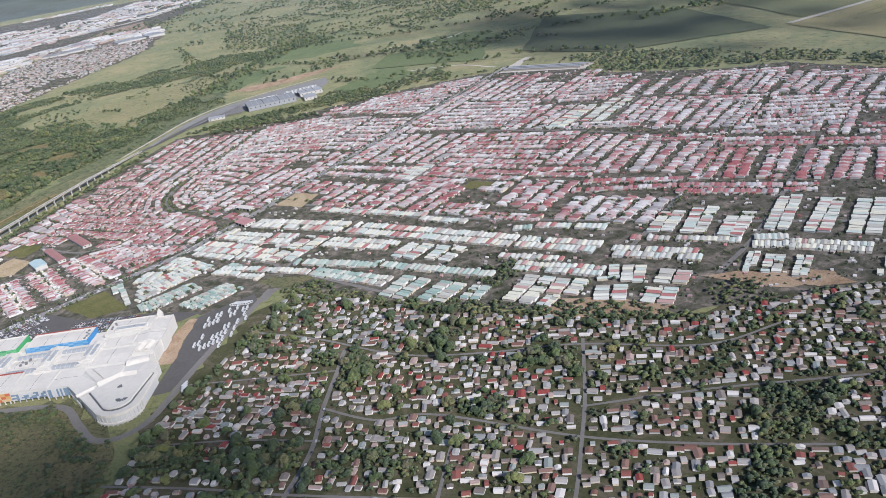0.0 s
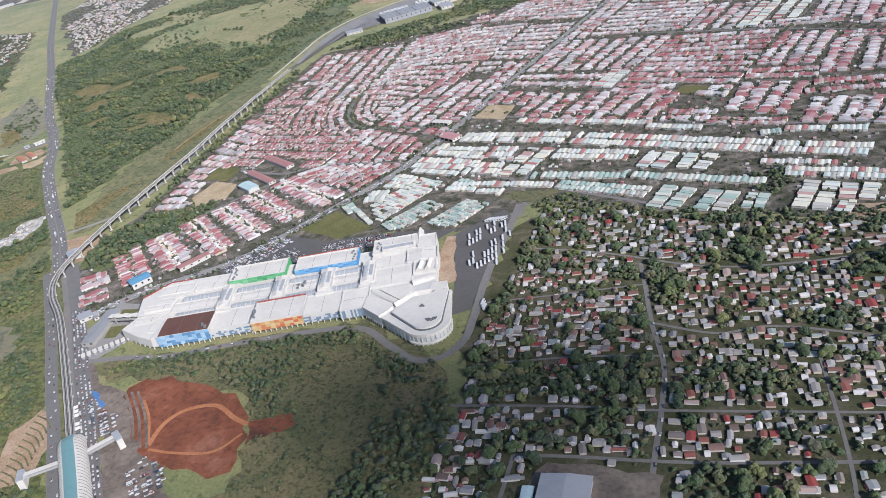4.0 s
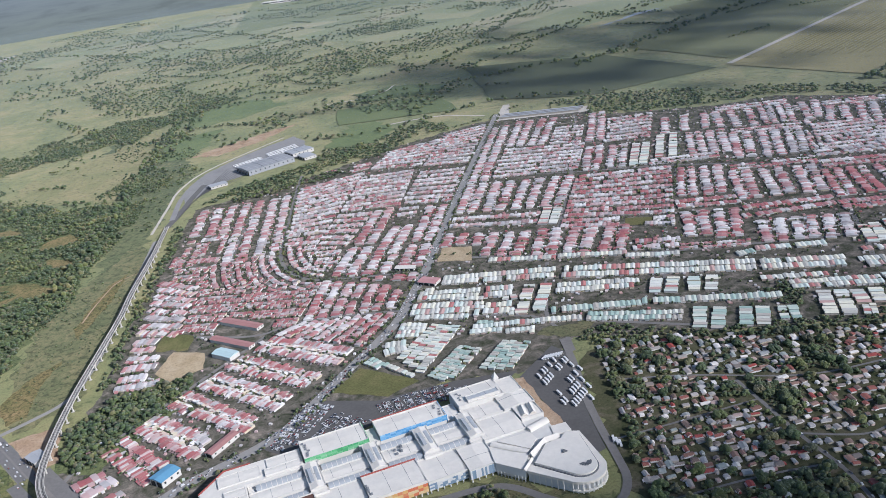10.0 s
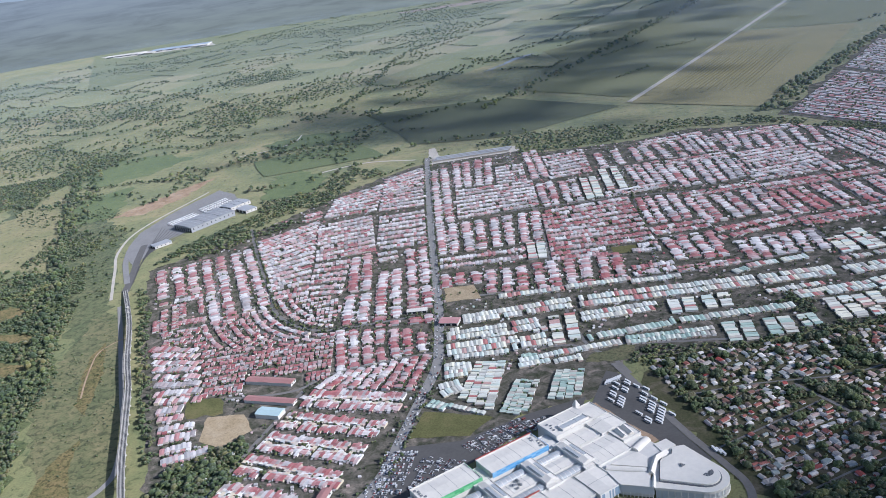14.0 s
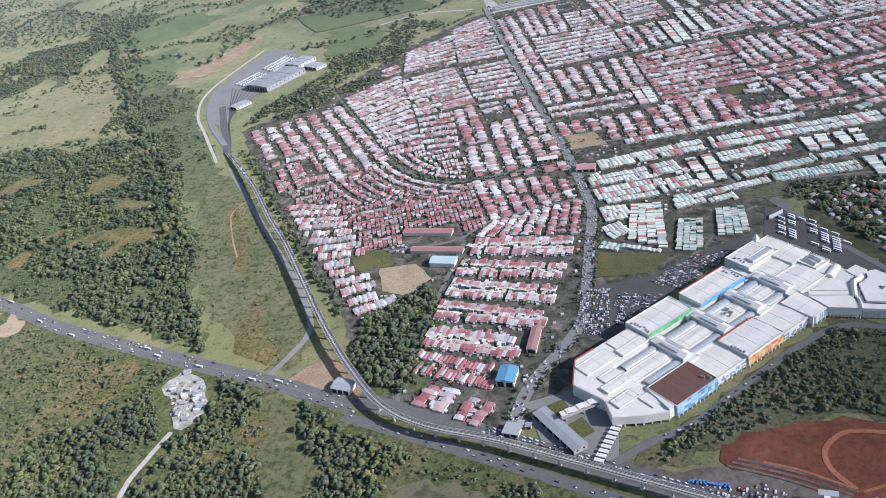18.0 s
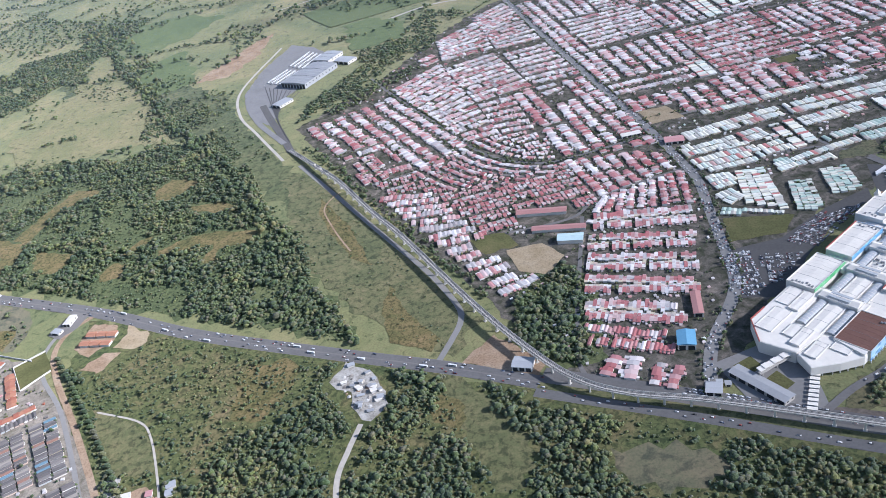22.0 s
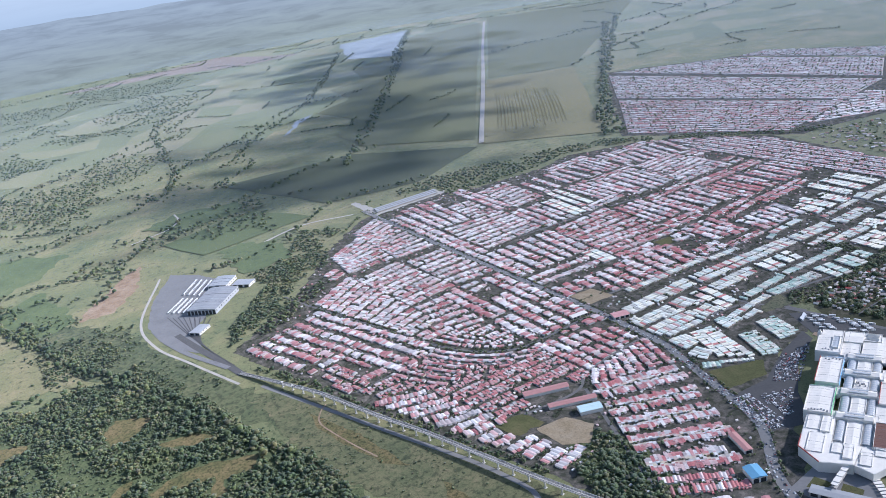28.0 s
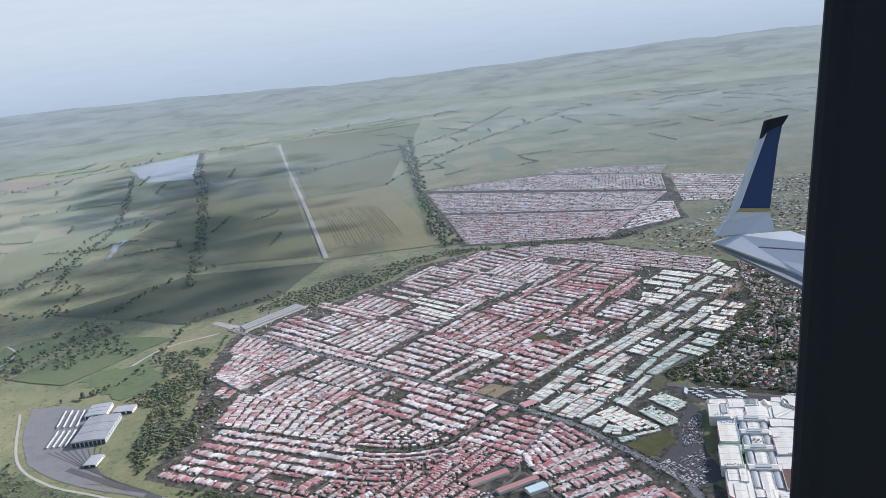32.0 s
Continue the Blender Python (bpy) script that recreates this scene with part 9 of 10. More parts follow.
def car_proto(kind):
    L, W, H = {"car": (2.1, 0.85, 0.62), "van": (2.5, 0.95, 0.95), "bus": (5.2, 1.15, 1.35)}[kind]
    label = {"car": "parked or queuing passenger car", "van": "light van among the traffic", "bus": "white bus or truck in the yard"}[kind]
    root = empty(kind, Matrix(), label, kind, {"car": "cars", "van": "vans", "bus": "buses"}[kind])
    bm = bmesh.new()
    low = 0.55 if kind == "car" else 0.95
    for x0, x1, z0, z1, s in ((-L / 2, L / 2, 0.12, H * low, 1.0),):
        solid(bm, [(x0, -W / 2), (x0 + 0.1, -W / 2 - 0.02), (x1 - 0.15, -W / 2), (x1, -W / 4), (x1, W / 4), (x1 - 0.15, W / 2), (x0 + 0.1, W / 2 + 0.02), (x0, W / 2)], z0, z1)
    part("body", bm, PAINT if kind != "bus" else M_TRAIN, root)
    bm = bmesh.new()
    if kind == "car":
        q = [(-L * 0.40, 0.40, H * low), (L * 0.22, 0.40, H * low), (L * 0.08, 0.34, H), (-L * 0.30, 0.34, H)]
        vs = [bm.verts.new((x, s * y, z)) for s in (-1, 1) for x, y, z in q]
        for f in ((3, 2, 1, 0), (4, 5, 6, 7), (0, 1, 5, 4), (1, 2, 6, 5), (2, 3, 7, 6), (3, 0, 4, 7)):
            bm.faces.new([vs[i] for i in f])
        bmesh.ops.recalc_face_normals(bm, faces=bm.faces[:])
        part("cabin", bm, M_GLASS_CAR, root, "tinted glass cabin")
        bm = bmesh.new()
        box(bm, -L * 0.29, -0.31, H + 0.001, L * 0.07, 0.31, H + 0.03)
        part("roof_panel", bm, PAINT, root)
    else:
        box(bm, -L / 2 + 0.2, -W / 2 - 0.03, H * 0.5, L / 2 - 0.1, W / 2 + 0.03, H * 0.78)
        part("window_band", bm, M_GLASS_CAR, root, "dark window band")
    bm = bmesh.new()
    for x in (-L * 0.32, L * 0.32):
        for y in (-W / 2, W / 2):
            bmesh.ops.create_cone(bm, cap_ends=True, segments=8, radius1=0.14, radius2=0.14, depth=0.1, matrix=Matrix.Translation((x, y, 0.14)) @ Matrix.Rotation(math.pi / 2, 4, "X"))
    part("wheel_set", bm, M_TYRE, root, "dark tyres")
    return root


PROTO = {}
MORE_CARS = Heap()
PAINT_MANY = varied("car paint of the rest", [(0.62, 0.62, 0.61), (0.10, 0.10, 0.11), (0.42, 0.43, 0.44), (0.68, 0.67, 0.65), (0.24, 0.07, 0.06), (0.22, 0.23, 0.24), (0.60, 0.60, 0.60), (0.08, 0.10, 0.15), (0.66, 0.66, 0.65), (0.05, 0.05, 0.055)], 0.35, stain=0.1)
CAR_COUNT = {"car": 0, "van": 0, "bus": 0}


def vehicle(kind, x, y, a, z=0.28):
    if CAR_COUNT[kind] >= {"car": 260, "van": 50, "bus": 70}[kind]:
        L, W, H = {"car": (2.1, 0.85, 0.62), "van": (2.5, 0.95, 0.95), "bus": (5.2, 1.15, 1.35)}[kind]
        q = [(-L / 2, W / 2, 0.1), (L / 2, W / 2, 0.1), (L / 2, W / 2, H * 0.55), (-L / 2, W / 2, H * 0.55)]
        c = [(-L * 0.4, W * 0.46, H * 0.55), (L * 0.22, W * 0.46, H * 0.55), (L * 0.08, W * 0.4, H), (-L * 0.3, W * 0.4, H)]
        six = [(3, 2, 1, 0), (4, 5, 6, 7), (0, 1, 5, 4), (1, 2, 6, 5), (2, 3, 7, 6), (3, 0, 4, 7)]
        for pts in (q, c):
            MORE_CARS.add(moved([(p[0], s * p[1], p[2]) for s in (-1, 1) for p in pts], x, y, a, z), six)
        return
    CAR_COUNT[kind] += 1
    m = Matrix.Translation((x, y, z)) @ Matrix.Rotation(a, 4, "Z")
    if kind not in PROTO:
        PROTO[kind] = car_proto(kind)
        PROTO[kind].matrix_world = m
    else:
        copy_thing(PROTO[kind], m)


rnd = random.Random(3)
U, V = Vector((0.885, 0.466)), Vector((-0.466, 0.885))
# car parks: pairs of rows with aisles between
def parking(poly, d, width=1.12, seed=1, prob=0.86, z=0.28):
    r = random.Random(seed)
    d = Vector(d).normalized()
    n = Vector((-d.y, d.x))
    c = Vector((sum(q[0] for q in poly) / len(poly), sum(q[1] for q in poly) / len(poly)))
    for i in range(-16, 17):
        for side in (-1.15, 1.15):
            for k in range(-40, 41):
                q = c + n * (i * 6.0 + side) + d * k * width
                if inside(poly, q.x, q.y) and r.random() < prob:
                    vehicle("car" if r.random() < 0.93 else "van", q.x, q.y, math.atan2(n.y, n.x) + (math.pi if r.random() < 0.5 else 0) + r.uniform(-0.05, 0.05), z)


parking([(-20, 268), (-8, 253), (15, 265), (36, 275), (46, 283), (16, 287), (0, 279)], (0.5, -0.86), seed=1, prob=0.7)
parking([(-42, 263), (-25, 255), (-17, 252), (-46, 231), (-56, 230)], (-0.45, -0.89), seed=2, prob=0.62)
parking([(-64, 275), (-44, 270), (-58, 228), (-68, 226), (-74, 231)], (0.97, -0.23), seed=3, prob=0.62)
parking([(-60, 109), (-40, 98), (-28, 98), (-19, 87), (-24, 80), (-48, 96)], (-0.8, 0.6), seed=4, prob=0.5)
parking([(10, 78), (24, 76), (40, 66), (28, 54), (12, 66)], (-0.8, 0.6), seed=5, prob=0.4)
# queue beside the viaduct, traffic on the highway
for lane in range(4):
    for p, a in along(offset_line([q for q in east if q.x > -150 and q.y > 20], -5 - lane * 2.1), rnd.uniform(0, 2), 3.4):
        if rnd.random() < 0.72:
            vehicle("car" if rnd.random() < 0.88 else "van", p.x, p.y, a + rnd.uniform(-0.05, 0.05), 0.32)
for off in (-4.0, -1.9, 1.9, 4.0):
    for p, a in along([q for q in offset_line(west, off) if q.x > -760], rnd.uniform(0, 6), 6):
        if rnd.random() < 0.38:
            vehicle("car" if rnd.random() < 0.75 else ("van" if rnd.random() < 0.6 else "bus"), p.x, p.y, a if off < 0 else a + math.pi, 0.32)
for off in (7, 9.5):
    for p, a in along([q for q in offset_line(east, off) if q.y > 20], rnd.uniform(0, 6), 9):
        if rnd.random() < 0.5:
            vehicle("car", p.x, p.y, a, 0.32)
for off in (-2.6, -1.1, 1.1, 2.6):
    for p, a in along(offset_line(AVENUE, off), rnd.uniform(0, 4), 5.2):
        if rnd.random() < (0.55 if p.y < 420 else 0.3):
            vehicle("car" if rnd.random() < 0.85 else "van", p.x, p.y, a if off < 0 else a + math.pi, 0.3)
# buses and trucks
for r in range(9):
    for k in range(14):
        x, y = 66 + r * 3.6 + k * 1.2, 300 + k * 2.6 - r * 7.2
        if inside([(72, 297), (89, 316), (102, 300), (108, 262), (92, 258)], x, y) and rnd.random() < 0.5:
            vehicle("bus", x, y, radians(118) + rnd.uniform(-0.05, 0.05))
for k in range(7):
    vehicle("bus", 78 + k * 1.6, 312 + k * 0.6, radians(60))
for k in range(3):
    vehicle("bus", 116 + k * 1.6, 226 - k * 2, radians(100))
for k in range(12):
    p, a = along(smooth_line([(-60, 138), (-40, 143), (-10, 160), (30, 181), (60, 192)]), 3, 7)[k]
    vehicle("car", p.x, p.y, a, 0.4)
for k in range(70):
    p, a = along(smooth_line([(206, 226), (220, 196), (227, 167), (232, 139), (238, 110)]), 1, 1.7)[k] if k < 60 else along(AVENUE, 60, 4)[k]
    if k % 5 == 0:
        vehicle("car", p.x + 0.8, p.y, a, 0.24)

MORE_CARS.make("cars", [PAINT_MANY], "parked and queuing cars in many colours", "cars")

# ---- single trees near the path ----
def tree_proto(seed, r):
    root = empty("tree", Matrix(), "broad dark green tree with an uneven crown", "tree", "single trees")
    bm = bmesh.new()
    rr = random.Random(seed)
    bmesh.ops.create_cone(bm, cap_ends=True, segments=7, radius1=0.22, radius2=0.12, depth=r * 0.9, matrix=Matrix.Translation((0, 0, r * 0.45)))
    for i in range(3):
        a = rr.uniform(0, 6.28)
        bmesh.ops.create_cone(bm, cap_ends=True, segments=5, radius1=0.1, radius2=0.04, depth=r * 0.7, matrix=Matrix.Translation((math.cos(a) * r * 0.2, math.sin(a) * r * 0.2, r * 0.95)) @ Matrix.Rotation(a, 4, "Z") @ Matrix.Rotation(0.6, 4, "Y"))
    part("trunk", bm, M_BARK, root)
    v, f = crown_shape(seed + 200, 7, 2, 0.22)
    me = bpy.data.meshes.new("crown")
    me.from_pydata((v * [r, r, r * 1.1]).tolist(), [], f.tolist())
    me.materials.append(M_LEAF_ONE)
    c = new("crown", me)
    c.parent = root
    return root


TREES = [tree_proto(i, 2.2 + 0.25 * i) for i in range(5)]
for i, t in enumerate(TREES):
    t.matrix_world = Matrix.Translation((150 + i * 9, 108 + i * 7, 0.1))
n = 0
for k in range(6000):
    x, y = rnd.uniform(110, 330), rnd.uniform(60, 330)
    if n < 200 and inside(SCATTER, x, y) and not taken(x, y, 1.3):
        n += 1
        mark(x, y, 1.0)
        copy_thing(TREES[k % 5], Matrix.Translation((x, y, 0.1)) @ Matrix.Rotation(rnd.uniform(0, 6), 4, "Z"))
for p, a in along(smooth_line([(-506, 368), (-493, 335), (-478, 295), (-462, 250), (-446, 197)]), 2, 6):
    copy_thing(TREES[0], Matrix.Translation((p.x + 4, p.y + 1.5, 0.1)))

# ---- poles ----
M_POLE = plain("galvanised pole", (0.40, 0.41, 0.42), 0.5, 0.4)
pole = empty("lamp_post", Matrix.Translation((-60, 262, 0.2)), "tall grey car park lamp post", "lamp post", "lamp posts")
bm = bmesh.new()
bmesh.ops.create_cone(bm, cap_ends=True, segments=8, radius1=0.12, radius2=0.07, depth=5, matrix=Matrix.Translation((0, 0, 2.5)))
part("mast", bm, M_POLE, pole)
for s in (-1, 1):
    bm = bmesh.new()
    box(bm, -0.1, s * 0.1 if s > 0 else -0.9, 4.9, 0.1, s * 0.9 if s > 0 else -0.1, 5.0)
    part("lamp_head", bm, M_POLE, pole)
for p, a in along(AVENUE, 10, 22)[:24]:
    copy_thing(pole, Matrix.Translation((p.x, p.y, 0.2)) @ Matrix.Rotation(a, 4, "Z"))
for k in range(10):
    q = Vector((-48, 148)) + U * (6 + k * 11) + V * (80 + 4 * (k % 2))
    if not taken(q.x, q.y, 0.3):
        copy_thing(pole, Matrix.Translation((q.x, q.y, 0.2)))

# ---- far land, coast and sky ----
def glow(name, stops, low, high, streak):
    """A far backdrop that glows, its haze painted as paling with height, with faint streaks of fields or swell."""
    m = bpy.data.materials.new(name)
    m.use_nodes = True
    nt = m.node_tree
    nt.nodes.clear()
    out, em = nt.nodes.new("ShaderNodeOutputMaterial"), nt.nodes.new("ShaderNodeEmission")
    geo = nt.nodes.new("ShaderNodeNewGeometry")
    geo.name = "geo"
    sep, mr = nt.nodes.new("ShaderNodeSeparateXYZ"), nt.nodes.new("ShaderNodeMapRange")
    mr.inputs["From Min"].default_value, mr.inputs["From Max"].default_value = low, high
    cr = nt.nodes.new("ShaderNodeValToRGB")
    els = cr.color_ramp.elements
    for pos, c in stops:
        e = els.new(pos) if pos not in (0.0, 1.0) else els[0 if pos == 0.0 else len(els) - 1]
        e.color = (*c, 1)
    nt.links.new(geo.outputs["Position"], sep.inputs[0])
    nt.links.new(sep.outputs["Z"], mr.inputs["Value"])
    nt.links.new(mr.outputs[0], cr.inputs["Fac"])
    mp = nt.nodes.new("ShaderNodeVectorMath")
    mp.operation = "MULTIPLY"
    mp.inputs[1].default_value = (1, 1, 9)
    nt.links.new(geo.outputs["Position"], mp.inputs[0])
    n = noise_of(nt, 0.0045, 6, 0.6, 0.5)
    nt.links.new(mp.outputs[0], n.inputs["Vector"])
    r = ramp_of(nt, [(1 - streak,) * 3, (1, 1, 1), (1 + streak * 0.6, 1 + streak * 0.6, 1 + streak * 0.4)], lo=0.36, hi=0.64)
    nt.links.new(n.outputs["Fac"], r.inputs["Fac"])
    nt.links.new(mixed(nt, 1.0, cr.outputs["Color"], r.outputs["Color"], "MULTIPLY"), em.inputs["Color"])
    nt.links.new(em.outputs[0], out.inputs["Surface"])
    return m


def coast(deg):
    """Height of the far coast's rim over the plain, by the compass angle from +x."""
    return float(np.interp(deg, (0, 29, 41, 52, 63, 76, 100, 130, 200), (190, 185, 166, 162, 200, 232, 250, 250, 240))) + 3 * math.sin(deg * 0.9) + 2 * math.sin(deg * 2.3)


HUB, NEAR_R, FAR_R, WALL_R = Vector((-95, -50)), 3680.0, 4290.0, 4350.0
# haze is painted into these glowing ramps, paler and bluer with height
M_FAR_LAND = glow("far land with painted haze", ((0.0, (0.25, 0.285, 0.25)), (0.3, (0.265, 0.30, 0.285)), (0.7, (0.28, 0.32, 0.335)), (1.0, (0.295, 0.34, 0.37))), 0, 220, 0.16)
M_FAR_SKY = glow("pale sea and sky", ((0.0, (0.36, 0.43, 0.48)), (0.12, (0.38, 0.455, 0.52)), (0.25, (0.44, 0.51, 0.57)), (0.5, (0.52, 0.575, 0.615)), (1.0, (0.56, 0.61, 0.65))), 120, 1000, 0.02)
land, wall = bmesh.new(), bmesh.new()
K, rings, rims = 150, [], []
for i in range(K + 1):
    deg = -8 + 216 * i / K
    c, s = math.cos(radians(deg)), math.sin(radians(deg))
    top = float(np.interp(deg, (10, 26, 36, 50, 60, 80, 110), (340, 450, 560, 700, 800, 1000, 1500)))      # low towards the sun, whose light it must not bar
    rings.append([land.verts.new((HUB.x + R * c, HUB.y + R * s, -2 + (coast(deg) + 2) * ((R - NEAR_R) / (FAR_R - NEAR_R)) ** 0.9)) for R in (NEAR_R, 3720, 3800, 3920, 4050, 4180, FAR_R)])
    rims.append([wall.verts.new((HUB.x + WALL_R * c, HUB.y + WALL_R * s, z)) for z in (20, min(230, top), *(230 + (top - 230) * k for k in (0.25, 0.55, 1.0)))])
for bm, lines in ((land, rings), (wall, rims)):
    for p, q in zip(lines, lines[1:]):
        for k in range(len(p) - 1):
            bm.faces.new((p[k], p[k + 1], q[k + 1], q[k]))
tagged(part("backdrop_land", land, M_FAR_LAND), "glowing far fields with painted haze, up to the coast", "distance", "", "structure")
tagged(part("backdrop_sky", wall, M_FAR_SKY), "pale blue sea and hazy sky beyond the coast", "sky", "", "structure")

# added pale sheet over the plain, thicker further out, standing in for distance haze
m = bpy.data.materials.new("added haze veil")
m.use_nodes = True
nt = m.node_tree
nt.nodes.clear()
out, mx, tr = nt.nodes.new("ShaderNodeOutputMaterial"), nt.nodes.new("ShaderNodeMixShader"), nt.nodes.new("ShaderNodeBsdfTransparent")
df, tl, half = nt.nodes.new("ShaderNodeBsdfDiffuse"), nt.nodes.new("ShaderNodeBsdfTranslucent"), nt.nodes.new("ShaderNodeMixShader")
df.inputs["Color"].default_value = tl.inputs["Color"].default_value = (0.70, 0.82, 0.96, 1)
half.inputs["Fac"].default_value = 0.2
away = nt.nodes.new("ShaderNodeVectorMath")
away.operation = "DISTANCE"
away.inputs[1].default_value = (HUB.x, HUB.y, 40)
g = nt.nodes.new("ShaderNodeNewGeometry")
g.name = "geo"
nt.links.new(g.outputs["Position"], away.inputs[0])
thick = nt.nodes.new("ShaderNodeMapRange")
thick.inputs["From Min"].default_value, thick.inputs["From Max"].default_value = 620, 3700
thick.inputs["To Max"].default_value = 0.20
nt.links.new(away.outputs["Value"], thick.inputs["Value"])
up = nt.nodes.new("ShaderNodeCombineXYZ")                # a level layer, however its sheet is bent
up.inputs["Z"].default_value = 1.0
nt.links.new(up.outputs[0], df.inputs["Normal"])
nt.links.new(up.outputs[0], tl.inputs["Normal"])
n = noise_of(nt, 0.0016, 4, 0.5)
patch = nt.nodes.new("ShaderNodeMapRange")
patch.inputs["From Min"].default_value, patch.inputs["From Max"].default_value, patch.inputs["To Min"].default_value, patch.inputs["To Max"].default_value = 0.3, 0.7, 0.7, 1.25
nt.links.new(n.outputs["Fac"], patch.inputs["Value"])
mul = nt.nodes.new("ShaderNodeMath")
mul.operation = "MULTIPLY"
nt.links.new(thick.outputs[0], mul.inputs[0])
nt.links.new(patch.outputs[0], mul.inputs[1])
east = nt.nodes.new("ShaderNodeSeparateXYZ")             # the veil is set thicker eastwards to imitate glare towards the sun
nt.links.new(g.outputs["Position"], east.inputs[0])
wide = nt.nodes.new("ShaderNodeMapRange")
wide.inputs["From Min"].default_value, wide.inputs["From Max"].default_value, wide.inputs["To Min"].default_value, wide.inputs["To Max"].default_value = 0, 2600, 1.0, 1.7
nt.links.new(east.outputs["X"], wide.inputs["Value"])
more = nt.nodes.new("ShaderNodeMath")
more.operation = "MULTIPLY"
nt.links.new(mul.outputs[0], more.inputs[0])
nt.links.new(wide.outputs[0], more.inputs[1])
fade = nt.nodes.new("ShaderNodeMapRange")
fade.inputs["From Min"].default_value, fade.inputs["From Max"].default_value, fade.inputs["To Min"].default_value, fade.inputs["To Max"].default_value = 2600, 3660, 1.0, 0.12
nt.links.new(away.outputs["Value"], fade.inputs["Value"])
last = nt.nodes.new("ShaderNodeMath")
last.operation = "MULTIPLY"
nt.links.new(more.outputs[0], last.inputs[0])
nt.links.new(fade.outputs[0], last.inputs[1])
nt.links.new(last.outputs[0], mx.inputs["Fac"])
nt.links.new(df.outputs[0], half.inputs[1])
nt.links.new(tl.outputs[0], half.inputs[2])
nt.links.new(tr.outputs[0], mx.inputs[1])
nt.links.new(half.outputs[0], mx.inputs[2])
nt.links.new(mx.outputs[0], out.inputs["Surface"])
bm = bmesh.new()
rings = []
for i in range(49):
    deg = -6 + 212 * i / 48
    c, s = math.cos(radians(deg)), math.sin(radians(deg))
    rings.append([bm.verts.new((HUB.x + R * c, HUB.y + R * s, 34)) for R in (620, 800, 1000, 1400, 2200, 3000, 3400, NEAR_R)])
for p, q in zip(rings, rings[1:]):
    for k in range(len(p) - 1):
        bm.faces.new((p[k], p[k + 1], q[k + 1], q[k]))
tagged(part("mist", bm, m), "pale sheet added over the far plain as distance haze", "mist", "", "stuff")

# ---- clouds, high over the plain and out of sight ----
M_CLOUD = plain("cloud", (0.85, 0.85, 0.85), 1.0, grain=0.01, amount=0.05, stain=0.0)


def cloud(x, y, sx, sy, turn, n, seed, puff):
    """A flat heap of puffs whose shade falls round (x, y)."""
    r = random.Random(seed)
    z = 2600.0
    o = to_sun * (z / to_sun.z)
    H = Heap()
    c, s = math.cos(turn), math.sin(turn)
    for i in range(n):
        u, v = r.gauss(0, 0.42) * sx, r.gauss(0, 0.42) * sy
        k = r.uniform(0.6, 1.3) * puff * min(sx, sy)
        pv, pf = POOL_FAR[i % len(POOL_FAR)]
        H.add(pv * [k * 1.6, k * 1.6, k * 0.5] + [x + o.x + u * c - v * s, y + o.y + u * s + v * c, z], [tuple(f) for f in pf.tolist()])
    H.make("cloud", [M_CLOUD], "flat white cloud high above the plain", "cloud")


cloud(300, 1500, 340, 520, radians(-32), 130, 1, 0.09)
cloud(700, 2300, 420, 500, radians(-32), 110, 4, 0.09)
cloud(20, 1130, 260, 150, radians(5), 85, 2, 0.10)
cloud(-120, 1250, 240, 150, radians(-30), 80, 8, 0.10)
cloud(98, 146, 84, 70, radians(20), 200, 6, 0.06)
cloud(178, 150, 90, 110, radians(-15), 200, 3, 0.06)

# ---- aircraft wing and cabin window edge ----
M_WING = plain("white wing paint", (0.62, 0.63, 0.64), 0.35, grain=1.5, amount=0.08, stain=0.12)
M_WINGLET = plain("dark blue winglet paint", (0.025, 0.05, 0.14), 0.35, grain=1.5, amount=0.1, stain=0.1)
M_CABIN = plain("dark cabin window surround", (0.012, 0.015, 0.02), 0.8)
M_GOLD = plain("gold trim line", (0.40, 0.30, 0.14), 0.5)
WING = empty("aircraft_wing", pose(-635.57, -43.34, 370.09, 75.644, 6.669, -49.246), "white aircraft wing with an upturned dark blue winglet", "aircraft wing")


def blade(name, pts, thick, mat, label=""):
    """A closed panel from outline points (x, y, z) and a thickness along the view's depth."""
    bm = bmesh.new()
    a = [bm.verts.new(p) for p in pts]
    b = [bm.verts.new((p[0] * 0.995, p[1] * 0.995, p[2] - thick)) for p in pts]
    n = len(pts)
    bm.faces.new(a)
    bm.faces.new(b[::-1])
    for i in range(n):
        bm.faces.new((a[i], b[i], b[(i + 1) % n], a[(i + 1) % n]))
    bmesh.ops.recalc_face_normals(bm, faces=bm.faces[:])
    return part(name, bm, mat, WING, label)


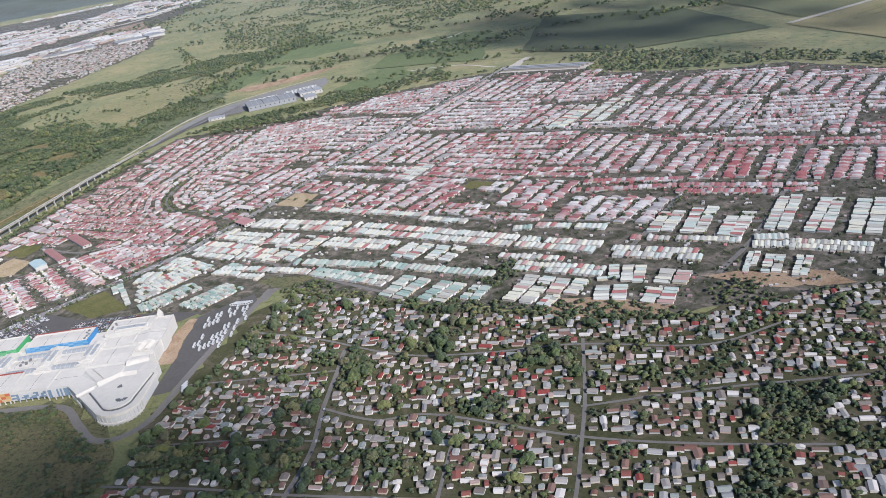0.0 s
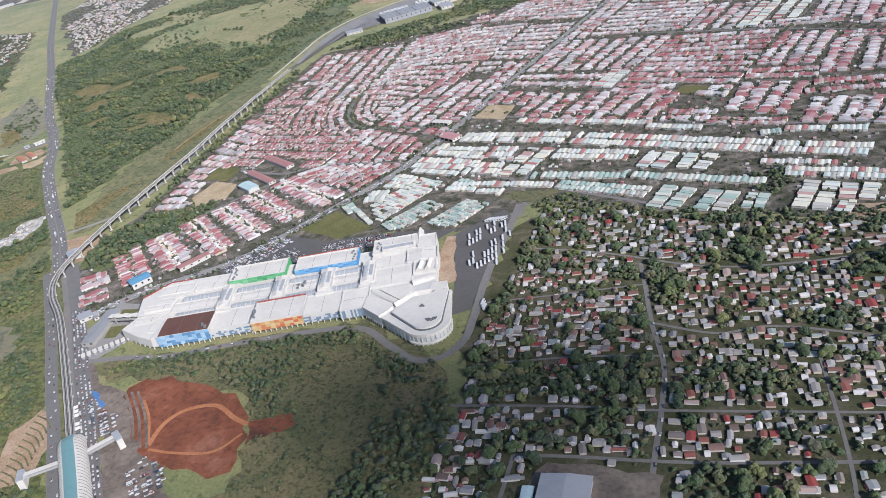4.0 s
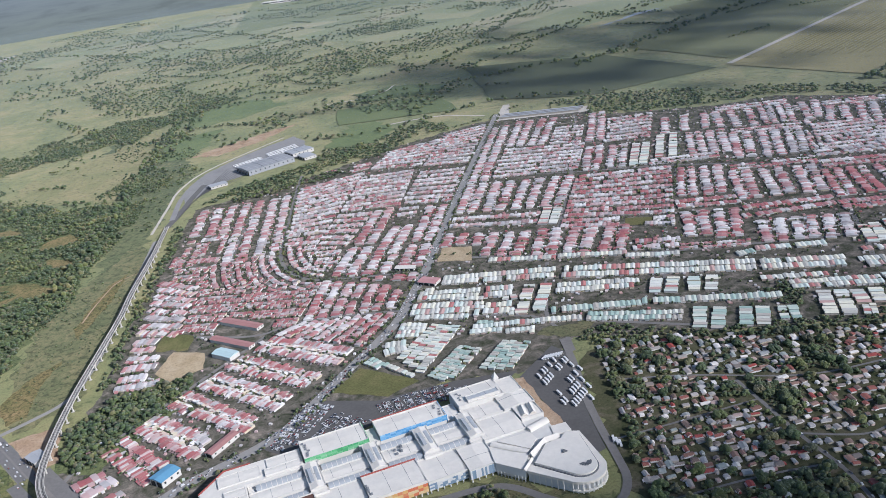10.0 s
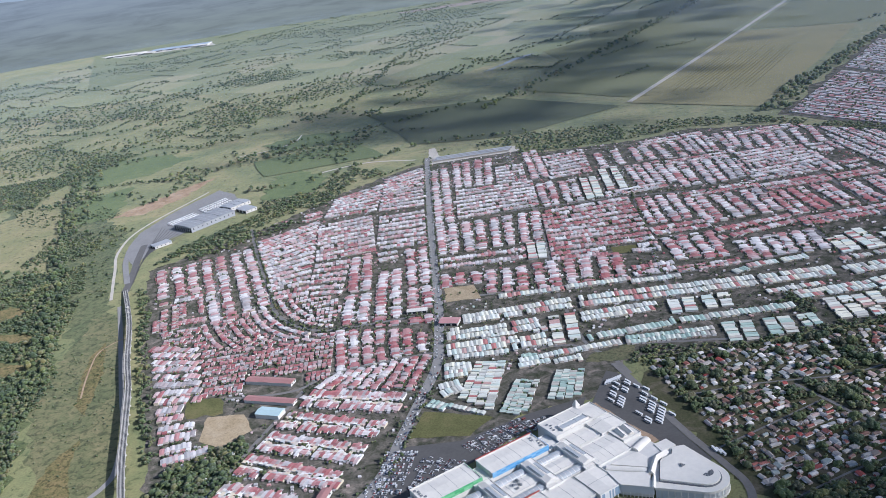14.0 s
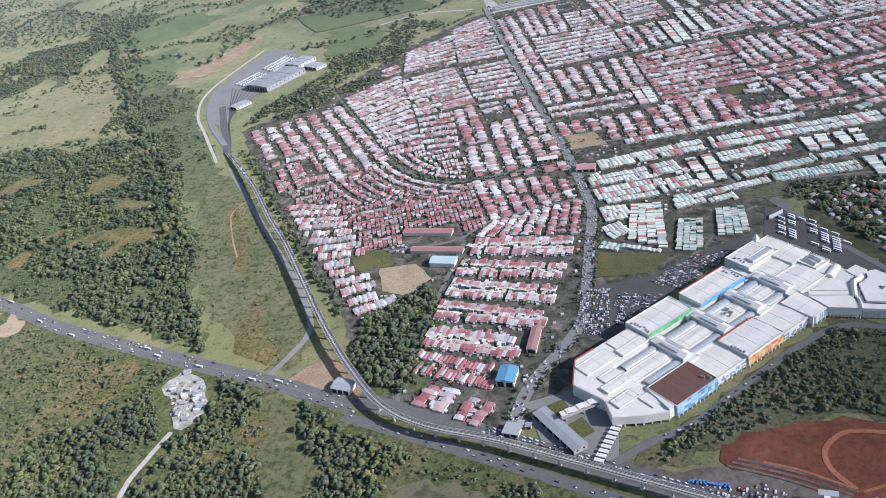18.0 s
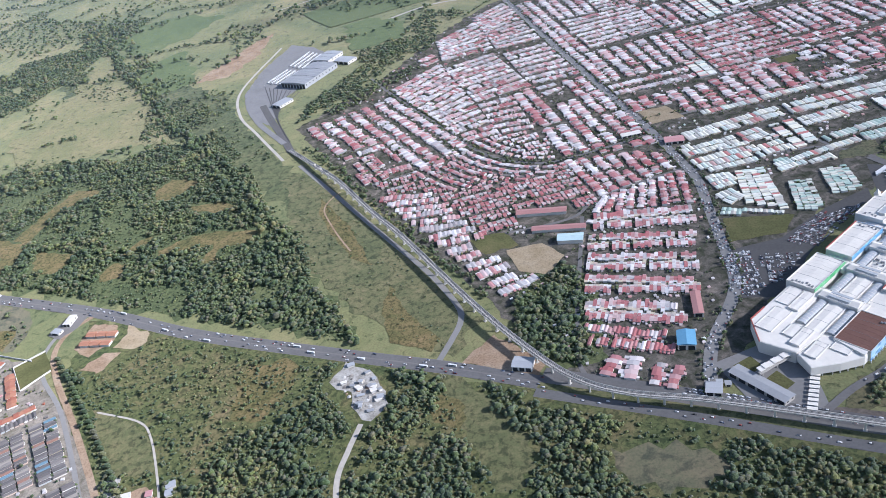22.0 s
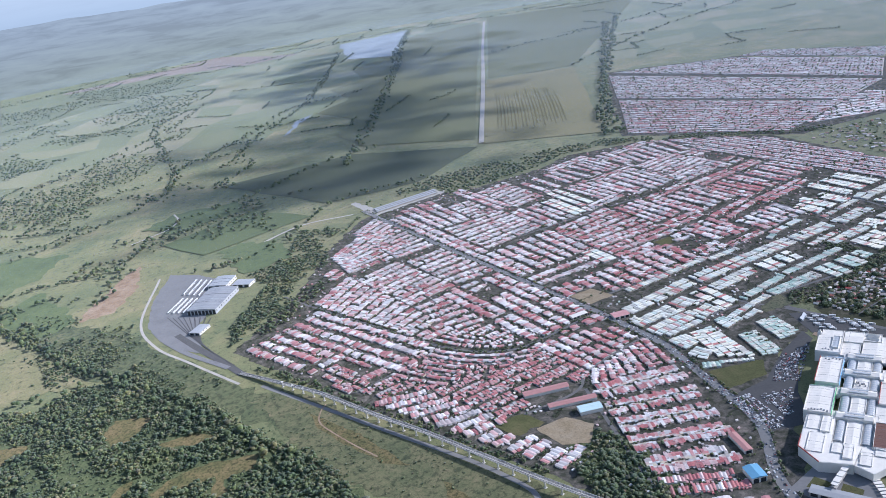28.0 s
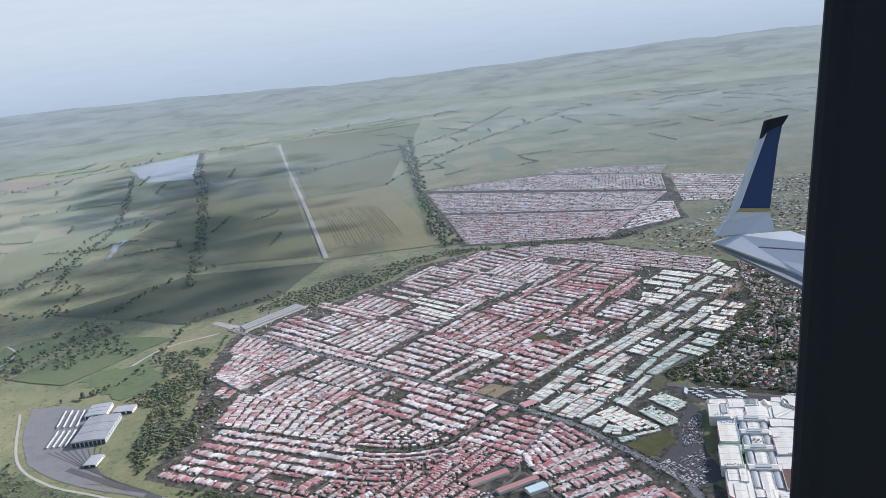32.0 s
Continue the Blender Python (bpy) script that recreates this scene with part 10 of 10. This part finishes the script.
blade("winglet", [(2.62, 0.36, -7.5), (2.89, 0.36, -7.5), (2.96, 0.90, -7.5), (3.0, 1.10, -7.5), (2.865, 1.04, -7.5)], 0.05, M_WINGLET, "dark blue winglet blade")
# reflected light along the leading edge, built as a white strip
blade("winglet_glint", [(2.52, 0.25, -7.49), (2.62, 0.36, -7.49), (2.865, 1.04, -7.49), (2.82, 0.98, -7.49)], 0.05, M_WING, "leading edge with its light reflection put in as white")
blade("winglet_tip", [(2.82, 0.98, -7.48), (2.865, 1.04, -7.48), (3.0, 1.10, -7.48), (3.05, 1.185, -7.48), (2.86, 1.14, -7.48)], 0.05, M_CABIN, "dark swept winglet tip")
blade("trim_line", [(2.60, 0.33, -7.48), (2.89, 0.335, -7.48), (2.89, 0.36, -7.48), (2.62, 0.36, -7.48)], 0.05, M_GOLD, "thin gold trim line")
blade("winglet_root", [(2.42, 0.11, -7.5), (2.60, 0.13, -7.45), (2.90, 0.155, -7.4), (2.885, 0.33, -7.5), (2.60, 0.325, -7.5), (2.50, 0.24, -7.5)], 0.06, M_WING, "white curved winglet root")
blade("wing_panel", [(2.40, 0.06, -7.5), (2.60, 0.125, -7.44), (2.95, 0.155, -7.2), (3.05, 0.02, -6.6), (3.25, -0.24, -5.6), (2.98, -0.52, -5.4), (2.75, -0.18, -6.6)], 0.08, M_WING, "white upper wing panel")
blade("flap", [(2.40, 0.045, -7.49), (2.75, -0.20, -6.58), (2.98, -0.54, -5.38), (2.96, -0.60, -5.40), (2.72, -0.27, -6.6), (2.42, 0.02, -7.5)], 0.06, M_METAL, "grey trailing flap edge")
blade("aileron_line", [(2.62, 0.02, -7.0), (2.98, -0.02, -6.4), (2.985, -0.03, -6.4), (2.625, 0.01, -7.0)], 0.02, M_GUTTER, "dark panel joint")
edge = empty("window_surround", WING.matrix_world, "dark inner edge of an aircraft cabin window", "window surround")
bm = bmesh.new()
rings = []
for k in range(7):
    a = -math.pi / 2 + math.pi * k / 6
    rings.append([bm.verts.new((x - 0.006 * math.cos(a), y, -0.25 + 0.006 * math.sin(a))) for x, y in ((0.1255, 0.13), (0.119, 0.075), (0.113, 0.0), (0.1085, -0.075), (0.106, -0.13))])
for p, q in zip(rings, rings[1:]):
    for i in range(4):
        bm.faces.new((p[i], p[i + 1], q[i + 1], q[i]))
back = [[bm.verts.new((0.24, y, z)) for y in (0.13, 0.075, 0.0, -0.075, -0.13)] for z in (-0.256, -0.244)]
for i in range(4):
    bm.faces.new((rings[0][i + 1], rings[0][i], back[0][i], back[0][i + 1]))
    bm.faces.new((rings[-1][i], rings[-1][i + 1], back[1][i + 1], back[1][i]))
    bm.faces.new((back[0][i], back[1][i], back[1][i + 1], back[0][i + 1]))
bmesh.ops.recalc_face_normals(bm, faces=bm.faces[:])
part("rim", bm, M_CABIN, edge)
